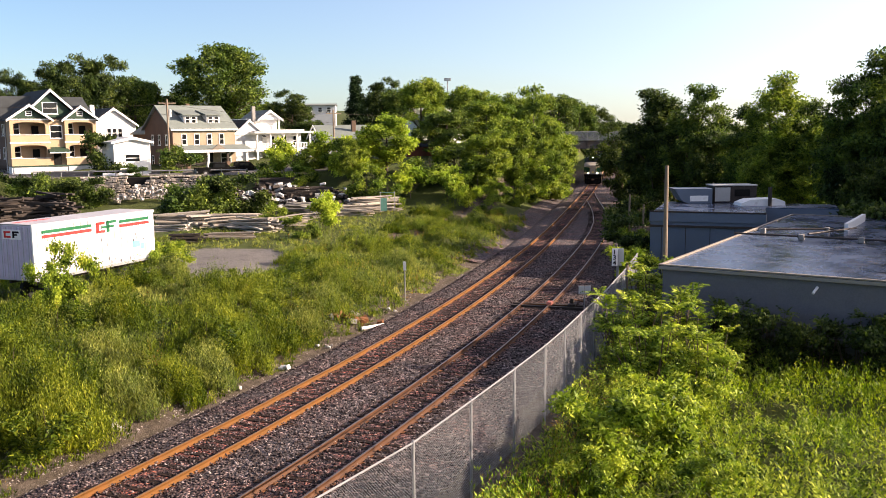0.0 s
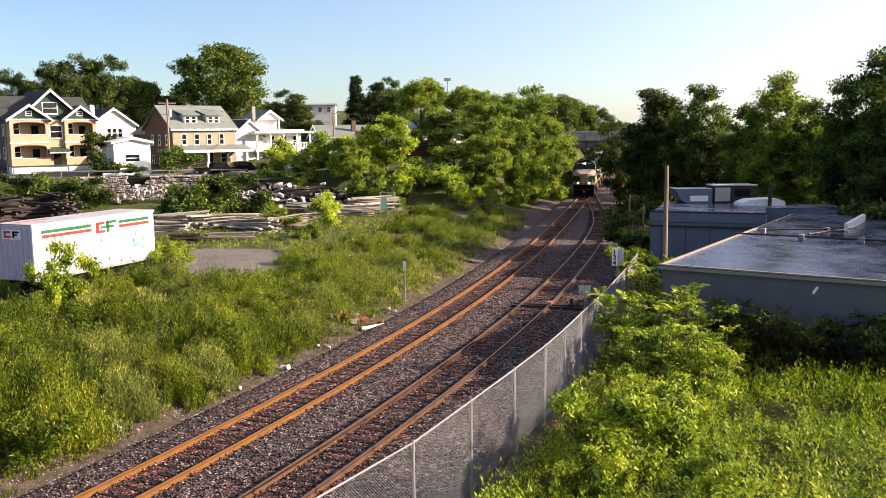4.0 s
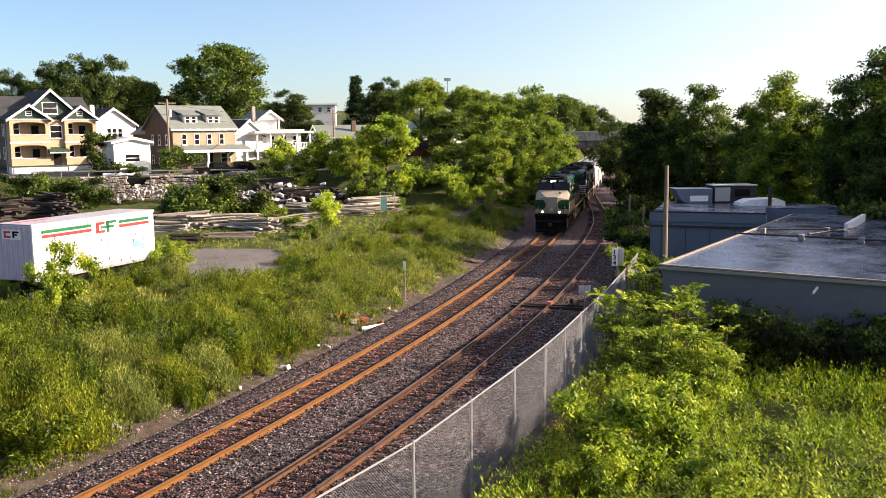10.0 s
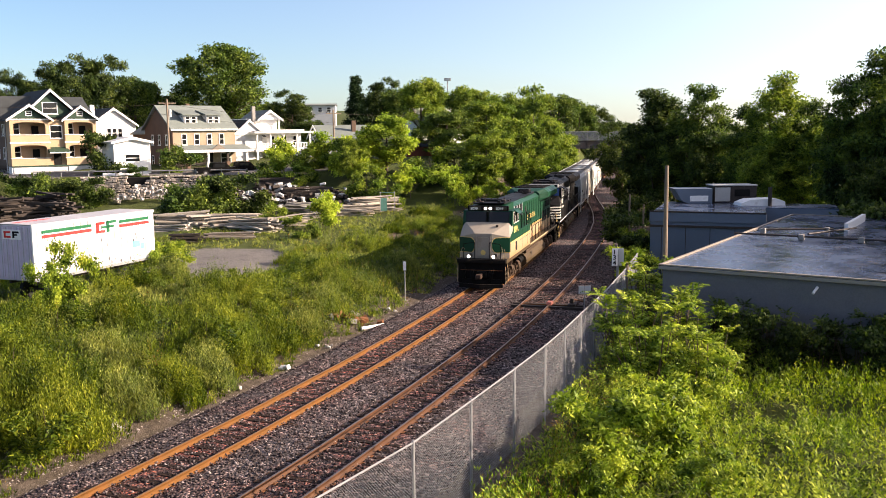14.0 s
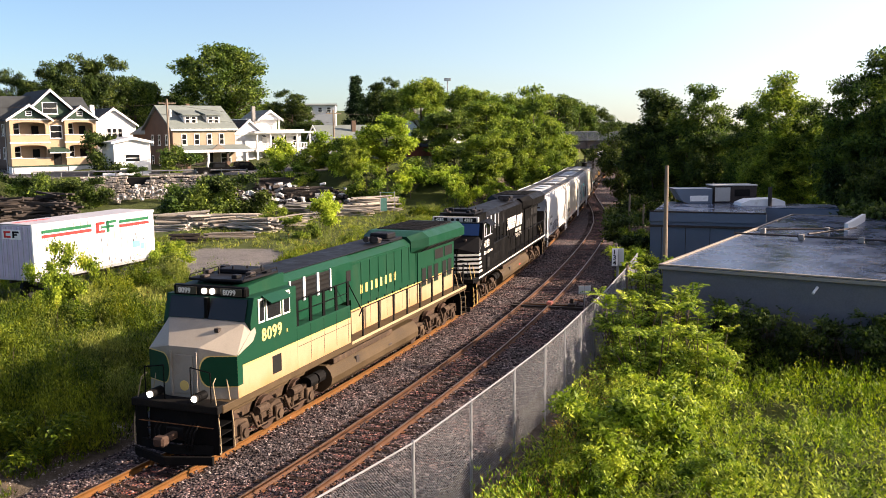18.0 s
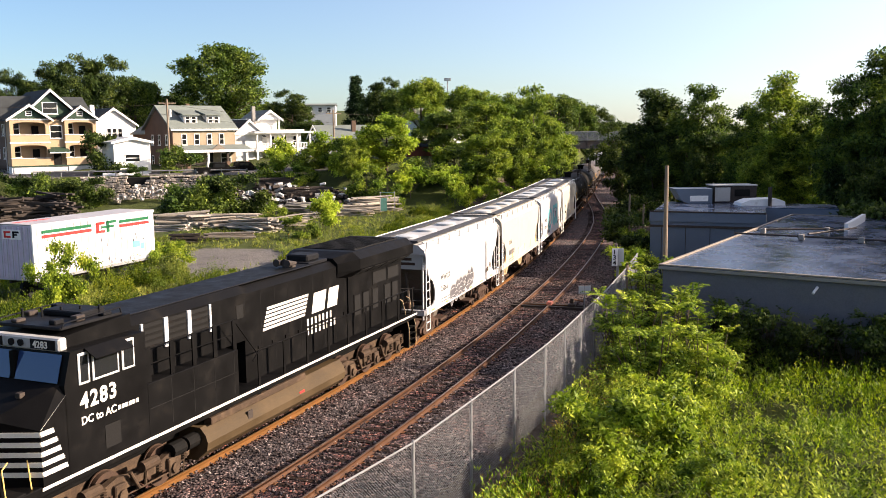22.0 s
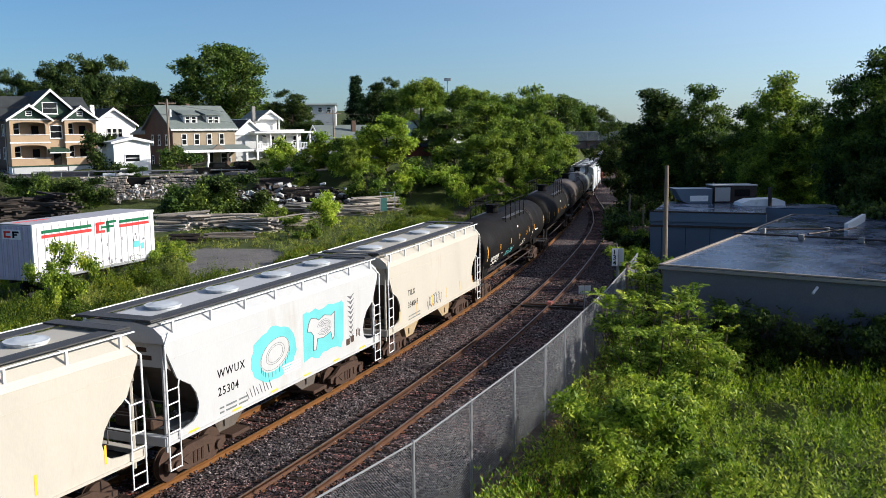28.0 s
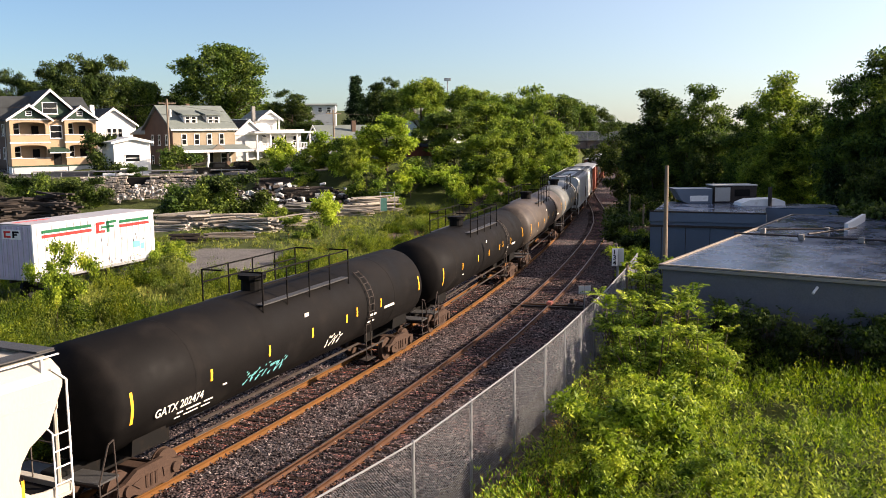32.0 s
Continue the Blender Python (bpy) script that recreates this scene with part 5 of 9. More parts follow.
    # lettering and reflectors
    if mark:
        words(mark, 0.34, pose(3.95, 1.521, 2.52, 90, 0, 180), MAT["black"], th, "reporting_mark", "black painted reporting mark", 0.003, 1.22)
        words(number, 0.34, pose(3.95, 1.521, 2.02, 90, 0, 180), MAT["black"], th, "car_number", "black painted car number", 0.003, 1.18)
        words(mark + "\n" + number, 0.24, Matrix.Translation((5.905, -0.95, 3.72)) @ Matrix(((0, 0, 1, 0), (1, 0, 0, 0), (0, 1, 0, 0), (0, 0, 0, 1))), MAT["black"], th, "end_number")
        bm = bmesh.new()
        for k in range(2):
            for a, w in ((3.9, 0.2), (3.6, 0.5), (3.0, 0.45)):
                bar(bm, a - w, a, 1.64 - 0.13 * k, 1.69 - 0.13 * k, 1.52)
        part("small_lettering", bm, MAT["tank3"], th)
    for k in range(6):
        x = -4.9 + 1.95 * k
        spec = (x, x + 0.42, 1.38, 1.45, 1.52) if kind == "white" else (x, x + 0.07, 1.6, 2.05, 1.52)
        part("reflector", one(bar, *spec), MAT["reflect"], th)
    return th


def tank_car(kind, number="", HALF=9.2):
    tone = {"black": "tank", "brown": "tank2", "grey": "tank3"}[kind]
    th = empty("tank_car", pose(0, 0, 0), {"black": "black tank car with yellow reflectors and a railed dome", "brown": "faded brown tank car with a railed dome", "grey": "grey tank car with a dark dome"}[kind], "tank car", "tank cars")
    R, H, C = 1.5, 2.72, HALF - 1.15
    N, ring = 40, []
    prof = [(-C - 0.62, 0.02), (-C - 0.58, 0.35), (-C - 0.5, 0.72), (-C - 0.36, 1.05), (-C - 0.18, 1.33), (-C, R), (-4.0, R), (0, R), (4.0, R), (C, R), (C + 0.18, 1.33), (C + 0.36, 1.05), (C + 0.5, 0.72), (C + 0.58, 0.35), (C + 0.62, 0.02)]
    v = [(x, r * math.cos(2 * math.pi * k / N), H + r * math.sin(2 * math.pi * k / N)) for x, r in prof for k in range(N)]
    i = np.arange(len(prof) * N).reshape(len(prof), N)
    f = np.stack([i[:-1], i[1:], np.roll(i[1:], -1, 1), np.roll(i[:-1], -1, 1)], -1).reshape(-1, 4)
    raw("tank", v, f, MAT[tone], th, smooth=True)
    for x in (-2.9, 2.9, -6.3, 6.3):
        bm = bmesh.new()
        bmesh.ops.create_cone(bm, cap_ends=False, segments=N, radius1=R + 0.006, radius2=R + 0.006, depth=0.05, matrix=Matrix.Translation((x, 0, H)) @ Matrix.Rotation(math.pi / 2, 4, "Y"))
        part("weld_band", bm, MAT[tone], th)
    for sg in (-1, 1):
        bm = bmesh.new()
        prism(bm, [(sg * (HALF - 3.2), 1.25), (sg * (HALF - 1.8), 1.25), (sg * (HALF - 1.9), 1.9), (sg * (HALF - 3.1), 1.75)], -1.05, 1.05)
        part("saddle", bm, MAT["pilot"], th)
        part("stub_sill", boxes((*sorted((sg * (HALF - 4.2), sg * (HALF - 0.2))), -0.3, 0.3, 0.82, 1.3, 0.03)), MAT["pilot"], th)
        bm = boxes((sg * (HALF - 0.6) - 0.35, sg * (HALF - 0.6) + 0.35, -1.4, 1.4, 1.12, 1.17))
        part("end_platform", bm, MAT["grating"], th)
        for sy in (-1, 1):
            bm = bmesh.new()
            tube(bm, [(sg * (HALF - 0.3), sy * 1.4, 0.5), (sg * (HALF - 0.3), sy * 1.4, 1.15), (sg * (HALF - 0.65), sy * 1.4, 2.0), (sg * (HALF - 0.85), sy * 1.38, 2.05), (sg * (HALF - 0.9), sy * 1.4, 0.5)], 0.022)
            rod(bm, (sg * (HALF - 0.3), sy * 1.4, 0.55), (sg * (HALF - 0.9), sy * 1.4, 0.55), 0.02)
            rod(bm, (sg * (HALF - 0.3), sy * 1.4, 0.85), (sg * (HALF - 0.9), sy * 1.4, 0.85), 0.02)
            part("grab_rail", bm, MAT["iron"], th)
        freight_truck(th, sg * (HALF - 2.45))
        coupler(th, sg * (HALF + 0.08), sg)
    # side rod and piping low along the tank
    part("brake_pipe", rods(((-6.0, 1.12, 1.0), (6.0, 1.12, 1.0), 0.04), ((-5.0, 0.5, 1.05), (5.0, 0.5, 1.05), 0.05)), MAT["iron"], th)
    # dome with valves, platform, railing and ladder
    bm = rods(((1.3, 0, H + R - 0.05), (1.3, 0, H + R + 0.36), 0.36, 16), ((1.3, 0, H + R + 0.36), (1.3, 0, H + R + 0.5), 0.46, 16))
    part("dome", bm, MAT["pilot"], th)
    part("platform", boxes((-3.2, 2.4, 0.35, 1.1, H + 1.22, H + 1.26), (-3.2, 2.4, -1.1, -0.35, H + 1.22, H + 1.26)), MAT["grating"], th)
    for sy in (-1, 1):
        bm = bmesh.new()
        for x in (-3.2, -1.8, -0.4, 1.0, 2.4):
            rod(bm, (x, sy * 1.1, H + 1.0), (x, sy * 1.1, H + R + 0.75), 0.028)
        for dz in (0.75, 0.35):
            rod(bm, (-3.2, sy * 1.1, H + R + dz), (2.4, sy * 1.1, H + R + dz), 0.026)
        for x in (-3.2, 2.4):
            rod(bm, (x, sy * 1.1, H + R + 0.75), (x, sy * 0.35, H + R + 0.75), 0.026)
        part("railing", bm, MAT["pilot"], th)
        bm = bmesh.new()
        for dx in (-4.35, -3.95):
            tube(bm, [(dx, sy * (R * math.cos(a) + 0.07), H + R * math.sin(a) + 0.05) for a in np.linspace(1.0, -0.5, 7)] + [(dx, sy * 1.4, 0.75)], 0.022)
        for a in np.linspace(0.95, -0.5, 9):
            rod(bm, (-4.35, sy * (R * math.cos(a) + 0.07), H + R * math.sin(a) + 0.05), (-3.95, sy * (R * math.cos(a) + 0.07), H + R * math.sin(a) + 0.05), 0.018)
        box(bm, -4.5, -3.8, sy * 1.35 - 0.2, sy * 1.35 + 0.15, 0.72, 0.75)
        part("ladder", bm, MAT["iron"], th)
    # reflectors and lettering on the curved side
    def skin(a, d=0.006):
        return (R + d) * math.cos(a), H + (R + d) * math.sin(a)
    bm = bmesh.new()
    for x, a0, a1 in [(HALF - 1.45, -0.32, 0.22), (HALF - 4.6, -0.15, 0.07), (HALF - 7.5, -0.15, 0.07), (0.1, -0.15, 0.07), (-2.3, -0.15, 0.05), (-3.1, -0.1, 0.12), (-5.1, -0.12, 0.1), (1.4 - HALF, -0.1, 0.3)]:
        for j in range(4):
            (ya, za), (yb, zb) = skin(a0 + (a1 - a0) * j / 4, 0.014), skin(a0 + (a1 - a0) * (j + 1) / 4, 0.014)
            bm.faces.new([bm.verts.new(q) for q in ((x, ya, za), (x + 0.1, ya, za), (x + 0.1, yb, zb), (x, yb, zb))])
    part("reflector", bm, MAT["reflect"], th, "yellow reflective strip")
    if number:
        y, z = skin(-0.40, 0.05)
        words(number, 0.33, Matrix.Translation((HALF - 2.25, y, z)) @ pose(0, 0, 0, 0, 0, 180) @ pose(0, 0, 0, 90 + 15, 0, 0), MAT["stripe"], th, "reporting_mark", "white painted reporting mark", 0.003)
        bm = bmesh.new()
        for k in range(2):
            for a, w in ((6.9, 0.25), (6.5, 0.6), (5.75, 0.4)):
                y, z = skin(-0.56 - 0.12 * k, 0.012)
                box(bm, a - w, a, y - 0.004, y + 0.004, z, z + 0.08)
        part("small_lettering", bm, MAT["stripe"], th)
    bm = bmesh.new()
    for x, a, w, hgt in ((5.05, -0.35, 0.2, 0.2), (0.5, 0.35, 0.25, 0.12), (-4.2, -0.25, 0.5, 0.14), (-4.1, -0.42, 0.55, 0.14), (-5.4, -0.2, 0.9, 0.35)):
        y, z = skin(a, 0.01)
        box(bm, x - w, x, y - 0.004, y + 0.004, z, z + hgt)
    part("placard", bm, MAT["stripe"], th)
    return th


def box_car(tone="boxcar"):
    th = empty("box_car", pose(0, 0, 0), "rust-red box car with ribbed steel sides", "box car", "box cars")
    bm = boxes((-7.4, 7.4, -1.42, 1.42, 1.1, 4.2, 0.02))
    part("body", bm, MAT[tone], th)
    for sy in (-1, 1):
        for k in range(15):
            x = -7.2 + 1.03 * k
            part("rib", boxes((x - 0.05, x + 0.05, *sorted((sy * 1.42, sy * 1.5)), 1.12, 4.15)), MAT[tone], th)
        part("door", boxes((-1.5, 1.5, *sorted((sy * 1.5, sy * 1.56)), 1.15, 4.1, 0.01)), MAT[tone], th)
    bm = bmesh.new()
    prism(bm, [(-1.5, 4.18), (-1.4, 4.3), (0, 4.5), (1.4, 4.3), (1.5, 4.18)], -7.45, 7.45, "x")
    part("roof", bm, MAT["galv"], th)
    part("sill", boxes((-7.6, 7.6, -0.3, 0.3, 0.8, 1.12, 0.02)), MAT["iron"], th)
    for sg in (-1, 1):
        freight_truck(th, sg * 5.6)
        coupler(th, sg * 8.0, sg)
    return th


def scribble(th, x0, x1, z0, z1, n, mat, seed, width=0.035, y=1.522, label="spray-painted strokes"):
    """Sprayed strokes: looping lines side by side, no real letters."""
    r = random.Random(seed)
    w = (x1 - x0) / n
    bm = bmesh.new()
    for k in range(n):
        cx, cz = x0 + w * (k + 0.5), (z0 + z1) / 2
        pts = []
        a0, turns = r.uniform(0, 6.28), r.uniform(0.6, 1.1)
        for j in range(9):
            a = a0 + 6.28 * turns * j / 8
            pts.append((cx + 0.62 * w * math.cos(a) * r.uniform(0.6, 1.15), cz + 0.5 * (z1 - z0) * math.sin(a) * r.uniform(0.6, 1.1)))
        for p, q in zip(pts, pts[1:]):
            d = Vector((q[0] - p[0], q[1] - p[1])).normalized() * width / 2
            e = Vector((-d.y, d.x))
            vs = [bm.verts.new((c.x, y, c.y)) for c in (Vector(p) - d + e, Vector(p) - d - e, Vector(q) + d - e, Vector(q) + d + e)]
            bm.faces.new(vs)
            y += 0.00002
    return part("spray_paint", bm, mat, th, label)


def build_train():
    a = locomotive("green")
    b = locomotive("black")
    cars = [(a, 22.1, 12.85), (b, 22.1, 12.85)]
    h1 = hopper("white", "WWUX", "25066")
    bubble_letters(h1)
    cars.append((h1, 12.97, 8.7))
    h2 = hopper("cream", "TILX", "")
    number_bars(h2)
    scribble(h2, -1.2, 1.2, 1.4, 2.0, 6, MAT["pink"], 9, 0.04, 1.522, "faint red spray-painted strokes")
    cars.append((h2, 12.97, 8.7))
    h3 = hopper("white", "WWUX", "25304")
    paint_panels(h3)
    cars.append((h3, 12.97, 8.7))
    h4 = hopper("cream", "TILX", "334843")
    scribble(h4, -0.2, 1.65, 1.55, 2.1, 8, MAT["graf"], 7, 0.045, 1.522, "dark spray-painted strokes")
    cars.append((h4, 12.97, 8.7))
    t1 = tank_car("black", "GATX 202474", 10.2)
    graf_tank(t1)
    cars.append((t1, 20.6, 15.5))
    cars.append((tank_car("black", "", 9.8), 19.8, 14.7))
    cars.append((tank_car("brown", "", 9.6), 19.4, 14.3))
    cars.append((tank_car("grey", "", 7.2), 14.6, 9.5))
    cars.append((hopper("grey", "", ""), 12.97, 8.7))
    cars.append((hopper("grey", "", ""), 12.97, 8.7))
    cars.append((box_car(), 16.1, 11.2))
    cars.append((tank_car("black", ""), 18.6, 13.5))
    cars.append((box_car(), 16.1, 11.2))
    cars.append((hopper("grey", "", ""), 12.97, 8.7))
    pos = 0.0
    for th, length, span in cars:
        TRAIN.append((th, pos + length / 2, span))
        pos += length


def bubble_letters(th):
    """Fat sprayed shapes side by side, dark with pale seams."""
    r = random.Random(12)
    for k in range(6):
        cx, cz = 2.25 - 0.62 * k, 1.62 + 0.06 * k
        rx, rz = 0.40, r.uniform(0.40, 0.50)
        for grow, y, mat in ((0.06, 1.5205, "galv"), (0.0, 1.5245, "graf")):
            pts = []
            for j in range(18):
                a = 2 * math.pi * j / 18
                q = 1 + 0.14 * math.sin(3 * a + 2 * k) + 0.06 * math.cos(5 * a + k)
                pts.append((cx + (rx * q + grow) * math.cos(a) * 0.9 - 0.12 * math.sin(a), cz + (rz * q + grow) * math.sin(a)))
            part("spray_paint", one(prism, pts, y, y + 0.003), MAT[mat], th, "pale grey sprayed edge" if mat == "galv" else "dark sprayed letter shape")
        for j in range(3):
            z0 = cz - 0.22 + 0.2 * j + r.uniform(-0.05, 0.05)
            part("spray_line", one(tube, [(cx + 0.26, 1.529, z0), (cx + 0.05, 1.529, z0 + r.uniform(-0.1, 0.1)), (cx - 0.24, 1.529, z0 + r.uniform(-0.06, 0.14))], 0.016, 4), MAT["hop_white"], th)


def number_bars(th):
    for k in range(6):
        part("number_bar", one(bar, 3.73 - 0.27 * k, 3.92 - 0.27 * k, 1.9, 2.2, 1.52), MAT["graf"], th)


def paint_panels(th):
    """Teal sprayed panels with pale shapes inside."""
    r = random.Random(4)

    def blob(cx, cz, rx, rz, n, jit):
        return [(cx + rx * math.cos(2 * math.pi * k / n) * r.uniform(1 - jit, 1 + jit), cz + rz * math.sin(2 * math.pi * k / n) * r.uniform(1 - jit, 1 + jit)) for k in range(n)]

    def patch(pts, mat, y=1.52, label=""):
        part("spray_paint", one(prism, pts, y, y + 0.004), mat, th, label)

    patch(blob(1.1, 2.55, 1.25, 0.82, 30, 0.07), MAT["teal"], 1.52, "teal spray-painted oval")
    edge = [(-0.62, 1.85)] + [(-0.62 - 0.2 * k, 3.42 + r.uniform(-0.05, 0.07)) for k in range(14)] + [(-3.35, 3.3), (-3.3, 2.1)] + [(-3.1 + 0.25 * k, 1.85 + r.uniform(-0.08, 0.08)) for k in range(10)]
    patch(edge, MAT["teal"], 1.52, "teal spray-painted square")
    patch([(1.05 + 0.82 * math.cos(a) + 0.1 * math.sin(a), 2.52 + 0.46 * math.sin(a) - 0.16 * math.cos(a)) for a in np.linspace(0, 2 * math.pi, 24)[:-1]] , MAT["hop_white"], 1.5245, "pale shape on teal")
    beast = [(-0.85, 2.8), (-0.95, 3.05), (-1.1, 3.2), (-1.4, 3.15), (-1.6, 3.05), (-2.0, 3.15), (-2.45, 3.05), (-2.7, 3.15), (-2.65, 2.85), (-2.62, 2.3), (-2.5, 2.2), (-2.4, 2.5), (-1.9, 2.4), (-1.5, 2.45), (-1.4, 2.1), (-1.22, 2.1), (-1.25, 2.6), (-1.1, 2.75)]
    patch(beast, MAT["hop_white"], 1.5245, "pale shape on teal")
    for k in range(5):
        pts = [(-1.95 + (0.12 + 0.09 * k) * math.cos(a), 2.75 + (0.06 + 0.05 * k) * math.sin(a)) for a in np.linspace(0.3, 5.8, 12)]
        part("outline", one(tube, [(x, 1.529, z) for x, z in pts], 0.008, 3), MAT["graf"], th)
    part("outline", one(tube, [(x, 1.529, z) for x, z in beast + beast[:1]], 0.012, 3), MAT["graf"], th)
    for q in (0.95, 0.62, 0.5):
        ring = [(1.05 + q * (0.82 * math.cos(a) + 0.1 * math.sin(a)), 1.529, 2.55 + q * (0.46 * math.sin(a) - 0.16 * math.cos(a))) for a in np.linspace(0, 2 * math.pi, 24)]
        part("outline", one(tube, ring, 0.008, 3), MAT["tank3"], th)
    for k in range(12):
        a = math.pi * (1.05 + 0.9 * k / 11)
        x_, z_ = 1.05 + 0.8 * math.cos(a) + 0.1 * math.sin(a), 2.52 + 0.45 * math.sin(a) - 0.16 * math.cos(a)
        part("outline", rods(((x_, 1.529, z_), (x_, 1.529, z_ - 0.16), 0.008, 3)), MAT["tank3"], th)
    for k in range(9):
        z = 1.9 + 0.18 * k
        patch([(-3.87, z), (-3.7 + 0.015 * k, z + 0.18), (-3.87, z + 0.1), (-4.04 - 0.015 * k, z + 0.2)], MAT["graf"])
    for k in range(8):
        part("scribble", rods(((2.5 - 0.17 * k, 1.522, 1.55), (2.62 - 0.17 * k, 1.522, 1.78 + 0.05 * (k % 3)), 0.014, 4)), MAT["graf"], th)
    for k in range(4):
        part("faint_line", one(bar, -0.4, 0.55 + 0.05 * k, 1.75 + 0.09 * k, 1.80 + 0.09 * k, 1.52), MAT["pink"], th)


def graf_tank(th):
    R, H = 1.506, 2.72
    r = random.Random(8)
    for x0, n, mat in ((1.2, 7, MAT["teal"]), (-2.0, 4, MAT["stripe"])):
        for k in range(n):
            bm = bmesh.new()
            x = x0 + 2.6 - 0.33 * k if n == 7 else x0 + 0.9 - 0.28 * k
            for j in range(3):
                a0, a1 = -0.62 + r.uniform(0, 0.08), -0.36 + r.uniform(-0.08, 0.08)
                q = [(x, a0), (x + 0.07, a0), (x - 0.12 * j + 0.1, a1), (x - 0.12 * j + 0.02, a1)]
                bm.faces.new([bm.verts.new((px, R * math.cos(a), H + R * math.sin(a))) for px, a in q])
            part("spray_paint", bm, mat, th, "spray-painted strokes")


build_train()


def nose_s(t):
    """Arc length of the leading coupler at time t."""
    d = t - 18.0
    return 19.2 - (7.26112 * d - 0.0121292 * d ** 2 / 2 - 0.0807113 * d ** 3 / 600 - 0.0083318 * d ** 4 / 40000)


def motions():
    for th, back, span in TRAIN:
        rows = []
        for k in range(65):
            t = 0.5 * k
            s = nose_s(t) + back
            x0, y0, _ = on_line(s - span / 2)
            x1, y1, _ = on_line(s + span / 2)
            rz = math.degrees(math.atan2(y0 - y1, x0 - x1))
            rows.append((t, pose((x0 + x1) / 2, (y0 + y1) / 2, 0, 0, 0, rz)))
        walk(th, rows)


# ---- bridge over the cutting ----


def make_bridge():
    th = empty("road_bridge", pose(27.5, 168, 0, 0, 0, -3), "steel girder road bridge with a tall mesh railing over the tracks", "bridge")
    part("girder", boxes((-11, 11, -4.2, -3.9, 5.95, 7.2, 0.02), (-11, 11, -4.45, -3.7, 5.85, 5.95, 0.01), (-11, 11, -4.45, -3.7, 7.2, 7.28, 0.01)), MAT["bridge"], th)
    part("girder", boxes((-11, 11, 3.9, 4.2, 5.95, 7.2, 0.02)), MAT["bridge"], th)
    bm = bmesh.new()
    for k in range(12):
        box(bm, -10.5 + 1.9 * k, -10.4 + 1.9 * k, -4.4, -4.2, 5.95, 7.2)
    part("stiffener", bm, MAT["bridge"], th)
    part("deck", boxes((-11.5, 11.5, -3.9, 3.9, 6.6, 7.05, 0.02)), MAT["concrete"], th)
    for y in (-4.1, 4.1):
        for k in range(12):
            part("railing_post", rods(((-10.6 + 1.95 * k, y, 7.25), (-10.6 + 1.95 * k, y, 8.9), 0.05)), MAT["galv"], th)
        part("railing_bar", rods(((-11, y, 8.88), (11, y, 8.88), 0.04), ((-11, y, 7.45), (11, y, 7.45), 0.03)), MAT["galv"], th)
        v, f = [], []
        for k in range(150):
            for sg in (-1, 1):
                x = -11 + 0.146 * k
                i = len(v)
                a, b = x, x + sg * 0.7
                v += [(a, y, 7.3), (a + 0.035, y, 7.3), (b + 0.035, y, 8.88), (b, y, 8.88)]
                f.append((i, i + 1, i + 2, i + 3))
        raw("railing_mesh", v, f, MAT["galv"], th)
    part("abutment", boxes((-13.5, -8.0, -4.6, 4.6, -0.6, 6.6, 0.05)), MAT["concrete"], th)
    part("abutment", boxes((6.6, 13.5, -4.6, 4.6, -0.6, 6.6, 0.05)), MAT["concrete"], th)
    part("pylon", boxes((5.6, 6.6, -4.9, -3.6, 5.9, 9.0, 0.04)), MAT["concrete"], th)


MAT["bridge"] = surface("weathered_bridge_steel", (0.10, 0.095, 0.095), 0.7, 0.2, 0.3, 0.6, 20, 0.1, dirt=(0.17, 0.10, 0.06))
make_bridge()

# ---- parked semi-trailer ----


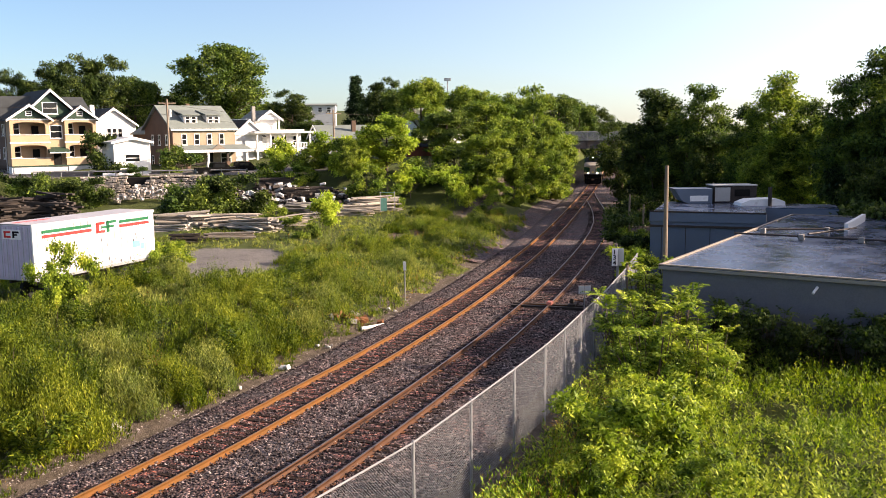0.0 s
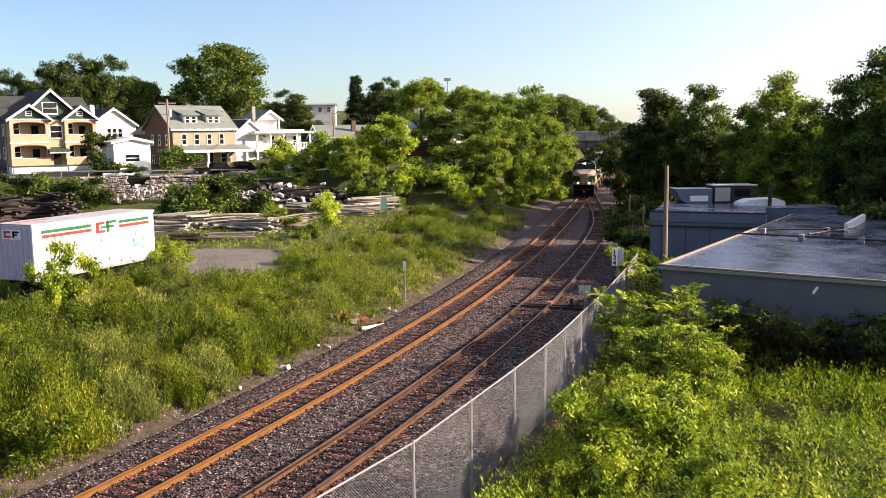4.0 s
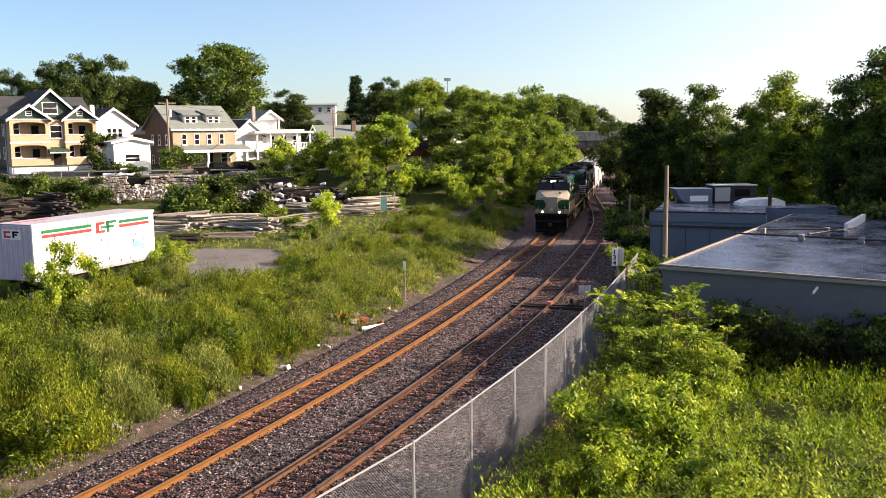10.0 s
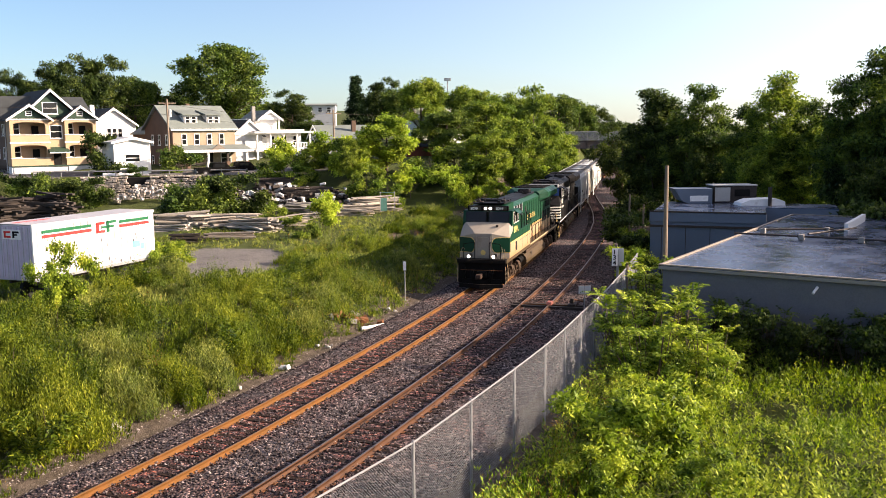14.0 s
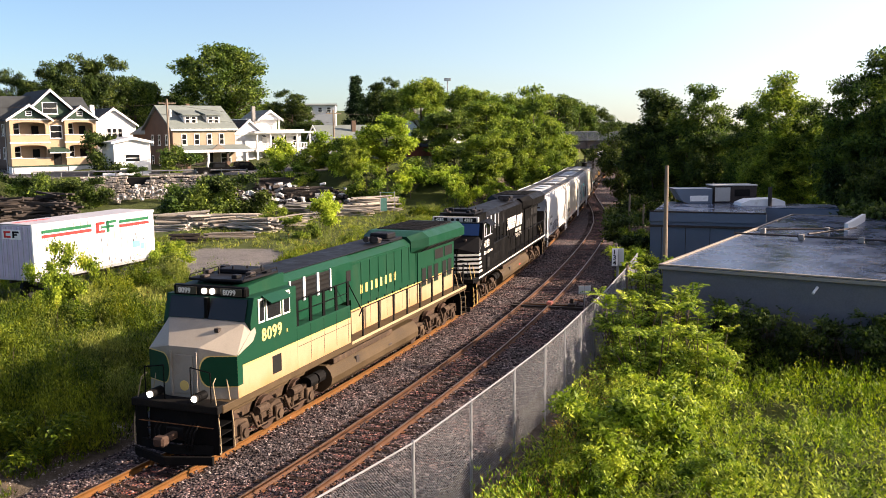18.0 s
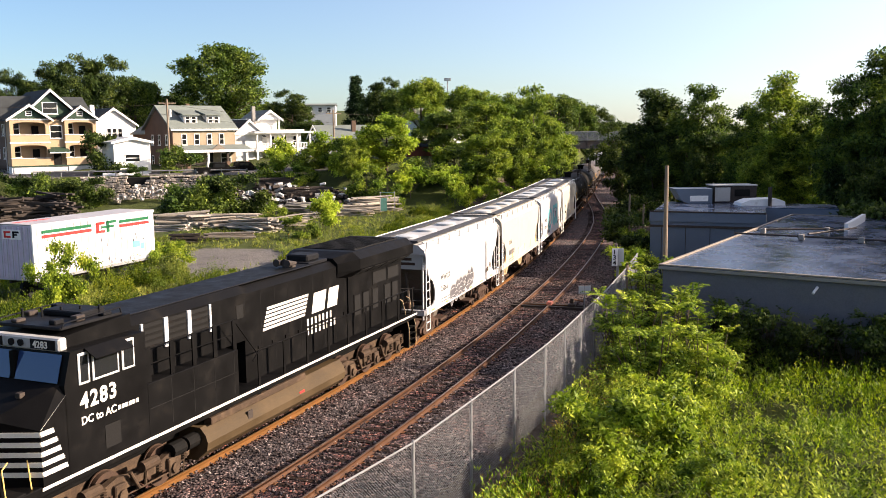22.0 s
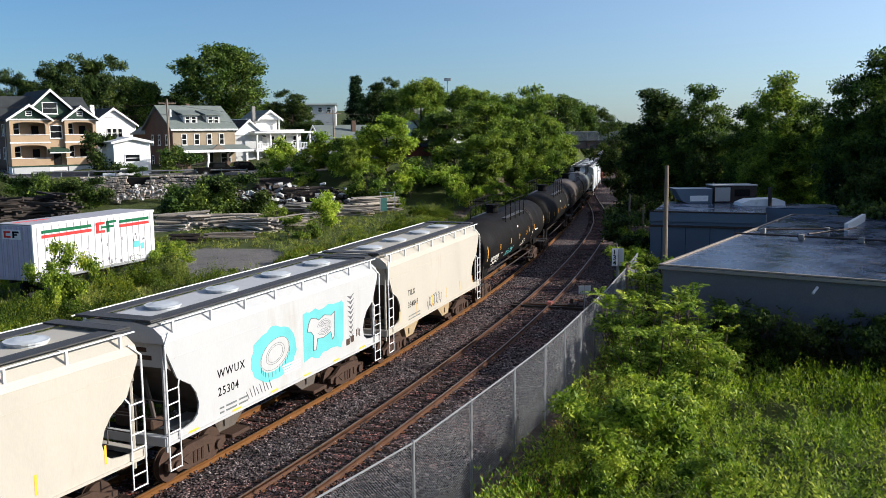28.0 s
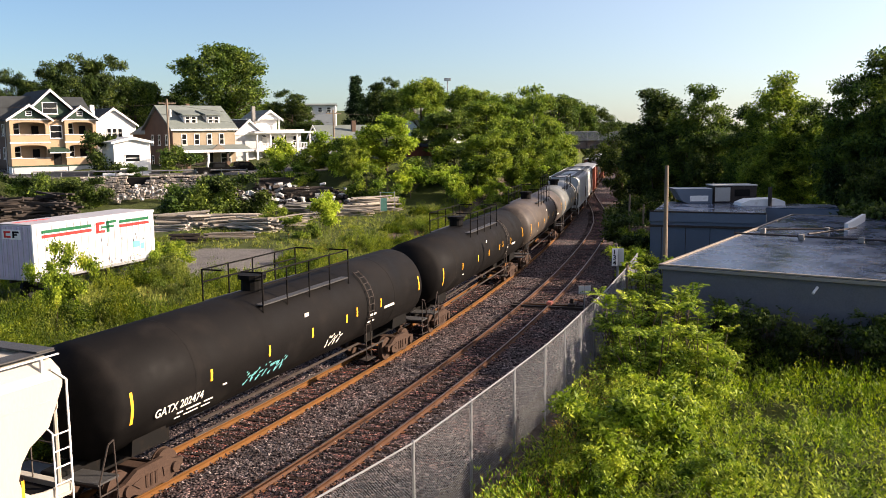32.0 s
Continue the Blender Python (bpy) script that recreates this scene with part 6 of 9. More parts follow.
def make_trailer():
    """Short van trailer; x runs along its side from the rear doors, the seen side at y = 0."""
    th = empty("semi_trailer", pose(-20.4, 44.3, 0, 0, 0, 68.6), "white van trailer with red and green stripes parked in weeds", "trailer")
    L, B, Z0, Z1 = 9.1, 2.5, 1.9, 4.74
    body = part("body", boxes((0.02, L, 0.0, B, Z0, Z1, 0.03)), MAT["trailer_white"], th)
    part("roof", boxes((0.0, L, 0.02, B - 0.02, Z1 - 0.01, Z1 + 0.03, 0.01)), MAT["trailer_roof"], th, "grey metal roof with a red patch")
    part("roof_patch", boxes((0.4, 2.8, B - 0.9, B - 0.7, Z1 + 0.03, Z1 + 0.04)), MAT["red"], th)
    part("rail", boxes((0.0, L, -0.03, 0.0, Z0 - 0.02, Z0 + 0.13, 0.01)), MAT["galv"], th)
    part("rail", boxes((0.0, L, -0.03, 0.0, Z1 - 0.1, Z1 + 0.03, 0.01)), MAT["white"], th)
    for k in range(18):
        x = 0.25 + 0.5 * k
        part("side_post", boxes((x, x + 0.06, -0.025, 0.0, Z0 + 0.13, Z1 - 0.1)), MAT["trailer_white"], th)
        part("panel_joint", boxes((x - 0.035, x - 0.005, -0.006, 0.0, Z0 + 0.13, Z1 - 0.1)), MAT["trailer_roof"], th)
    for k in range(7):
        y = 0.15 + 0.36 * k
        part("door_rib", boxes((-0.05, 0.02, y, y + 0.09, Z0 + 0.1, Z1 - 0.12, 0.008)), MAT["trailer_end"], th)
        part("door_groove", boxes((-0.02, 0.02, y + 0.1, y + 0.17, Z0 + 0.1, Z1 - 0.12)), MAT["trailer_roof"], th)
    part("door", boxes((-0.012, 0.02, 0.05, B - 0.05, Z0 + 0.05, Z1 - 0.05)), MAT["trailer_end"], th, "lilac-white ribbed rear end")
    part("corner_cap", boxes((-0.05, 0.1, -0.03, 0.08, Z0, Z1 + 0.03, 0.01), (-0.05, 0.1, B - 0.08, B + 0.03, Z0, Z1 + 0.03, 0.01)), MAT["white"], th)
    for a, b in ((0.55, 4.0), (6.15, 8.6)):
        part("stripe", boxes((a, b, -0.036, -0.026, 4.26, 4.42)), MAT["decal_green"], th, "green stripe along the side")
        part("stripe", boxes((a, b, -0.036, -0.026, 4.02, 4.18)), MAT["red"], th, "red stripe along the side")
    bm = boxes((4.35, 4.55, -0.04, -0.028, 3.95, 4.4), (4.35, 5.0, -0.04, -0.028, 4.32, 4.46), (4.35, 5.0, -0.04, -0.028, 3.86, 4.0))
    part("emblem", bm, MAT["red"], th, "red emblem shape")
    bm = boxes((5.15, 5.35, -0.04, -0.028, 3.86, 4.46), (5.15, 5.9, -0.04, -0.028, 4.34, 4.48), (4.75, 5.7, -0.04, -0.028, 4.1, 4.22))
    part("emblem", bm, MAT["decal_green"], th, "green emblem shape")
    bm = boxes((-0.052, -0.04, 0.75, 1.95, 4.0, 4.5))
    part("emblem_panel", bm, MAT["white"], th, "white emblem panel on the rear")
    part("emblem", boxes((-0.06, -0.05, 1.4, 1.85, 4.08, 4.18), (-0.06, -0.05, 1.4, 1.85, 4.32, 4.42), (-0.06, -0.05, 1.72, 1.85, 4.1, 4.4)), MAT["red"], th)
    part("emblem", boxes((-0.06, -0.05, 1.15, 1.28, 4.08, 4.42), (-0.06, -0.05, 0.85, 1.28, 4.32, 4.42), (-0.06, -0.05, 0.95, 1.28, 4.2, 4.28)), MAT["black"], th)
    r = random.Random(6)
    bm = bmesh.new()
    for k in range(16):
        x, z = r.uniform(4.6, 8.8), r.choice([2.15, 2.2, 3.1, 3.3]) + r.uniform(-0.1, 0.15)
        box(bm, x, x + r.uniform(0.03, 0.07), -0.034, -0.024, z, z + r.uniform(0.08, 0.24))
    part("scribble", bm, MAT["graf"], th, "dark scribbles on the side")
    part("scribble", boxes((7.2, 7.75, -0.034, -0.024, 2.75, 3.1), (7.8, 8.1, -0.034, -0.024, 2.6, 2.95)), MAT["teal"], th)
    part("floor_beam", boxes((0.3, L - 0.2, 0.4, 0.55, Z0 - 0.22, Z0, 0.01), (0.3, L - 0.2, B - 0.55, B - 0.4, Z0 - 0.22, Z0, 0.01)), MAT["iron"], th)
    for y in (0.3, B - 0.55):
        bm = rods(((1.5, y, 1.22), (1.5, y + 0.25, 1.22), 0.5, 20), ((1.5, y - 0.02, 1.22), (1.5, y, 1.22), 0.22, 12))
        part("wheel", bm, MAT["tyre"], th)
    part("axle", rods(((1.5, 0.3, 1.22), (1.5, B - 0.3, 1.22), 0.07, 8)), MAT["iron"], th)
    part("landing_leg", boxes((7.2, 7.32, 0.3, 0.42, 0.7, Z0), (7.05, 7.45, 0.2, 0.5, 0.66, 0.7), (7.2, 7.32, B - 0.42, B - 0.3, 0.7, Z0), (7.05, 7.45, B - 0.5, B - 0.2, 0.66, 0.7)), MAT["iron"], th)


MAT["trailer_white"] = surface("trailer_white_panel", (0.60, 0.59, 0.59), 0.45, 0.1, 0.06, 0.8, 30, 0.03, dirt=(0.5, 0.46, 0.42), dirt_amount=0.15)
MAT["trailer_end"] = surface("trailer_end_paint", (0.50, 0.44, 0.54), 0.5, 0.1, 0.1, 1.0, 30, 0.05, dirt=(0.35, 0.28, 0.28), dirt_amount=0.3)
MAT["trailer_roof"] = surface("trailer_roof_metal", (0.36, 0.35, 0.36), 0.6, 0.2, 0.2, 0.8, 20, 0.1)
MAT["tyre"] = surface("tyre_rubber", (0.02, 0.02, 0.02), 0.9, 0, 0.3)
make_trailer()

# ---- houses above the yard: local x along the front, y into the house ----
TERRACE = 4.3


def window(parent, x, y, z, w, h, face="front", frame_mat=None, sill=True):
    """A framed window on the front (y = const) or the left side (x = const)."""
    def put3(a0, a1, d0, d1, z0, z1):
        return (a0, a1, y - d1, y - d0, z0, z1) if face == "front" else (x - d1, x - d0, a0, a1, z0, z1)
    a = x if face == "front" else y
    fm = frame_mat or MAT["white"]
    fr = part("window", boxes(put3(a, a + 0.09, -0.02, 0.06, z, z + h), put3(a + w - 0.09, a + w, -0.02, 0.06, z, z + h), put3(a, a + w, -0.02, 0.06, z + h - 0.09, z + h), put3(a, a + w, -0.02, 0.06, z, z + 0.09), put3(a, a + w, -0.02, 0.05, z + h / 2 - 0.035, z + h / 2 + 0.035)), fm, parent)
    part("pane", boxes(put3(a + 0.08, a + w - 0.08, 0.0, 0.025, z + 0.08, z + h - 0.08)), MAT["glass"], fr)
    if sill:
        part("sill", boxes(put3(a - 0.06, a + w + 0.06, -0.02, 0.12, z - 0.07, z)), fm, fr)
    return fr


def gable_roof(parent, x0, x1, y0, y1, z, rise, ridge, mat, over=0.4, thick=0.16, trim=None, name="roof"):
    """A gable roof over a rectangle, ridge along 'x' or 'y'."""
    bm = bmesh.new()
    if ridge == "y":
        c, hw = (x0 + x1) / 2, (x1 - x0) / 2 + over
        d = rise * over / ((x1 - x0) / 2)
        prism(bm, [(c - hw, z - d), (c, z + rise), (c + hw, z - d), (c + hw, z - d + thick), (c, z + rise + thick * 1.2), (c - hw, z - d + thick)], y0 - over, y1 + over)
    else:
        c, hw = (y0 + y1) / 2, (y1 - y0) / 2 + over
        d = rise * over / ((y1 - y0) / 2)
        prism(bm, [(c - hw, z - d), (c, z + rise), (c + hw, z - d), (c + hw, z - d + thick), (c, z + rise + thick * 1.2), (c - hw, z - d + thick)], x0 - over, x1 + over, "x")
    ob = part(name, bm, mat, parent)
    if trim:
        bm = bmesh.new()
        if ridge == "y":
            prism(bm, [(c - hw, z - d - 0.1), (c, z + rise - 0.12), (c + hw, z - d - 0.1), (c + hw, z - d + thick + 0.02), (c, z + rise + thick * 1.2 + 0.02), (c - hw, z - d + thick + 0.02)], y0 - over - 0.07, y0 - over)
        else:
            prism(bm, [(c - hw, z - d - 0.1), (c, z + rise - 0.12), (c + hw, z - d - 0.1), (c + hw, z - d + thick + 0.02), (c, z + rise + thick * 1.2 + 0.02), (c - hw, z - d + thick + 0.02)], x0 - over - 0.07, x0 - over, "x")
        part("rake_trim", bm, trim, parent)
    return ob


def gable_wall(parent, x0, x1, y, z, rise, mat, t=0.2, name="gable"):
    bm = bmesh.new()
    prism(bm, [(x0, z), (x1, z), ((x0 + x1) / 2, z + rise)], y, y + t)
    return part(name, bm, mat, parent)


def porch_bay(parent, x0, x1, y, floors, brick, depth=1.9):
    """A two-storey porch front: piers, parapets and arched lintels round dark openings."""
    for z0, z1 in floors:
        part("parapet", boxes((x0, x1, y, y + 0.3, z0, z0 + 0.95, 0.01)), brick, parent)
        part("parapet_cap", boxes((x0 - 0.05, x1 + 0.05, y - 0.06, y + 0.36, z0 + 0.95, z0 + 1.03)), MAT["white"], parent)
        part("pier", boxes((x0, x0 + 0.45, y, y + 0.45, z0 + 1.03, z1)), brick, parent)
        part("pier", boxes((x1 - 0.45, x1, y, y + 0.45, z0 + 1.03, z1)), brick, parent)
        bm = bmesh.new()
        a, b = x0 + 0.45, x1 - 0.45
        arc = [(a + (b - a) * (0.5 - 0.5 * math.cos(math.pi * k / 8)), z1 - 0.62 + 0.3 * math.sin(math.pi * k / 8) ** 0.6) for k in range(9)]
        prism(bm, [(a, z1)] + arc + [(b, z1)], y, y + 0.35)
        part("lintel", bm, brick, parent)
        part("belt_course", boxes((x0 - 0.06, x1 + 0.06, y - 0.07, y + 0.3, z1 - 0.08, z1 + 0.1)), MAT["white"], parent)
        part("porch_floor", boxes((x0, x1, y + 0.3, y + depth, z0 - 0.1, z0 + 0.05)), MAT["concrete"], parent)
        part("inner_wall", boxes((x0, x1, y + depth, y + depth + 0.15, z0, z1)), brick, parent)
        w = window(parent, x0 + 0.7, y + depth, z0 + 1.0, 0.9, 1.5, sill=False)
        part("porch_door", boxes((x1 - 1.7, x1 - 0.85, y + depth - 0.05, y + depth, z0 + 0.05, z0 + 2.1)), MAT["shade"], parent)
        part("inner_wall", boxes((x0, x0 + 0.12, y + 0.45, y + depth, z0, z1)), brick, parent)
        part("inner_wall", boxes((x1 - 0.12, x1, y + 0.45, y + depth, z0, z1)), brick, parent)


def yellow_house():
    th = empty("house", pose(-54.0, 113.0, TERRACE, 0, 0, 38), "three-storey buff brick house with double porches and dark gables", "house", "houses")
    Wd, Dp, F1, F2, E = 10.6, 12.5, 1.0, 3.95, 6.85
    part("foundation", boxes((0, Wd, 0.1, Dp, -1.5, F1)), MAT["white"], th)
    part("wall", boxes((0.05, Wd - 0.05, 2.0, Dp, F1, E)), MAT["brick_yellow"], th)
    # left wall away from the sun: its shade is in the colour
    part("side_wall", boxes((0.0, 0.06, 1.9, Dp, -1.0, E)), MAT["brick_brown_or_shade"], th, "brick side wall with shade put into its brown colour")
    fl = [(F1, F2), (F2, E)]
    porch_bay(th, 0, 4.7, 0, fl, MAT["brick_yellow"])
    porch_bay(th, 6.6, Wd, 0, fl, MAT["brick_yellow"])
    part("middle_wall", boxes((4.7, 6.6, 0.5, 0.8, F1, E)), MAT["brick_yellow"], th)
    window(th, 4.85, 0.5, F2 + 0.5, 1.55, 1.7)
    part("front_door", boxes((5.2, 6.1, 0.42, 0.5, F1 - 0.6, F1 + 1.5)), MAT["shade"], th)
    bm = bmesh.new()
    prism(bm, [(0.5, F1 + 2.35), (-1.0, F1 + 1.75), (-1.0, F1 + 1.6), (0.5, F1 + 1.7)], 4.4, 6.9, "x")
    part("awning", bm, MAT["trim_green"], th, "green entrance awning")
    part("awning_edge", boxes((4.35, 6.95, -1.06, -1.0, F1 + 1.58, F1 + 1.72)), MAT["white"], th)
    for k in range(5):
        part("step", boxes((4.9, 6.4, -0.5 - 0.3 * k, -0.2 - 0.3 * k, -0.6, F1 - 0.65 - 0.18 * k)), MAT["concrete"], th)
    part("foundation_trim", boxes((-0.05, Wd + 0.05, -0.05, 0.1, F1 - 0.12, F1 + 0.05)), MAT["trim_green"], th)
    for a, b in ((0.2, 4.5), (6.8, Wd - 0.2)):
        part("foundation", boxes((a, b, 0.0, 0.1, -1.5, F1 - 0.12)), MAT["siding_grey"], th)
    # small front gables, the big middle gable and the main roof
    for x0, x1, rise in ((0, 4.7, 1.6), (6.6, Wd, 1.5)):
        gable_roof(th, x0, x1, 0, 4.0, E + 0.12, rise, "y", MAT["roof_dark"], 0.45, 0.18, MAT["white"])
        gable_wall(th, x0 + 0.1, x1 - 0.1, 0.05, E + 0.1, rise - 0.1, MAT["trim_green"])
        window(th, (x0 + x1) / 2 - 0.4, 0.05, E + 0.45, 0.8, 0.65, sill=False)
    gable_roof(th, 1.6, 9.0, 1.2, Dp, E + 0.3, 3.4, "y", MAT["roof_dark"], 0.45, 0.2, MAT["white"])
    gable_wall(th, 1.9, 8.7, 1.25, E + 0.3, 3.1, MAT["trim_green"])
    window(th, 4.3, 1.25, E + 0.75, 1.9, 1.5)
    gable_roof(th, -0.1, Wd + 0.1, 1.8, Dp, E + 0.05, 2.9, "x", MAT["roof_dark"], 0.4, 0.2)
    for k in range(3):
        for z in (F1 + 0.9, F2 + 0.9):
            window(th, 0.0, 3.0 + 2.9 * k, z, 0.9, 1.5, "side")
    part("downpipe", rods(((-0.08, 2.2, -1), (-0.08, 2.2, E), 0.06)), MAT["siding_grey"], th)


def brick_house():
    th = empty("house", pose(-35.2, 118.0, TERRACE, 0, 0, 38), "brick house with grey-green roof, two dormers and front porch", "house", "houses")
    Wd, Dp, E = 8.8, 10.0, 5.6
    part("wall", boxes((0.06, Wd, 0, Dp, -1.0, E)), MAT["brick_tan"], th)
    # left wall and gable take a darker brick colour for their shade
    part("side_wall", boxes((0.0, 0.08, -0.02, Dp, -1.0, E)), MAT["brick_brown_or_shade"], th, "brick side wall with shade put into its brown colour")
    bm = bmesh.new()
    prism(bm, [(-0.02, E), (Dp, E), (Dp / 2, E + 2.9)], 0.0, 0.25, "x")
    part("gable", bm, MAT["brick_brown_or_shade"], th)
    gable_roof(th, 0, Wd, 0, Dp, E, 2.9, "x", MAT["roof_grey"], 0.35, 0.2)
    part("eave_trim", boxes((-0.3, Wd + 0.35, -0.4, -0.3, E - 0.3, E - 0.08)), MAT["white"], th)
    for x in (2.0, 5.2):
        part("dormer_wall", boxes((x, x + 1.9, 0.9, 3.6, E + 0.4, E + 1.75)), MAT["siding_grey"], th)
        for k in range(2):
            window(th, x + 0.15 + 0.85 * k, 0.9, E + 0.65, 0.72, 1.0)
        bm = bmesh.new()
        prism(bm, [(0.55, E + 1.7), (4.4, E + 2.45), (4.4, E + 2.6), (0.55, E + 1.86)], x - 0.3, x + 2.2, "x")
        part("dormer_roof", bm, MAT["roof_grey"], th)
    for k in range(4):
        window(th, 1.2 + 1.75 * k, 0, 3.4, 0.75, 1.5)
    for k in range(3):
        for z in (0.6, 3.4):
            window(th, 0.0, 1.6 + 2.6 * k, z, 0.8, 1.4, "side")
    # porch
    part("porch_floor", boxes((0.6, Wd + 0.9, -2.6, 0, -1.0, 0.35)), MAT["brick_brown_or_shade"], th)
    bm = bmesh.new()
    prism(bm, [(-2.9, 2.75), (0.0, 3.4), (0.0, 3.2), (-2.9, 2.55)], 0.3, Wd + 1.2, "x")
    part("porch_roof", bm, MAT["roof_grey"], th)
    part("porch_fascia", boxes((0.25, Wd + 1.25, -2.98, -2.9, 2.45, 2.78)), MAT["white"], th)
    for k in range(4):
        x = 0.8 + 2.75 * k
        part("porch_column", boxes((x, x + 0.28, -2.75, -2.47, 1.2, 2.5)), MAT["white"] if k in (1, 3) else MAT["wood_dark"], th)
        part("column_base", boxes((x - 0.08, x + 0.36, -2.83, -2.39, 0.35 if k != 1 else -0.9, 1.2)), MAT["brick_brown_or_shade"] if k != 1 else MAT["white"], th)
    gable_wall(th, 4.0, 6.2, -2.95, 2.75, 0.8, MAT["wood_grey"])
    part("porch_rail", boxes((0.9, 9.3, -2.66, -2.58, 1.0, 1.08), (0.9, 9.3, -2.66, -2.58, 0.5, 0.56)), MAT["wood_dark"], th)
    for k in range(3):
        part("chimney", boxes((1.2 + 3 * k, 1.7 + 3 * k, 5.2, 5.7, E + 2.2, E + 3.4)), MAT["brick_brown_or_shade"], th) if k < 2 else None
    part("front_door", boxes((4.6, 5.5, -0.06, 0, 0.35, 2.4)), MAT["shade"], th)
    window(th, 1.4, 0, 0.9, 1.5, 1.4)
    window(th, 6.6, 0, 0.9, 1.5, 1.4)
    # lower rear wing
    part("rear_wing", boxes((0.4, Wd - 1, Dp, Dp + 6, -1, E - 0.6)), MAT["brick_brown_or_shade"], th)
    gable_roof(th, 0.4, Wd - 1, Dp, Dp + 6, E - 0.6, 2.2, "y", MAT["roof_grey"], 0.3)


def simple_house(x, y, rz, w, d, e, rise, ridge, wall, roof, label, wins=(), base=-1.0, chim=None, z=TERRACE):
    th = empty("house", pose(x, y, z, 0, 0, rz), label, "house", "houses")
    part("wall", boxes((0, w, 0, d, base, e)), wall, th)
    if ridge == "y":
        gable_wall(th, 0, w, 0.0, e, rise, wall)
    else:
        bm = bmesh.new()
        prism(bm, [(0, e), (d, e), (d / 2, e + rise)], 0.0, 0.2, "x")
        part("gable", bm, wall, th)
    gable_roof(th, 0, w, 0, d, e, rise, ridge, roof, 0.35, 0.16, MAT["white"])
    for (wx, wz, ww, wh) in wins:
        window(th, wx, 0, wz, ww, wh)
    if chim:
        cx, cy, cz = chim
        part("chimney", boxes((cx, cx + 0.6, cy, cy + 0.6, e, cz, 0.02)), MAT["white"] if wall is not MAT["siding_grey"] else MAT["brick_brown_or_shade"], th)
    return th


def porch_house():
    th = empty("house", pose(-28.4, 124.5, TERRACE, 0, 0, 38), "white house with a two-storey columned porch", "house", "houses")
    part("wall", boxes((0, 4.2, 0.5, 9, -1, 4.6)), MAT["siding_grey"], th)
    gable_wall(th, -0.2, 4.6, 0.4, 4.6, 2.0, MAT["siding"])
    gable_roof(th, -0.2, 4.6, 0.5, 9, 4.6, 2.0, "y", MAT["roof_dark"], 0.3, 0.16, MAT["white"])
    part("wall", boxes((3.2, 11.0, 1.5, 9, -1, 5.2)), MAT["siding"], th)
    part("porch_deck", boxes((2.6, 11.4, -0.8, 1.5, 2.35, 2.6)), MAT["white"], th)
    part("porch_roof", boxes((2.3, 11.7, -1.1, 2.0, 4.85, 5.1), (2.6, 11.0, 0.5, 4, 5.1, 5.35)), MAT["white"], th)
    part("porch_roof_cover", boxes((2.5, 11.5, -0.9, 1.9, 5.1, 5.16)), MAT["roof_dark"], th)
    for k in range(5):
        x = 2.75 + 2.1 * k
        part("porch_column", boxes((x, x + 0.2, -0.75, -0.55, 2.6, 4.85)), MAT["white"], th)
        part("porch_column", boxes((x, x + 0.25, -0.78, -0.53, -1.0, 2.35)), MAT["white"], th)
    bm = boxes((2.7, 11.3, -0.72, -0.66, 3.45, 3.53), (2.7, 11.3, -0.72, -0.66, 2.7, 2.76))
    for k in range(34):
        box(bm, 2.8 + 0.25 * k, 2.87 + 0.25 * k, -0.71, -0.67, 2.76, 3.45)
    part("balustrade", bm, MAT["white"], th)
    for k in range(4):
        window(th, 3.9 + 1.9 * k, 1.5, 3.0, 0.9, 1.5)
        window(th, 3.9 + 1.9 * k, 1.5, 0.2, 0.9, 1.5)
    # upper part behind, with chimney
    part("upper_wall", boxes((5.0, 10.0, 7, 12, 5.2, 7.0)), MAT["siding"], th)
    gable_wall(th, 6.6, 10.2, 6.2, 6.9, 1.2, MAT["siding"])
    gable_roof(th, 6.6, 10.2, 6.2, 12, 6.9, 1.2, "y", MAT["roof_grey"], 0.3, 0.15, MAT["white"])
    part("upper_column", boxes((9.9, 10.1, 6.2, 6.4, 5.2, 6.9)), MAT["white"], th)
    part("chimney", boxes((5.8, 6.3, 6.5, 7.0, 5.2, 8.8, 0.02)), MAT["concrete"], th)


yellow_house()
brick_house()
porch_house()
simple_house(-50.8, 131.0, 38, 6.5, 8.0, 6.3, 2.3, "y", MAT["siding"], MAT["roof_dark"], "white gabled house with a dark roof", [(2.2, 4.4, 0.7, 1.4), (3.0, 4.4, 0.7, 1.4), (3.8, 4.4, 0.7, 1.4)], chim=(0.5, 1.5, 9.2))
simple_house(-39.7, 109.0, 38, 4.5, 4.5, 3.9, 0.5, "y", MAT["siding"], MAT["siding_grey"], "small cream cottage with a low roof and window awning", [(1.3, 1.5, 1.9, 1.0)])
simple_house(-17.4, 131.0, 20, 7.5, 9, 4.0, 1.8, "x", MAT["siding_grey"], MAT["roof_grey"], "grey-white house with a grey roof and chimney", [(4.6, 1.6, 0.7, 1.6), (1.5, 1.6, 0.7, 1.4)], chim=(5.0, 2.0, 6.6))
simple_house(-19.6, 127.0, 25, 3.4, 5, 1.6, 1.1, "y", MAT["siding"], MAT["siding_grey"], "small white shed with a gabled front", [])
simple_house(-4.9, 124.0, 5, 4.5, 6, 3.2, 0.6, "x", MAT["boxcar"], MAT["roof_dark"], "dark red shed among the trees", [], z=4.0)
simple_house(-4.2, 150.0, 20, 9, 8, 6.5, 2.0, "x", MAT["siding"], MAT["siding_grey"], "white house half hidden by trees", [(2, 4.2, 0.9, 1.5), (5, 4.2, 0.9, 1.5)], z=4.5)
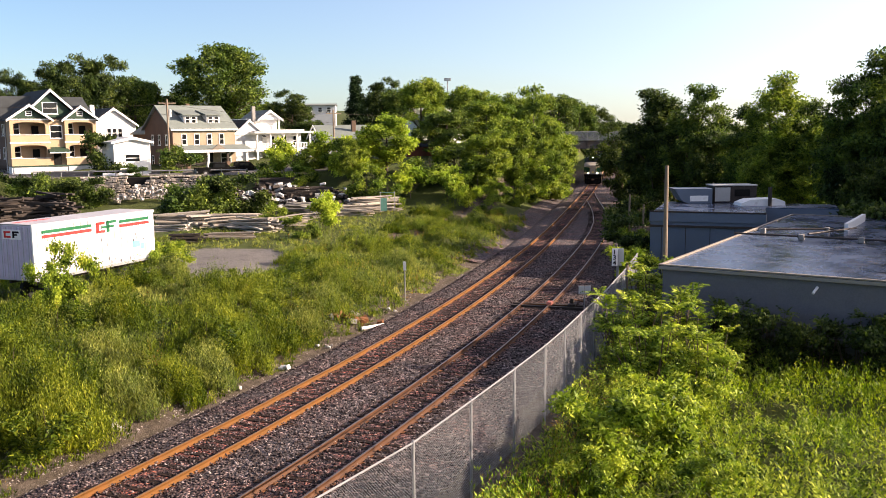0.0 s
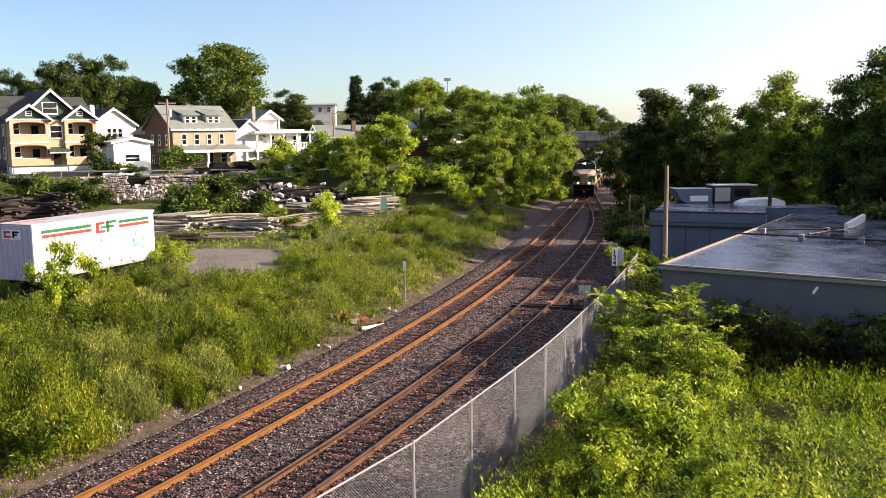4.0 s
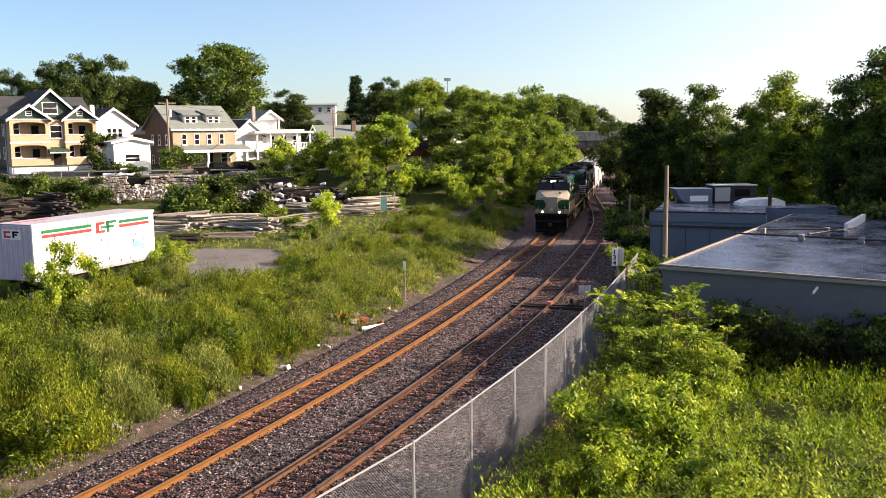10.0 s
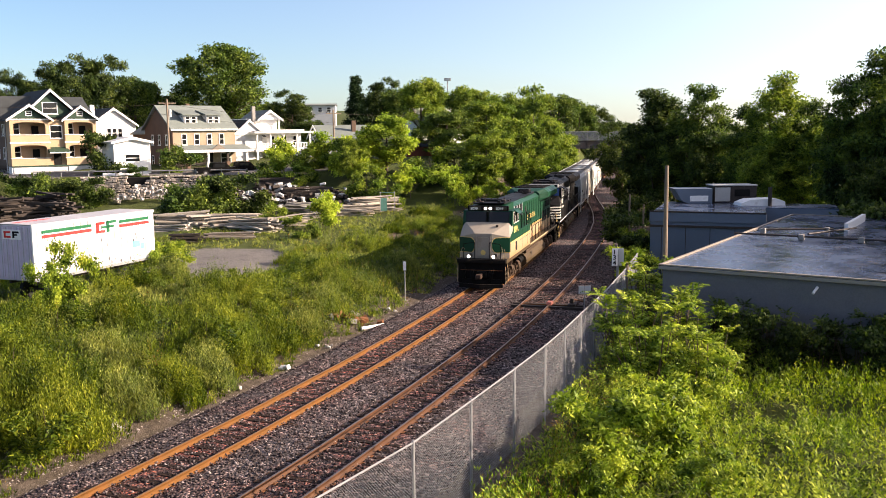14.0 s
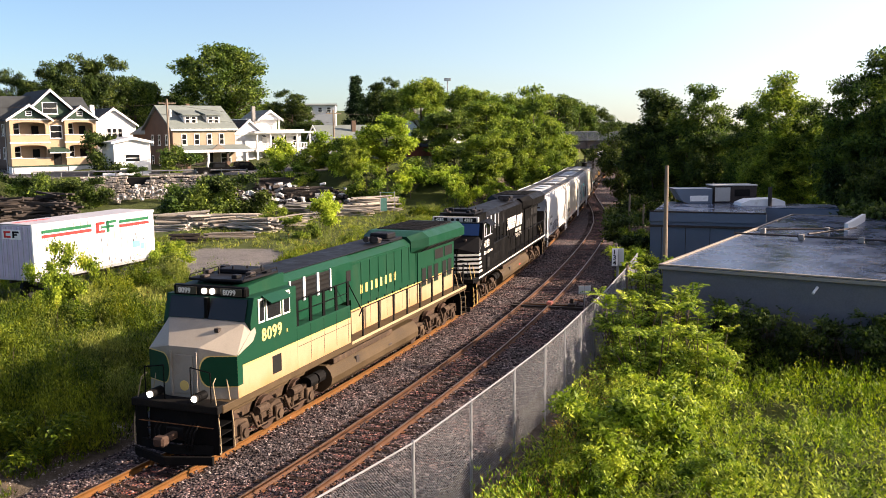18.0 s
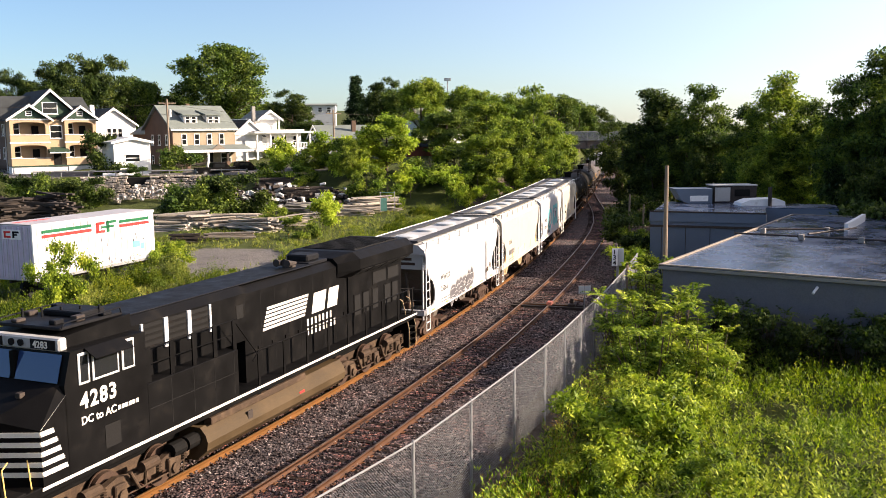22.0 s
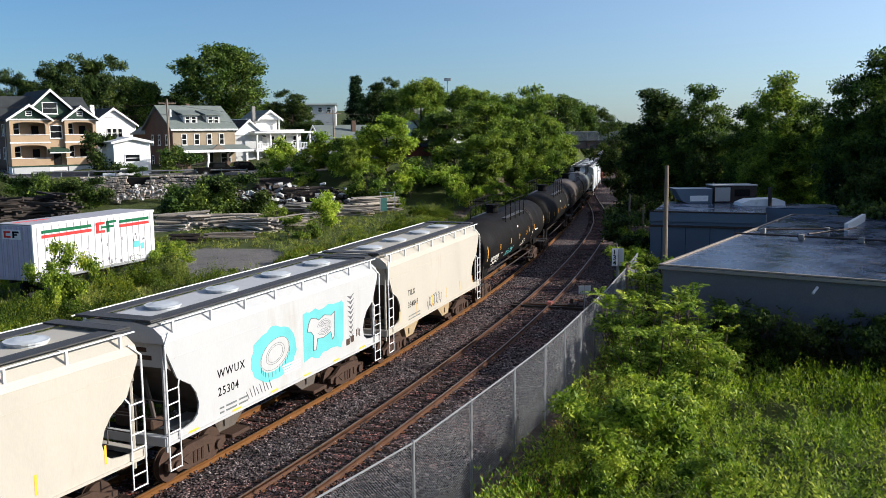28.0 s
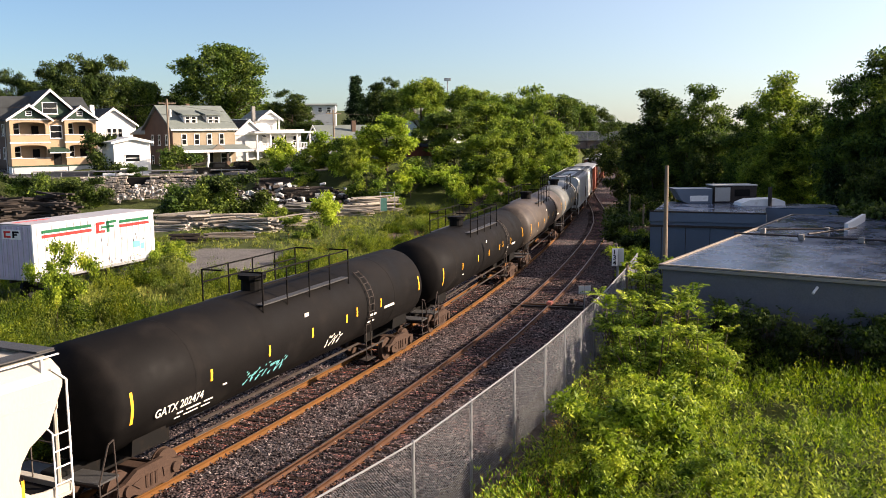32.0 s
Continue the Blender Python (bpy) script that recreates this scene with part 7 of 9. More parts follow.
simple_house(-39.5, 260.0, 5, 9, 10, 4.9, 0.5, "x", MAT["siding_grey"], MAT["roof_grey"], "long grey building on the hill", [(1, 3, 1.2, 1.4), (4, 3, 1.2, 1.4), (6.5, 3, 1.2, 1.4)], z=12.0)


def utility_pole(x, y, h, z, label, arms=True, rz=30):
    th = empty("utility_pole", pose(x, y, z, 0, 0, rz), label, "utility pole", "utility poles")
    part("pole", one(rod, (0, 0, -0.5), (0, 0, h), 0.15, 10, 0.1), MAT["pole"], th)
    if arms:
        part("crossarm", boxes((-1.1, 1.1, -0.05, 0.05, h - 0.6, h - 0.48, 0.01)), MAT["pole"], th)
        part("transformer", rods(((0.3, 0.15, h - 2.2), (0.3, 0.15, h - 1.3), 0.24, 12)), MAT["siding_grey"], th)
        for k in (-1.0, -0.5, 0.5, 1.0):
            part("insulator", rods(((k, 0, h - 0.48), (k, 0, h - 0.3), 0.05, 6)), MAT["glass"], th)
    return th


utility_pole(-33.9, 112.0, 9.2, TERRACE, "brown wooden utility pole with a transformer")
utility_pole(-14.9, 124.5, 8.0, TERRACE, "leaning wooden utility pole with transformer cans")
utility_pole(11.75, 47.0, 7.3, 0.0, "bare grey wooden pole beside the flat-roofed building", False)


def wires():
    th = empty("overhead_wire", pose(0, 0, 0), "thin dark overhead wires between the poles", "wire")
    spans = [((-33.9, 112, 12.9), (-14.9, 124.5, 11.8)), ((-33.9, 112, 12.9), (-62, 98, 13.2)), ((-14.9, 124.5, 11.8), (6, 150, 13)), ((-33.9, 112, 11.6), (-14.9, 124.5, 10.6)), ((-33.9, 112, 11.6), (-62, 98, 12.0))]
    for a, b in spans:
        pts = [Vector(a).lerp(Vector(b), t) - Vector((0, 0, 4 * 0.7 * t * (1 - t))) for t in np.linspace(0, 1, 13)]
        v = [p + Vector(o) for p in pts for o in ((0, 0, 0.016), (0.014, 0.01, -0.01), (-0.014, -0.01, -0.01))]
        f = [(3 * i + j, 3 * i + (j + 1) % 3, 3 * i + 3 + (j + 1) % 3, 3 * i + 3 + j) for i in range(12) for j in range(3)]
        raw("cable", [tuple(p) for p in v], f, MAT["iron"], th)


wires()


def pickup(x, y, z, rz, paint, label):
    """A parked pickup: body, cab, wheels."""
    th = empty("pickup_truck", pose(x, y, z, 0, 0, rz), label, "pickup truck")
    bm = bmesh.new()
    prism(bm, [(-2.6, 0.45), (2.6, 0.45), (2.65, 0.9), (1.5, 1.02), (0.9, 1.62), (-0.6, 1.65), (-0.75, 1.05), (-2.6, 1.05)], -0.92, 0.92)
    part("body", bm, paint, th)
    part("side_window", boxes((-0.45, 0.75, -0.935, 0.935, 1.08, 1.5)), MAT["glass"], th)
    part("bumper", boxes((-2.75, -2.6, -0.9, 0.9, 0.45, 0.65, 0.02), (2.6, 2.78, -0.9, 0.9, 0.4, 0.62, 0.02)), MAT["galv"], th)
    for wx in (-1.65, 1.7):
        for sy in (-1, 1):
            w = part("wheel", rods(((wx, sy * 0.72, 0.37), (wx, sy * 0.95, 0.37), 0.37, 16)), MAT["tyre"], th)
            part("hub", rods(((wx, sy * 0.93, 0.37), (wx, sy * 0.965, 0.37), 0.2, 10)), MAT["galv"], w)
    return th


pickup(-25.4, 113.6, 4.0, 30, MAT["black"], "dark parked pickup truck on the street")
pickup(-27.8, 110.9, 4.0, 30, MAT["black"], "dark parked pickup behind another on the street")
pickup(-38.6, 109.5, 3.5, 25, MAT["white"], "white parked car half hidden by the stone wall")

# guard rail along the street
rail_ = empty("guard_rail", pose(0, 0, 0), "long metal guard rail along the street edge", "guard rail")
part("beam", rods(((-48, 105.5, 4.9), (-24, 110.5, 4.75), 0.07, 6)), MAT["galv"], rail_)
for k in range(9):
    part("post", rods(((-48 + 3 * k, 105.5 + 0.625 * k, 3.4), (-48 + 3 * k, 105.5 + 0.625 * k, 4.9), 0.06, 6)), MAT["galv"], rail_)


def stone_wall():
    th = empty("stone_wall", pose(-42.0, 104.2, 0, 0, 0, 9.5), "rough field-stone retaining wall, partly collapsed", "wall")
    part("core", boxes((0, 13.5, 0.25, 1.1, 0.5, 4.15, 0.05)), MAT["shade"], th)
    r = random.Random(31)
    bm = bmesh.new()
    z = 1.0
    while z < 4.2:
        x, h = 0.0, r.uniform(0.16, 0.3)
        while x < 13.4:
            w = r.uniform(0.2, 0.62)
            if not (5.0 < x < 7.5 and z > 3.2 + 0.5 * math.sin(x)):
                dz = r.uniform(-0.07, 0.07)
                box(bm, x, x + w - r.uniform(0.01, 0.06), -0.03 - r.uniform(0, 0.2), 0.35, z + dz, z + dz + h * r.uniform(0.75, 1.1), 0.05)
            x += w
        z += h
    ob = part("stones", bm, MAT["stone"], th)
    ob["kind"] = "stuff"


MAT["stone"] = surface("field_stone", (0.36, 0.31, 0.26), 0.9, 0, 0.4, 0.9, 9, 0.4, dirt=(0.16, 0.12, 0.09), dirt_amount=0.4)
stone_wall()


def lumber(x, y, rz, nx, nz, ln, mat, label, seed, z=None, mess=0.0, w=0.28, h=0.1):
    """A stack of timbers; mess turns and lifts each of them."""
    r = random.Random(seed)
    g = float(ground_z(x, y)) if z is None else z
    th = empty("lumber_pile", pose(x, y, g, 0, 0, rz), label, "lumber", "lumber piles")
    bm = one(box, -0.5, 0.5, -0.5, 0.5, 0, 1)
    me = bpy.data.meshes.new("plank")
    bm.to_mesh(me)
    bm.free()
    me.materials.append(mat)
    for k in range(nz):
        cnt = max(1, nx - (k * nx) // (nz + 2))
        for j in range(cnt):
            ob = put("plank", me, th)
            L2 = ln * r.uniform(0.75, 1.05)
            m = pose(r.uniform(-0.4, 0.4) * ln * 0.2, (j - (cnt - 1) / 2) * (w + 0.05) + mess * r.uniform(-0.5, 0.5), 0.02 + k * (h + 0.03) + mess * r.uniform(0, 0.12), 0, mess * r.uniform(-5, 5), mess * r.uniform(-24, 24))
            ob.matrix_basis = m @ Matrix.Diagonal((L2, w * r.uniform(0.8, 1.1), h * r.uniform(0.8, 1.1), 1))
    return th


lumber(-24.2, 83.0, 14, 4, 6, 5.2, MAT["wood_pale"], "stack of weathered grey planks in the yard", 1, mess=0.7, w=0.34, h=0.16)
lumber(-21.6, 82.6, 18, 4, 6, 5.0, MAT["wood_pale"], "stack of sun-bleached planks beside another stack", 11, mess=0.9, w=0.34, h=0.16)
lumber(-24.8, 78.5, -14, 4, 4, 6.0, MAT["wood_pale"], "loose weathered planks lying on the yard floor", 2, mess=0.7)
lumber(-16.3, 77.5, -28, 6, 8, 5.0, MAT["wood_pale"], "tumbled heap of old planks", 3, mess=1.0)
lumber(-18.8, 80.5, 20, 5, 9, 5.0, MAT["wood_pale"], "heap of old boards and beams", 4, mess=1.0)
lumber(-14.6, 80.5, 35, 5, 6, 5.0, MAT["wood_pale"], "splayed heap of broken boards", 14, mess=1.2)
lumber(-10.6, 90.5, 8, 7, 9, 6.5, MAT["wood_pale"], "broad stack of sun-bleached boards", 5, mess=0.8)
lumber(-7.0, 93.0, 20, 6, 12, 5.0, MAT["wood_pale"], "stack of pale boards beside the lane", 6, mess=0.5)
lumber(-13.8, 92.5, -15, 6, 8, 5.0, MAT["wood_pale"], "untidy stack of pale boards", 15, mess=0.7)
lumber(-20.0, 69.5, 10, 4, 6, 2.6, MAT["wood_dark"], "small dark pallet stack", 7, mess=0.3)
lumber(-17.0, 71.0, 4, 4, 4, 4.0, MAT["wood_grey"], "low stack of timbers at the yard edge", 8, mess=0.2)
for k in range(9):
    lumber(-46.5 + 2.3 * (k % 5), 83.0 + 4.2 * (k // 5) + 0.5 * k, -34 + 23 * (k % 4), 6, 9 + 2 * (k % 3), 5.2, MAT["wood_dark"], "tumbled heap of dark old timbers", 20 + k, mess=1.1, w=0.3, h=0.16)


def rubble(x, y, wx, wy, n, seed, label, mats, size=(0.25, 0.9), hz=1.0):
    r = random.Random(seed)
    th = empty("rubble_heap", pose(x, y, float(ground_z(x, y)), 0, 0, 10), label, "rubble", "rubble heaps")
    bm = one(box, -0.5, 0.5, -0.5, 0.5, -0.5, 0.5, 0.06)
    base = bpy.data.meshes.new("block")
    bm.to_mesh(base)
    bm.free()
    vers = []
    for mt in mats:
        c = base.copy()
        c.materials.append(mt)
        vers.append(c)
    for k in range(n):
        ob = put("block", vers[k % len(vers)], th)
        a, b = r.uniform(-1, 1), r.uniform(-1, 1)
        s = [r.uniform(*size) for _ in range(3)]
        z = hz * max(0.05, 1 - a * a) * r.uniform(0.1, 1.0)
        gz = float(ground_z(x + a * wx, y + b * wy)) - float(ground_z(x, y))
        ob.matrix_basis = pose(a * wx, b * wy, gz + z * 0.9 + 0.1, r.uniform(-25, 25), r.uniform(-25, 25), r.uniform(0, 180)) @ Matrix.Diagonal((s[0], s[1] * 0.7, s[2] * 0.55, 1))


rubble(-20.0, 99.0, 7.5, 3.0, 190, 41, "heap of pale blocks and dark scrap", [MAT["block_pale"], MAT["wood_dark"], MAT["block_pale"], MAT["shade"]], (0.3, 1.0), hz=1.5)
rubble(-13.5, 99.5, 4.5, 2.5, 90, 42, "scattered pale blocks and scrap timber", [MAT["block_pale"], MAT["wood_dark"], MAT["shade"]], hz=1.2)
rubble(-27.5, 98.5, 3.0, 2.0, 50, 46, "scrap and pale blocks below the street", [MAT["block_pale"], MAT["wood_dark"], MAT["shade"]], hz=1.6)
rubble(-33.5, 102.0, 3.5, 2.2, 110, 43, "collapsed stones at the foot of the wall", [MAT["stone"], MAT["concrete"], MAT["block_pale"]], (0.2, 0.7), 2.2)
rubble(-4.5, 44.6, 1.4, 0.6, 18, 44, "rusty scrap and pale rubble by the ballast", [MAT["rust"], MAT["concrete"], MAT["rust"]], (0.18, 0.62), 0.2)
pipe_ = empty("scrap_pipe", pose(-3.3, 43.6, float(ground_z(-3.3, 43.6)) + 0.08, 0, 0, 35), "pale broken pipe lying at the ballast edge", "pipe")
part("pipe", rods(((-0.9, 0, 0), (0.9, 0.05, 0.02), 0.09, 10)), MAT["block_pale"], pipe_)
for k, (x, y) in enumerate(((-8.1, 33.2), (-9.0, 31.1), (-5.4, 39.6), (-10.6, 28.2), (-2.9, 47.5))):
    rubble(x, y, 0.35, 0.3, 4, 70 + k, "small pale stones on the dirt verge", [MAT["block_pale"], MAT["concrete"]], (0.1, 0.26), 0.03)
rubble(-6.6, 36.0, 0.2, 0.15, 2, 45, "pale stone lying at the ballast edge", [MAT["white"]], (0.25, 0.35), 0.05)
for k, (px_, py_, rz_) in enumerate(((-24, 101, 80), (-19, 103, 5), (-15, 99.5, 12))):
    lumber(px_, py_, rz_, 5, 8, 5.0, MAT["wood_dark"], "dark stacked beams between the rubble", 60 + k, mess=0.3, h=0.16)
scr = empty("wire_enclosure", pose(-5.6, 91.5, 1.2, 0, 0, 20), "teal mesh-covered enclosure in the yard", "enclosure")
part("screen", boxes((-0.8, -0.1, -0.02, 0.02, 0, 1.3)), MAT["teal_net"], scr)
part("top_rail", rods(((-0.8, 0, 1.85), (0.7, 0, 1.85), 0.03)), MAT["teal_net"], scr)
for x in (-0.8, 0.7):
    part("post", rods(((x, 0, -0.1), (x, 0, 1.95), 0.04)), MAT["galv"], scr)

# a bent post near the street
bent = empty("lamp_post", pose(-39.6, 100.5, float(ground_z(-39.6, 100.5))), "thin pale post with a bent top in the yard", "post")
part("post", one(tube, [(0, 0, -0.2), (0, 0, 3.3), (0.25, 0, 3.6), (0.8, 0, 3.65)], 0.06, 8), MAT["galv"], bent)
mast = empty("light_mast", pose(2.65, 400, 18), "tall floodlight mast far behind the trees", "light mast")
part("mast", rods(((0, 0, -4), (0, 0, 13.5), 0.2, 8)), MAT["galv"], mast)
part("lamp_frame", boxes((-1.5, 1.5, -0.2, 0.2, 13.2, 14.4, 0.05)), MAT["siding_grey"], mast)

# ---- flat-roofed building beside the line: local x along its near wall, y into it ----


def roof_material():
    m, t, b = nodes("sky_blue_bitumen_roof")
    big, small = grain(t, 0.35, 6, 0.7), grain(t, 9, 4, 0.65, stretch=(0.25, 1.6, 1))
    # blue in the bitumen's base colour imitates the reflected sky
    c = mixcol(t, ramp(t, big, [(0.4, (0, 0, 0)), (0.65, (1, 1, 1))]), (0.018, 0.030, 0.062), (0.042, 0.066, 0.12))
    c = mixcol(t, ramp(t, small, [(0.57, (0, 0, 0)), (0.63, (0.8, 0.8, 0.8))]), c, (0.13, 0.085, 0.05))
    t.links.new(c, b.inputs["Base Color"])
    t.links.new(node(t, "ShaderNodeMapRange", {"Value": big, "From Min": 0.35, "From Max": 0.65, "To Min": 0.14, "To Max": 0.38}).outputs[0], b.inputs["Roughness"])
    b.inputs["Specular IOR Level"].default_value = 0.45
    t.links.new(node(t, "ShaderNodeBump", {"Height": small, "Strength": 0.15, "Distance": 0.02}).outputs[0], b.inputs["Normal"])
    return m


MAT["roof_sheet"] = roof_material()


def flat_building():
    th = empty("flat_building", pose(9.07, 37.35, 0, 0, 0, -32.8), "low flat-roofed block building with a dark bitumen roof", "building")
    WX, DY, H = 26.0, 26.0, 3.5
    part("wall", boxes((0.15, WX, 0.15, DY, -0.6, H - 0.15)), MAT["block_wall"], th)
    part("fascia", boxes((0.0, WX, 0.0, 0.15, H - 0.16, H - 0.02, 0.01)), MAT["concrete"], th)
    part("fascia", boxes((0.0, 0.15, 0.15, DY, H - 0.16, H - 0.02, 0.01)), MAT["concrete"], th)
    part("roof", boxes((0.02, WX, 0.02, DY, H - 0.14, H)), MAT["roof_sheet"], th, "dark bitumen roof with rusty streaks, sky reflection in its colour")
    part("roof_edge", boxes((0.0, WX, 0.0, 0.14, H, H + 0.06, 0.01), (0.0, 0.14, 0.14, DY, H, H + 0.06, 0.01), (0.0, WX, DY - 0.14, DY, H, H + 0.06, 0.01)), MAT["edge"], th)
    # pipes on small feet
    for a, b in (((0.9, 13.9), (4.2, 16.0)), ((3.5, 12.9), (5.2, 17.0))):
        part("roof_pipe", rods(((*a, H + 0.22), (*b, H + 0.22), 0.05, 8)), MAT["iron"], th)
    part("roof_pipe", rods(((0.07, 11.7, H + 0.2), (16, 11.9, H + 0.2), 0.05, 8)), MAT["iron"], th)
    for k, (x, y) in enumerate(((1.0, 13.9), (3.9, 15.9), (3.4, 11.75), (6.2, 11.8), (8.6, 11.82), (10.6, 11.85), (13, 11.9))):
        part("pipe_foot", one(box, x - 0.14, x + 0.14, y - 0.14, y + 0.14, H, H + 0.3, 0.03), MAT["concrete"], th)
    part("skylight_curb", boxes((4.6, 4.8, 17.0, 23.5, H, H + 0.45, 0.01)), MAT["white"], th, "white upstand on the roof")
    for x0, y0, y1 in ((9.4, 12.2, 17.2), (8.4, 18.6, 24.0)):
        part("skylight_curb", boxes((x0, x0 + 2.2, y0, y1, H, H + 0.42, 0.01)), MAT["white"], th, "white upstand on the roof")
        part("skylight_top", boxes((x0 + 0.06, x0 + 2.2, y0, y1, H + 0.42, H + 0.46)), MAT["roof_sheet"], th)
    part("drain_spout", rods(((6.3, 0.1, H - 0.4), (6.2, -0.25, H - 0.6), 0.05, 8)), MAT["white"], th)


MAT["block_wall"] = surface("painted_block_wall", (0.135, 0.135, 0.145), 0.85, 0, 0.2, 0.7, 18, 0.3, dirt=(0.13, 0.122, 0.118), dirt_amount=0.4)
MAT["edge"] = surface("roof_edge_metal", (0.26, 0.22, 0.175), 0.6, 0.3, 0.2)
MAT["metal_panel"] = surface("pale_blue_metal", (0.12, 0.15, 0.195), 0.5, 0.3, 0.12, 0.8, 20, 0.05)
flat_building()
rear = empty("rear_building", pose(13.4, 57.6, 0, 0, 0, -20), "low metal-sided building with rooftop units", "building")
part("wall", boxes((0, 7.0, 0.1, 9, -0.5, 3.85), (7.0, 11.5, 5.2, 9, -0.5, 3.85)), MAT["metal_panel"], rear)
part("parapet", boxes((-0.05, 7.05, 0.0, 0.1, 3.3, 3.95, 0.01)), MAT["metal_panel"], rear)
part("trim_band", boxes((-0.05, 7.05, -0.03, 0.0, 2.95, 3.1, 0.01), (-0.05, 7.05, -0.03, 0.0, 3.9, 4.0, 0.01)), MAT["iron"], rear)
for k in range(5):
    part("panel_joint", boxes((1.5 * k + 0.7, 1.5 * k + 0.74, 0.07, 0.1, -0.4, 2.95)), MAT["iron"], rear)
part("roof", boxes((0.1, 7.0, 0.1, 8.9, 3.85, 3.9), (7.0, 11.5, 5.2, 8.9, 3.85, 3.9)), MAT["roof_sheet"], rear)


def rooftop_unit(x, y, kind):
    if kind == "hood":
        th = empty("ventilation_hood", pose(x, y, 3.9), "pale metal ventilation hood with a flared intake", "vent")
        bm = bmesh.new()
        prism(bm, [(0.0, 1.05), (2.7, 1.05), (2.7, 0.0), (1.0, 0.0), (0.55, 0.2)], 0, 1.8)
        part("hood", bm, MAT["metal_panel"], th)
        part("louvre", boxes((1.1, 2.4, -0.02, 0.0, 0.15, 0.55)), MAT["white"], th)
        part("curb", boxes((0.9, 2.7, 0.1, 1.7, -0.05, 0.05)), MAT["iron"], th)
    elif kind == "unit":
        th = empty("air_handler", pose(x, y, 3.9), "dark grey rooftop air handler with an open louvre", "air conditioner")
        part("casing", boxes((0, 3.1, 0, 1.8, 0.0, 1.2, 0.03)), MAT["iron"], th)
        part("panel", boxes((0.1, 1.2, -0.03, 0.0, 0.1, 1.1, 0.01)), MAT["silver"], th)
        part("louvre", boxes((1.5, 2.6, -0.03, 0.0, 0.45, 0.95)), MAT["shade"], th)
        part("lid", boxes((-0.05, 3.15, -0.05, 1.85, 1.2, 1.27, 0.01)), MAT["silver"], th)
    else:
        th = empty("roof_hatch_cover", pose(x, y, 3.9), "white low rounded cover on the roof", "roof cover")
        bm = bmesh.new()
        prism(bm, [(0.0, 0.0), (3.1, 0.0), (3.05, 0.3), (2.5, 0.48), (0.7, 0.42), (0.1, 0.2)], 0, 1.6)
        part("cover", bm, MAT["white"], th)


rooftop_unit(16.6, 64.0, "hood")
rooftop_unit(19.5, 64.4, "unit")
rooftop_unit(20.5, 61.5, "cover")
stack_ = empty("vent_stack", pose(22.4, 61.2, 3.9), "dark vent stack on the roof", "vent")
part("stack", rods(((0, 0, 0), (0, 0, 1.3), 0.13, 10)), MAT["iron"], stack_)
for x, y, h in ((14.6, 70, 4.6), (15.7, 70, 3.8), (9.2, 44.5, 2.9)):
    th_ = empty("wooden_post", pose(x, y, float(ground_z(x, y))), "old leaning wooden post among the bushes", "post", "posts")
    part("shaft", one(rod, (0, 0, -0.2), (0.05, 0, h), 0.09, 8, 0.07), MAT["pole"], th_)


# ---- trees, bushes and weeds ----


def blades(points, dirs, length, width, normals=None, bend=0.0):
    """Leaf-shaped quads from their roots: four corners each, as arrays."""
    k = len(points)
    d = dirs / (np.linalg.norm(dirs, axis=1, keepdims=True) + 1e-9)
    up = rng.normal(size=(k, 3)) if normals is None else normals
    side = np.cross(d, up)
    side /= np.linalg.norm(side, axis=1, keepdims=True) + 1e-9
    length, width = np.broadcast_to(length, k)[:, None], np.broadcast_to(width, k)[:, None]
    drop = np.array([0, 0, -1.0]) * bend * length
    mid = points + d * length * 0.45 + drop * 0.25
    v = np.stack([points, mid + side * width / 2, points + d * length + drop, mid - side * width / 2], 1)
    return v


def tips(points, dirs, length, width, normals):
    """Small pointed leaves: three corners each."""
    d = dirs / (np.linalg.norm(dirs, axis=1, keepdims=True) + 1e-9)
    side = np.cross(d, normals)
    side /= np.linalg.norm(side, axis=1, keepdims=True) + 1e-9
    side *= np.asarray(width)[:, None] / 2
    return np.stack([points - side, points + side, points + d * np.asarray(length)[:, None]], 1)


def quads(name, v, mat, parent=None, label=""):
    k, c = v.shape[:2]
    return raw(name, v.reshape(-1, 3), np.arange(c * k).reshape(k, c), mat, parent, label)


def limb_mesh(limbs, n=7):
    """Tapered limbs: (start, end, r0, r1)."""
    vs, fs = [], []
    for a, b, r0, r1 in limbs:
        a, b = np.array(a, float), np.array(b, float)
        d = b - a
        d = d / (np.linalg.norm(d) + 1e-9)
        u = np.cross(d, (0.31, 0.95, 0.1))
        u /= np.linalg.norm(u)
        w = np.cross(d, u)
        i = len(vs)
        for p, r in ((a, r0), (b, r1)):
            for k in range(n):
                t = 2 * math.pi * k / n
                vs.append(p + r * (u * math.cos(t) + w * math.sin(t)))
        for k in range(n):
            fs.append((i + k, i + (k + 1) % n, i + n + (k + 1) % n, i + n + k))
    return np.array(vs), fs


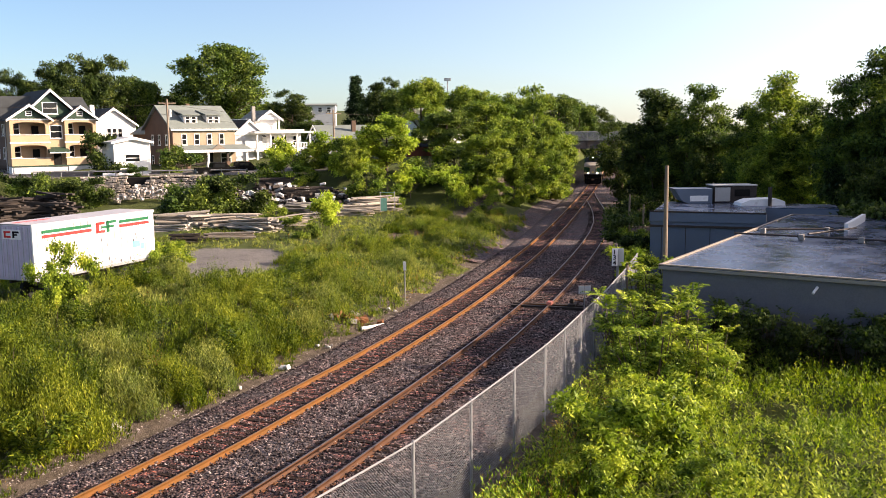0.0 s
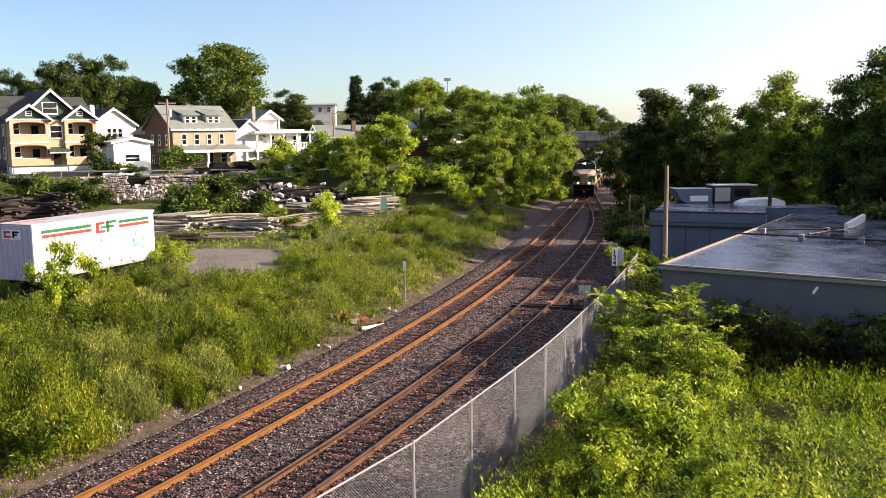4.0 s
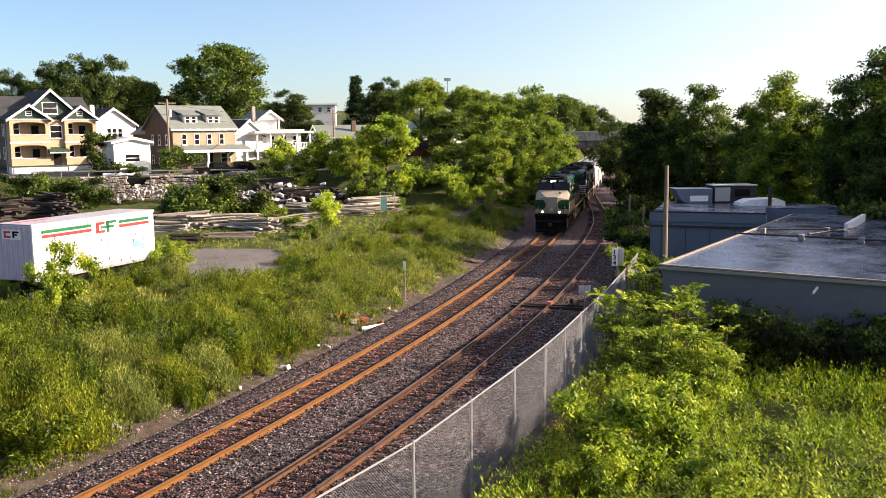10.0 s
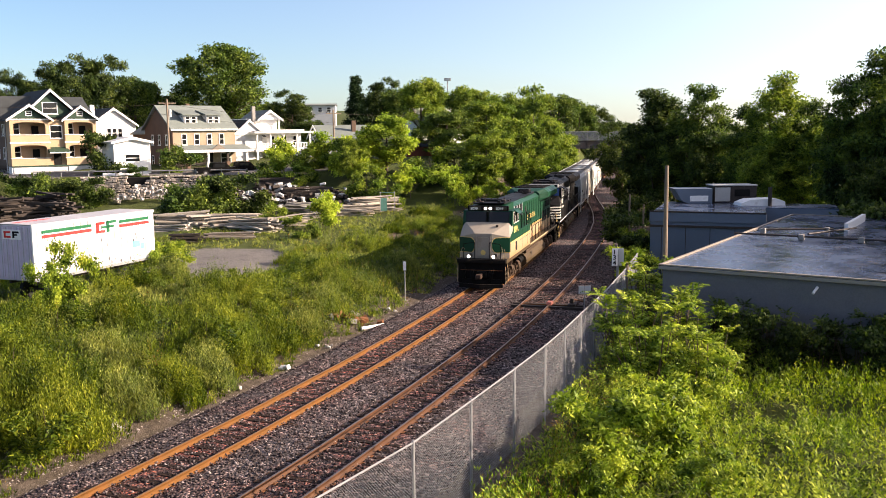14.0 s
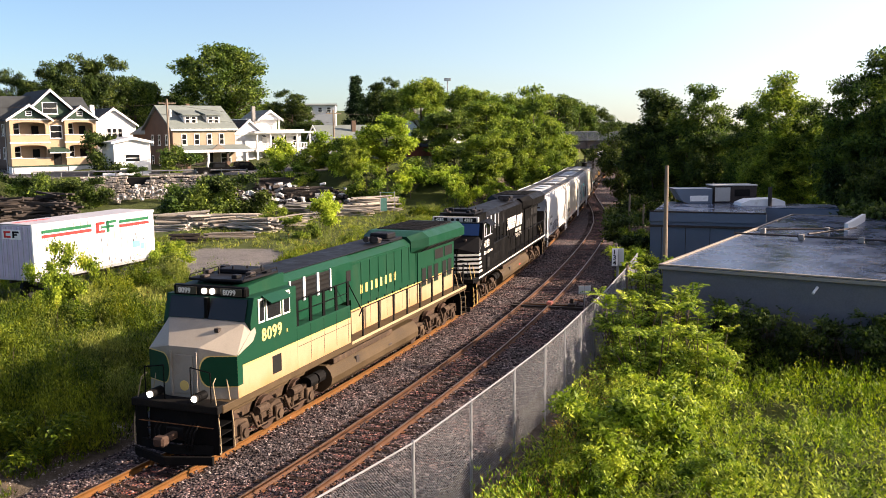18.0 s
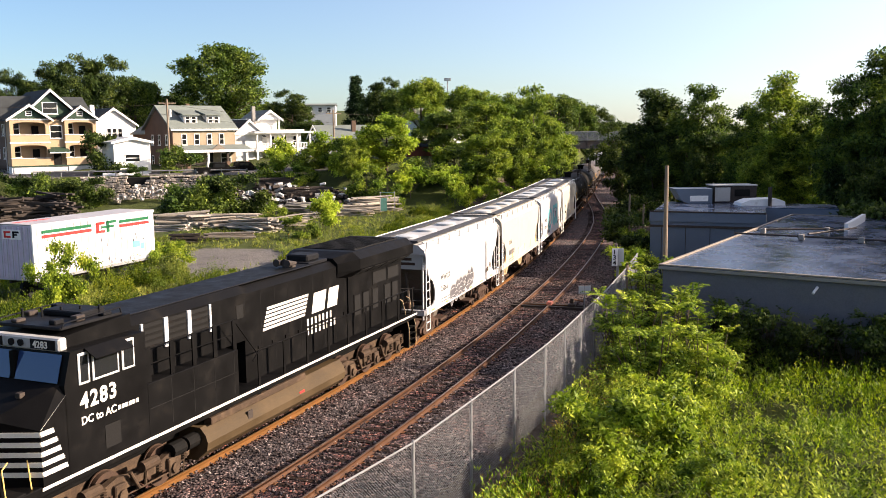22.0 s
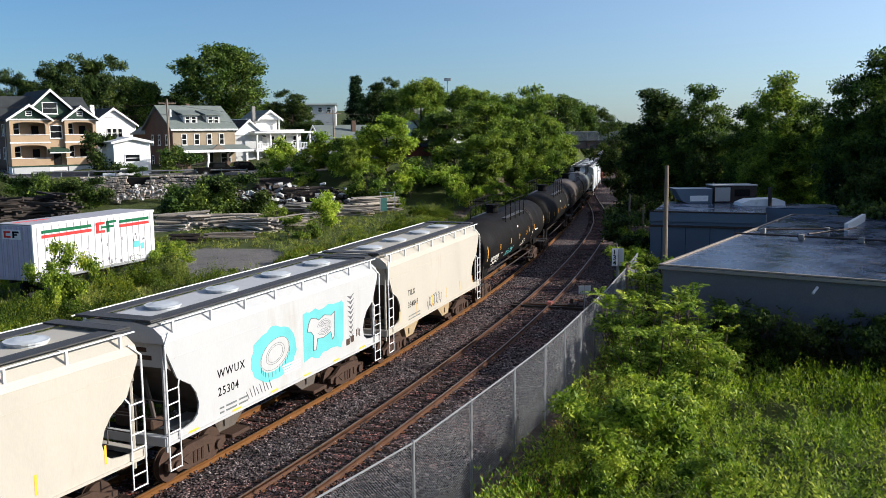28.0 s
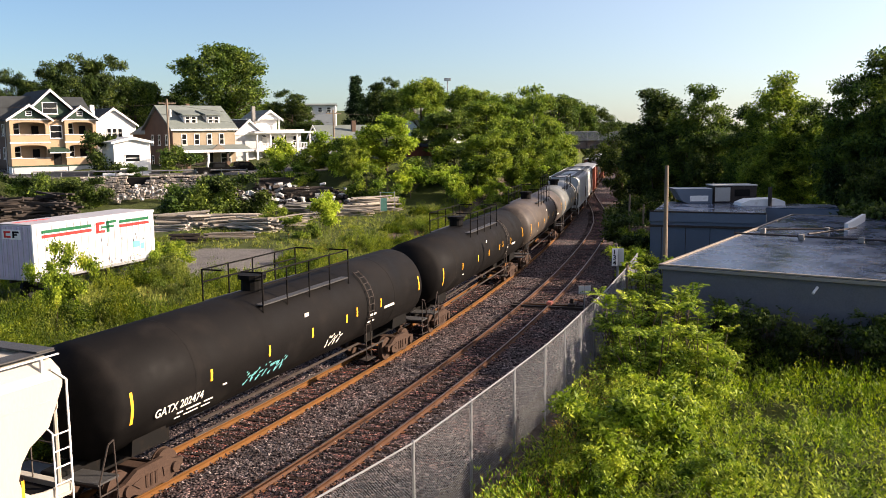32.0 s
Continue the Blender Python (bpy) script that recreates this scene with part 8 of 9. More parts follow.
def crown_leaves(r, h0, h1, rx, ry, clusters, per, leaf, lumps=7, shape="round", fill=0.45, asp=0.62):
    """Leaves in clumps on an uneven crown between heights h0 and h1."""
    lob = r.normal(size=(lumps, 3))
    lob /= np.linalg.norm(lob, axis=1, keepdims=True)
    amp = r.uniform(0.12, 0.42, lumps)
    cz, hz = (h0 + h1) / 2, (h1 - h0) / 2
    # boughs: leaf clusters gather round uneven centres, with gaps between them
    nb = max(12, clusters // 14)
    d = r.normal(size=(nb, 3))
    d /= np.linalg.norm(d, axis=1, keepdims=True)
    bulge = 0.66 + (np.clip(d @ lob.T, 0, 1) ** 3 * amp).sum(1)
    bough = d * (bulge * (fill + (1 - fill) * r.random(nb) ** 0.5))[:, None]
    if shape == "cone":
        t, ang = np.linspace(0.02, 0.99, nb) ** 1.15, r.random(nb) * 6.283
        rr = (1 - t) * (0.55 + 0.45 * r.random(nb)) + 0.03
        bough = np.stack([rr * np.cos(ang), rr * np.sin(ang), (t - 0.5) * 2], 1)
    else:
        bough *= 0.86 / np.percentile(np.abs(bough), 97, axis=0)
    if shape == "oval":
        bough[:, :2] *= np.clip(1.12 - 0.62 * np.clip(bough[:, 2:] + 0.25, 0, 2), 0.2, 1)
    reach = r.uniform(0.13, 0.27, nb) * (1.3 if shape == "oval" else 1.0) * (np.clip(1.1 - t, 0.25, 1) if shape == "cone" else 1.0)
    own = np.arange(clusters) % nb
    q = r.normal(size=(clusters, 3))
    q *= (0.5 + 0.5 * r.random(clusters)[:, None]) / np.linalg.norm(q, axis=1, keepdims=True)
    ax = np.array([rx, ry, hz])
    girth = np.array([rx, ry, 0.5 * (rx + ry) * 0.72])
    c = bough[own] * ax + q * reach[own][:, None] * girth
    c[:, 2] += cz
    out = q + 0.35 * bough[own]
    out /= np.linalg.norm(out, axis=1, keepdims=True) + 1e-9
    size = r.uniform(0.6, 1.25, clusters)
    p = c[:, None] + np.clip(r.normal(size=(clusters, per, 3)), -1.6, 1.6) * (leaf * 1.7 * size)[:, None, None] * np.array([1, 1, 0.6])
    dr = r.normal(size=(clusters, per, 3)) * 0.7 + out[:, None] * 0.7 + np.array([0, 0, -0.15])
    k = clusters * per
    nor = r.normal(size=(k, 3)) * 0.45 + np.repeat(out, per, 0) * 0.75 + np.array([0, 0, 0.45])
    ln = leaf * r.uniform(0.6, 1.5, k)
    return tips(p.reshape(-1, 3), dr.reshape(-1, 3), ln, ln * asp * 1.35, nor)


def frond_shrub(name, seed, height, spread, fronds, leaf_mat, label):
    """A sumac: thin stems, each with a head of long arching fronds of paired leaflets."""
    r = np.random.default_rng(seed)
    th = empty(name, pose(0, 0, -500), label, "shrub")
    limbs, P, D, L, N = [], [], [], [], []
    for k in range(fronds // 7):
        a, q = r.random() * 6.283, spread * math.sqrt(r.random()) * 0.7
        head = np.array([q * math.cos(a), q * math.sin(a), height * r.uniform(0.25, 0.9)])
        limbs.append(((0.4 * head[0], 0.4 * head[1], -0.2), tuple(head), 0.03, 0.012))
        for j in range(7):
            b, rise, size = r.random() * 6.283, r.uniform(0.2, 2.0), r.uniform(0.4, 0.75)
            out = np.array([math.cos(b), math.sin(b), rise])
            out /= np.linalg.norm(out)
            for i in range(1, 10):
                t = i / 9
                c = head + out * size * t + np.array([0, 0, -0.38 * size * t * t])
                tan = out + np.array([0, 0, -0.76 * t])
                w = np.cross(tan, (0, 0, 1))
                w /= np.linalg.norm(w)
                for sg in (-1, 1):
                    P.append(c)
                    D.append(w * sg + tan * 0.45 + np.array([0, 0, -0.25]))
                    L.append(0.24 * size * (1.25 - 0.75 * abs(t - 0.35)))
                    N.append(np.cross(w, tan) + r.normal(size=3) * 0.25)
    v, f = limb_mesh(limbs, 5)
    raw("stem", v, f, MAT["bark"], th, smooth=True)
    L = np.array(L)
    quads("foliage", blades(np.array(P), np.array(D), L, L * 0.36, np.array(N), 0.12), leaf_mat, th)
    return th


def make_tree(name, seed, height, rx, ry, base, leaf_mat, label, clusters=1000, per=30, leaf=0.245, shape="round", trunk=0.28, category="tree", fill=0.45, asp=0.62):
    r = np.random.default_rng(seed)
    th = empty(name, pose(0, 0, -500), label, category)
    limbs = [((0, 0, -0.4), (0.1, 0.05, base + 0.2 * (height - base)), trunk, trunk * 0.7), ((0.1, 0.05, base + 0.2 * (height - base)), (0, 0.1, base + 0.75 * (height - base)), trunk * 0.7, trunk * 0.2)]
    for k in range(9 if shape != "cone" else 3):
        a, t = r.random() * 6.283, r.uniform(0.05, 0.6)
        z = base + t * 0.5 * (height - base)
        e = (0.72 * rx * math.cos(a), 0.72 * ry * math.sin(a), z + r.uniform(0.15, 0.4) * (height - base))
        m = tuple(0.5 * e[j] * (0.8 if j < 2 else 0) + (0 if j < 2 else (z + 0.35 * (e[2] - z))) for j in range(3))
        limbs += [((0.05, 0.03, z), m, trunk * 0.45, trunk * 0.28), (m, e, trunk * 0.28, trunk * 0.07)]
    v, f = limb_mesh(limbs)
    raw("trunk", v, f, MAT["bark"], th, smooth=True)
    quads("crown", crown_leaves(r, base, height, rx, ry, clusters, per, leaf, shape=shape, fill=fill, asp=asp), leaf_mat, th)
    return th


def plant(src, x, y, size=1.0, turn=0.0, wide=1.0, z=None, label=""):
    g = float(ground_z(x, y)) if z is None else z
    ob = copy_thing(src, pose(x, y, g, 0, 0, turn) @ Matrix.Diagonal((size * wide, size * wide, size, 1)))
    if label:
        ob["label"] = label
    return ob


def discard(ob):
    for o in (*ob.children_recursive, ob):
        bpy.data.objects.remove(o)


KIND = dict(
    a=make_tree("tree", 11, 12.0, 5.0, 4.6, 1.8, MAT["leaf"], "leafy mid-green deciduous tree"),
    b=make_tree("tree", 12, 13.0, 4.4, 4.8, 1.5, MAT["leaf_deep"], "dense deep green deciduous tree"),
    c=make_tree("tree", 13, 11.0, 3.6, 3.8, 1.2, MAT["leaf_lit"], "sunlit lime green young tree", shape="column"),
    # d and q: shaded crowns, their shade held by the darker leaf colour
    d=make_tree("tree", 14, 13.0, 5.2, 5.0, 2.0, MAT["leaf_shade"], "dark deciduous tree with shade put into its leaf colour", 1000, 30, 0.25),
    e=make_tree("tree", 15, 14.0, 3.4, 3.4, 1.0, MAT["needle"], "tall dark pointed conifer tree", 800, 24, 0.31, "cone"),
    f=make_tree("tree", 16, 12.0, 4.0, 4.2, 0.8, MAT["leaf"], "bushy green tree with low branches", shape="column"),
    g=make_tree("tree", 17, 14.0, 6.2, 6.0, 3.0, MAT["leaf_deep"], "large spreading dark green tree", 1500, 30, 0.25, trunk=0.45),
    p=make_tree("tree", 31, 13.0, 3.1, 3.0, 0.8, MAT["leaf_deep"], "narrow upright green tree with open crown", 1250, 36, 0.17, "oval", fill=0.15),
    q=make_tree("tree", 32, 13.0, 3.3, 3.2, 0.8, MAT["leaf_shade"], "narrow ragged tree, its leaves coloured dark as in shade", 1250, 36, 0.17, "oval", fill=0.15),
    r=make_tree("tree", 33, 13.0, 3.2, 3.1, 0.8, MAT["leaf"], "upright tree with sunlit green leaves", 1250, 36, 0.17, "oval", fill=0.15),
    s=make_tree("shrub", 18, 3.0, 1.7, 1.6, 0.1, MAT["leaf"], "green leafy shrub in the open", 190, 28, 0.17, trunk=0.05, category="shrub"),
    u=make_tree("shrub", 19, 3.0, 1.6, 1.8, 0.1, MAT["leaf_lit"], "sunlit yellow-green leafy shrub", 190, 28, 0.17, trunk=0.05, category="shrub"),
    w=make_tree("shrub", 20, 2.6, 2.1, 1.9, 0.1, MAT["leaf_deep"], "dense dark green leafy shrub", 190, 28, 0.17, trunk=0.05, category="shrub"),
    x=make_tree("shrub", 22, 3.0, 1.5, 1.4, 0.05, MAT["leaf_sumac"], "leafy bright green shrub by the fence", 230, 30, 0.14, trunk=0.04, category="shrub", asp=0.42, fill=0.3),
    y=frond_shrub("shrub", 23, 3.0, 1.8, 210, MAT["leaf_sumac"], "spreading sumac shrub behind the fence"),
    # n and k carry the shade of wall and bank in their leaf colour
    n=frond_shrub("shrub", 26, 3.0, 1.5, 120, MAT["leaf_shade"], "sumac shrub by the wall, shade put into its leaf colour"),
    k=make_tree("shrub", 27, 2.8, 1.9, 1.8, 0.1, MAT["leaf_shade"], "dark leafy shrub, leaves coloured as in shade", 190, 28, 0.17, trunk=0.05, category="shrub"),
    v=make_tree("weed_bush", 24, 1.6, 1.1, 1.0, 0.0, MAT["weed_dark"], "bushy green weed clump on the verge", 150, 26, 0.09, trunk=0.02, category="weed", asp=0.4, fill=0.3),
    z=make_tree("weed_bush", 25, 1.6, 1.0, 1.1, 0.0, MAT["weed"], "bushy yellow-green weed clump on the verge", 170, 26, 0.085, trunk=0.02, category="weed", asp=0.22, fill=0.3),
)


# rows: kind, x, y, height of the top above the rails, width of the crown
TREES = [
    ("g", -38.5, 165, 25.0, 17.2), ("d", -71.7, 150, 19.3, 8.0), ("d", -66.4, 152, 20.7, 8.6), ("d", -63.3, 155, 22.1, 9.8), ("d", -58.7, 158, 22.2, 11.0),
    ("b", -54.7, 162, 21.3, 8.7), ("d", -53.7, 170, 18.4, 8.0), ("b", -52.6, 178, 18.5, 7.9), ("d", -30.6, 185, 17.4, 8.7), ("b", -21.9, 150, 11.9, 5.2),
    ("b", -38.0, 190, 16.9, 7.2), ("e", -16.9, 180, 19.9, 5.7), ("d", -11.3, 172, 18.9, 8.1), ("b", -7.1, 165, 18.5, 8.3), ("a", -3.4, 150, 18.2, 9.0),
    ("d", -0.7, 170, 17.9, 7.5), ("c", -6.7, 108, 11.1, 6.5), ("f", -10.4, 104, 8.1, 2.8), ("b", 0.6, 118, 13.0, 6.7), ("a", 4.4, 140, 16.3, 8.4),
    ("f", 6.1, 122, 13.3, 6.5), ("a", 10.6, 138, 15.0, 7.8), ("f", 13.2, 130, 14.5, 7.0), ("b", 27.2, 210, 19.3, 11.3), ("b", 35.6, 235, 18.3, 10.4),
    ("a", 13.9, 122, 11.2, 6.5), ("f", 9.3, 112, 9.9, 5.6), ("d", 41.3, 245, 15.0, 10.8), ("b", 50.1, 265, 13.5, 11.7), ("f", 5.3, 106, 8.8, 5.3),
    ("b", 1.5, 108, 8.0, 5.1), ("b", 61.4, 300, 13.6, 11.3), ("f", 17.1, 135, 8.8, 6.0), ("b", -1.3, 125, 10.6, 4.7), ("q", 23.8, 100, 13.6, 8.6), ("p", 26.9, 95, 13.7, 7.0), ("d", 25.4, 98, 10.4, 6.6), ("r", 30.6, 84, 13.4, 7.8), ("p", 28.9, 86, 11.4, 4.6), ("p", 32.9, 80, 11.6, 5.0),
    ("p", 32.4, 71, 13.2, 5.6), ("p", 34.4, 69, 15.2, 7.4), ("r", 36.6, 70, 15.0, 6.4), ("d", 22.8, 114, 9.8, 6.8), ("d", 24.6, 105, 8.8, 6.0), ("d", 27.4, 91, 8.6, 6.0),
    # lighter r where low foliage is lit, shade-coloured d where it is not
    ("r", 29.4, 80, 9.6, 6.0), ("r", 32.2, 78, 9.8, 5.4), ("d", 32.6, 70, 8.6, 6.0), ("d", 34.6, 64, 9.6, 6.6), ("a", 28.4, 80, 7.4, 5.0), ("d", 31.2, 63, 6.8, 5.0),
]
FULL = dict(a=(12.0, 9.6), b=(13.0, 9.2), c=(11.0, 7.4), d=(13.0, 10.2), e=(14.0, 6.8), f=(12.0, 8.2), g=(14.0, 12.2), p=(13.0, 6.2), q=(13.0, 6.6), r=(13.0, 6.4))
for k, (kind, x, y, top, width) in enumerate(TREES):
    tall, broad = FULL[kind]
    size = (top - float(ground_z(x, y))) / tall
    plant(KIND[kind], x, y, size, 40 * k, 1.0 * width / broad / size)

# broken edge of shrubs along the banks and the yard
r_ = random.Random(21)
SHRUBS = [(-0.385, 99, 2.8), (-0.40, 98, 3.4), (-0.44, 98, 3.6), (-0.46, 99, 3.8), (-0.48, 98, 3.6), (-0.272, 90, 4.2), (-0.288, 87, 3.0), (-0.232, 91, 4.4), (-0.26, 89, 3.8), (-0.185, 80, 2.2), (-0.175, 108, 4.2), (-0.19, 106, 3.2), (-0.29, 112, 3.6), (-0.135, 78, 3.0), (-0.155, 72, 1.8), (-0.06, 95, 3.4), (-0.035, 100, 3.6), (-0.085, 100, 3.8), (-0.015, 105, 4.0), (0.005, 100, 3.4), (0.02, 105, 4.2), (0.04, 104, 3.0), (0.06, 102, 2.6), (0.08, 105, 3.0), (0.095, 112, 4.0), (0.105, 118, 4.0), (0.115, 122, 3.6), (0.13, 130, 4.0), (0.03, 96, 2.6), (0.055, 94, 2.2), (0.205, 78, 3.0), (0.215, 70, 3.2), (0.225, 62, 2.6), (0.215, 90, 3.2), (0.222, 100, 3.6), (0.222, 110, 4.2), (0.225, 125, 4.6), (-0.368, 111, 5.2), (-0.338, 107.5, 1.5), (-0.455, 125, 3.5), (-0.125, 112, 4.2), (-0.113, 110, 3.8), (-0.142, 113, 3.4), (-0.1, 106, 3.4), (-0.165, 104, 2.6), (-0.155, 106, 2.4), (0.22, 140, 5.2), (0.22, 150, 5.5), (0.22, 160, 6.0), (0.219, 170, 6.0), (0.225, 200, 6.5), (0.235, 215, 7.0), (0.226, 132, 5.0), (0.228, 120, 4.5), (0.486, 60, 4.2), (0.47, 62, 3.6), (0.5, 58, 4.6)]
for k, (bear, dist, height) in enumerate(SHRUBS):
    plant(KIND["wkw"[k % 3] if bear < -0.2 else "sus"[k % 3] if bear < 0.19 else "k"], bear * dist, dist, height / 3.0, 57 * k, r_.uniform(0.85, 1.2))
# sumac and shrubs behind the fence; x, y, height
RIGHT = [(6.9, 32.6, 1.9), (8.2, 32.4, 2.0), (9.4, 32.2, 1.8), (7.9, 36.4, 2.2), (8.6, 30.0, 2.0), (10.4, 33.0, 1.9), (6.2, 27.6, 1.9), (4.9, 25.0, 2.1), (12.3, 34.4, 2.2), (16.3, 31.8, 2.3), (17.9, 30.8, 2.3), (19.9, 29.6, 2.4), (4.6, 22.6, 2.6), (5.8, 23.6, 2.8), (3.6, 21.6, 1.6), (7.2, 26.0, 2.3), (8.5, 33.8, 3.8), (9.9, 34.2, 3.2), (7.3, 34.8, 3.4), (9.9, 41.6, 3.2), (10.6, 45.0, 3.4), (13.4, 62.0, 2.6), (14.8, 66.5, 2.4), (5.6, 29.2, 1.5), (9.2, 30.6, 2.8), (7.4, 31.4, 3.0), (13.0, 34.0, 2.7), (14.2, 33.2, 2.5), (15.5, 32.4, 2.9), (17.1, 31.4, 2.6), (18.7, 30.4, 2.8), (11.7, 34.9, 2.9), (11.4, 52.0, 2.8), (12.0, 56.5, 2.4), (6.6, 20.8, 1.7), (8.0, 39.0, 2.2)]
for k, (x, y, height) in enumerate(RIGHT):
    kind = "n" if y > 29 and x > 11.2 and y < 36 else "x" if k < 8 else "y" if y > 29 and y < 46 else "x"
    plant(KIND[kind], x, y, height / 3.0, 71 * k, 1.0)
# shrubs along the wall, coloured dark for the shade there
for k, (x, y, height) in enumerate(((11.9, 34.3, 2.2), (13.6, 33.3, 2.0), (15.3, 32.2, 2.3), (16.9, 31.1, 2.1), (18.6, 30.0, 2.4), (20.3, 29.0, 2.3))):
    plant(KIND["k"], x, y, height / 2.8, 49 * k, 0.85, label="leafy shrub by the wall, shade put into its leaf colour")
# clumps on the left verge; x, y, height
LEFT = [(-11.9, 25.6, 1.9), (-13.4, 27.4, 2.0), (-11.4, 27.4, 1.8), (-15.3, 31.0, 1.9), (-11.6, 29.8, 1.6), (-13.2, 30.6, 1.7), (-9.6, 36.0, 2.0), (-8.6, 37.6, 2.1), (-10.2, 38.0, 1.7), (-10.0, 31.6, 1.4), (-18.0, 43.0, 3.6), (-18.7, 42.0, 2.8), (-17.4, 56.0, 1.9), (-15.9, 54.0, 1.5), (-10.9, 58.2, 1.8), (-7.6, 44.6, 1.7), (-6.9, 49.6, 1.7), (-10.8, 29.6, 1.2), (-12.6, 50.0, 1.2), (-10.2, 69.6, 2.0), (-4.4, 60.0, 1.6), (-0.2, 72.0, 1.6), (-2.4, 57.6, 1.4), (-14.3, 44.0, 1.5), (-16.6, 38.0, 1.6), (-17.8, 35.5, 1.5), (-12.4, 41.0, 1.5), (-9.0, 41.4, 1.5), (-21.5, 52.0, 1.6), (-12.0, 64.0, 1.3), (-8.2, 54.0, 1.5), (-5.4, 53.4, 1.3), (-3.0, 65.0, 1.5), (-6.4, 66.0, 1.6), (-8.6, 62.0, 1.3), (-1.0, 66.5, 1.5), (-9.6, 48.4, 1.5), (-13.8, 36.0, 1.4)]
for k, (x, y, height) in enumerate(LEFT):
    if k not in (10, 11, 12) and k % 3:
        continue
    kind = "x" if k in (10, 11, 12) else "vz"[k % 2]
    plant(KIND[kind], x, y, height / (3.0 if kind == "x" else 1.6), 83 * k, 1.15 if kind != "x" else 0.6)
for k, (x, y, height) in enumerate(((-17.0, 53.2, 2.1), (-15.7, 52.6, 1.8), (-18.6, 54.5, 1.6))):
    plant(KIND["x"], x, y, height / 3.0, 64 * k, 1.1, label="bright green shrub behind the trailer")
# unseen trees added further along the right bank to shade the flat roof
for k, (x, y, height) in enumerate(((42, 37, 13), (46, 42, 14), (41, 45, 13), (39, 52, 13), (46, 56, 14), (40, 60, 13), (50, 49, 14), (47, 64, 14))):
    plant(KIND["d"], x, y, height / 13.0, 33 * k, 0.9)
# unseen trees added behind the overpass, for windshield reflections and to cut sky light
for k in range(12):
    plant(KIND["ad"[k % 2]], -62 + 11.5 * k + 3 * math.sin(5 * k), -30 - 9 * (k % 3), 1.25 + 0.15 * math.sin(3 * k), 50 * k, 1.1, z=0.0)
for src in KIND.values():
    discard(src)


# ---- weeds and grass: one sheet of stalks for each stretch ----


def stalk_field(name, label, x, y, height, mat, per=20, leaf=0.16, asp=0.28, rise=0.9, girth=0.16, bare=0.15, seed=1):
    """Upright stalks, each clothed in small leaves that shorten towards its tip."""
    r = np.random.default_rng(seed)
    k = len(x)
    n = k * per
    H = np.repeat(height * r.uniform(0.55, 1.3, k), per)
    P = np.repeat(np.stack([x, y, ground_z(x, y)], 1), per, 0)
    bow = r.normal(size=(k, 2)) * 0.13
    t = bare + (1 - bare) * r.random(n) ** 0.8
    a = r.random(n) * 6.283
    R = girth * (1.05 - 0.85 * t) * r.random(n) * np.clip(H, 0.4, 1.3)
    P[:, :2] += np.repeat(bow, per, 0) * (H * t ** 2)[:, None] + np.stack([np.cos(a) * R, np.sin(a) * R], 1)
    P[:, 2] += H * t
    up = rise * r.uniform(0.3, 1.5, n) * (0.55 + 0.9 * t)
    d = np.stack([np.cos(a), np.sin(a), up], 1)
    ln = leaf * r.uniform(0.55, 1.35, n) * (1.2 - 0.6 * t)
    nor = np.stack([-np.cos(a) * up, -np.sin(a) * up, np.ones(n)], 1) + r.normal(size=(n, 3)) * 0.35
    ob = quads(name, blades(P, d, ln, ln * asp, nor, 0.12), mat)
    return tagged(ob, label, "weeds", kind="stuff")


def grass_field(name, label, x, y, height, mat, per=7, wide=0.03, lean=0.35, seed=1):
    """Tufts of narrow blades."""
    r = np.random.default_rng(seed)
    k = len(x)
    n = k * per
    P = np.repeat(np.stack([x, y, ground_z(x, y)], 1), per, 0)
    P[:, :2] += r.normal(size=(n, 2)) * 0.09
    a = r.random(n) * 6.283
    tilt = r.random(n) * lean
    d = np.stack([np.cos(a) * tilt, np.sin(a) * tilt, np.ones(n)], 1)
    ln = np.repeat(height, per) * r.uniform(0.55, 1.1, n)
    nor = np.stack([np.cos(a), np.sin(a), np.zeros(n)], 1) + r.normal(size=(n, 3)) * 0.4
    ob = quads(name, blades(P, d, ln, wide * r.uniform(0.6, 1.6, n), nor, 0.18), mat)
    return tagged(ob, label, "weeds", kind="stuff")


def patchy(x, y, f, seed):
    return np.array([noise.noise(Vector((a * f, b * f, seed * 7.3))) for a, b in zip(x, y)])


def left_spots(count, seed):
    """Spots of the verge between the dirt lane and the yard, thinning with distance."""
    r = np.random.default_rng(seed)
    s, n = 2 + 93 * r.random(count) ** 1.05, -3.2 - 27 * r.random(count) ** 1.1
    x, y, h = on_line(s, n)
    yard = np.hypot((x + 15.0) / 0.85, (y - 58.0) / 1.3) < 5.6
    u, w = (x + 20.4) * 0.364 + (y - 44.3) * 0.931, -(x + 20.4) * 0.931 + (y - 44.3) * 0.364
    box_ = (u > -0.1) & (u < 9.2) & (w > -0.1) & (w < 2.6)
    lane = (np.abs(n + 12.0 - 0.055 * (s - 60)) < 1.3) & (s > 66)
    thin = ((y > 64) & (n < -13.5) & (r.random(count) > 0.22)) | ((y > 66) & (n < -6) & (n > -13.5) & (r.random(count) > 0.7))
    ok = ~yard & ~box_ & ~lane & ~thin & (y < 96) & (y > 14) & (x > -0.60 * y)
    return x[ok], y[ok], n[ok], s[ok]


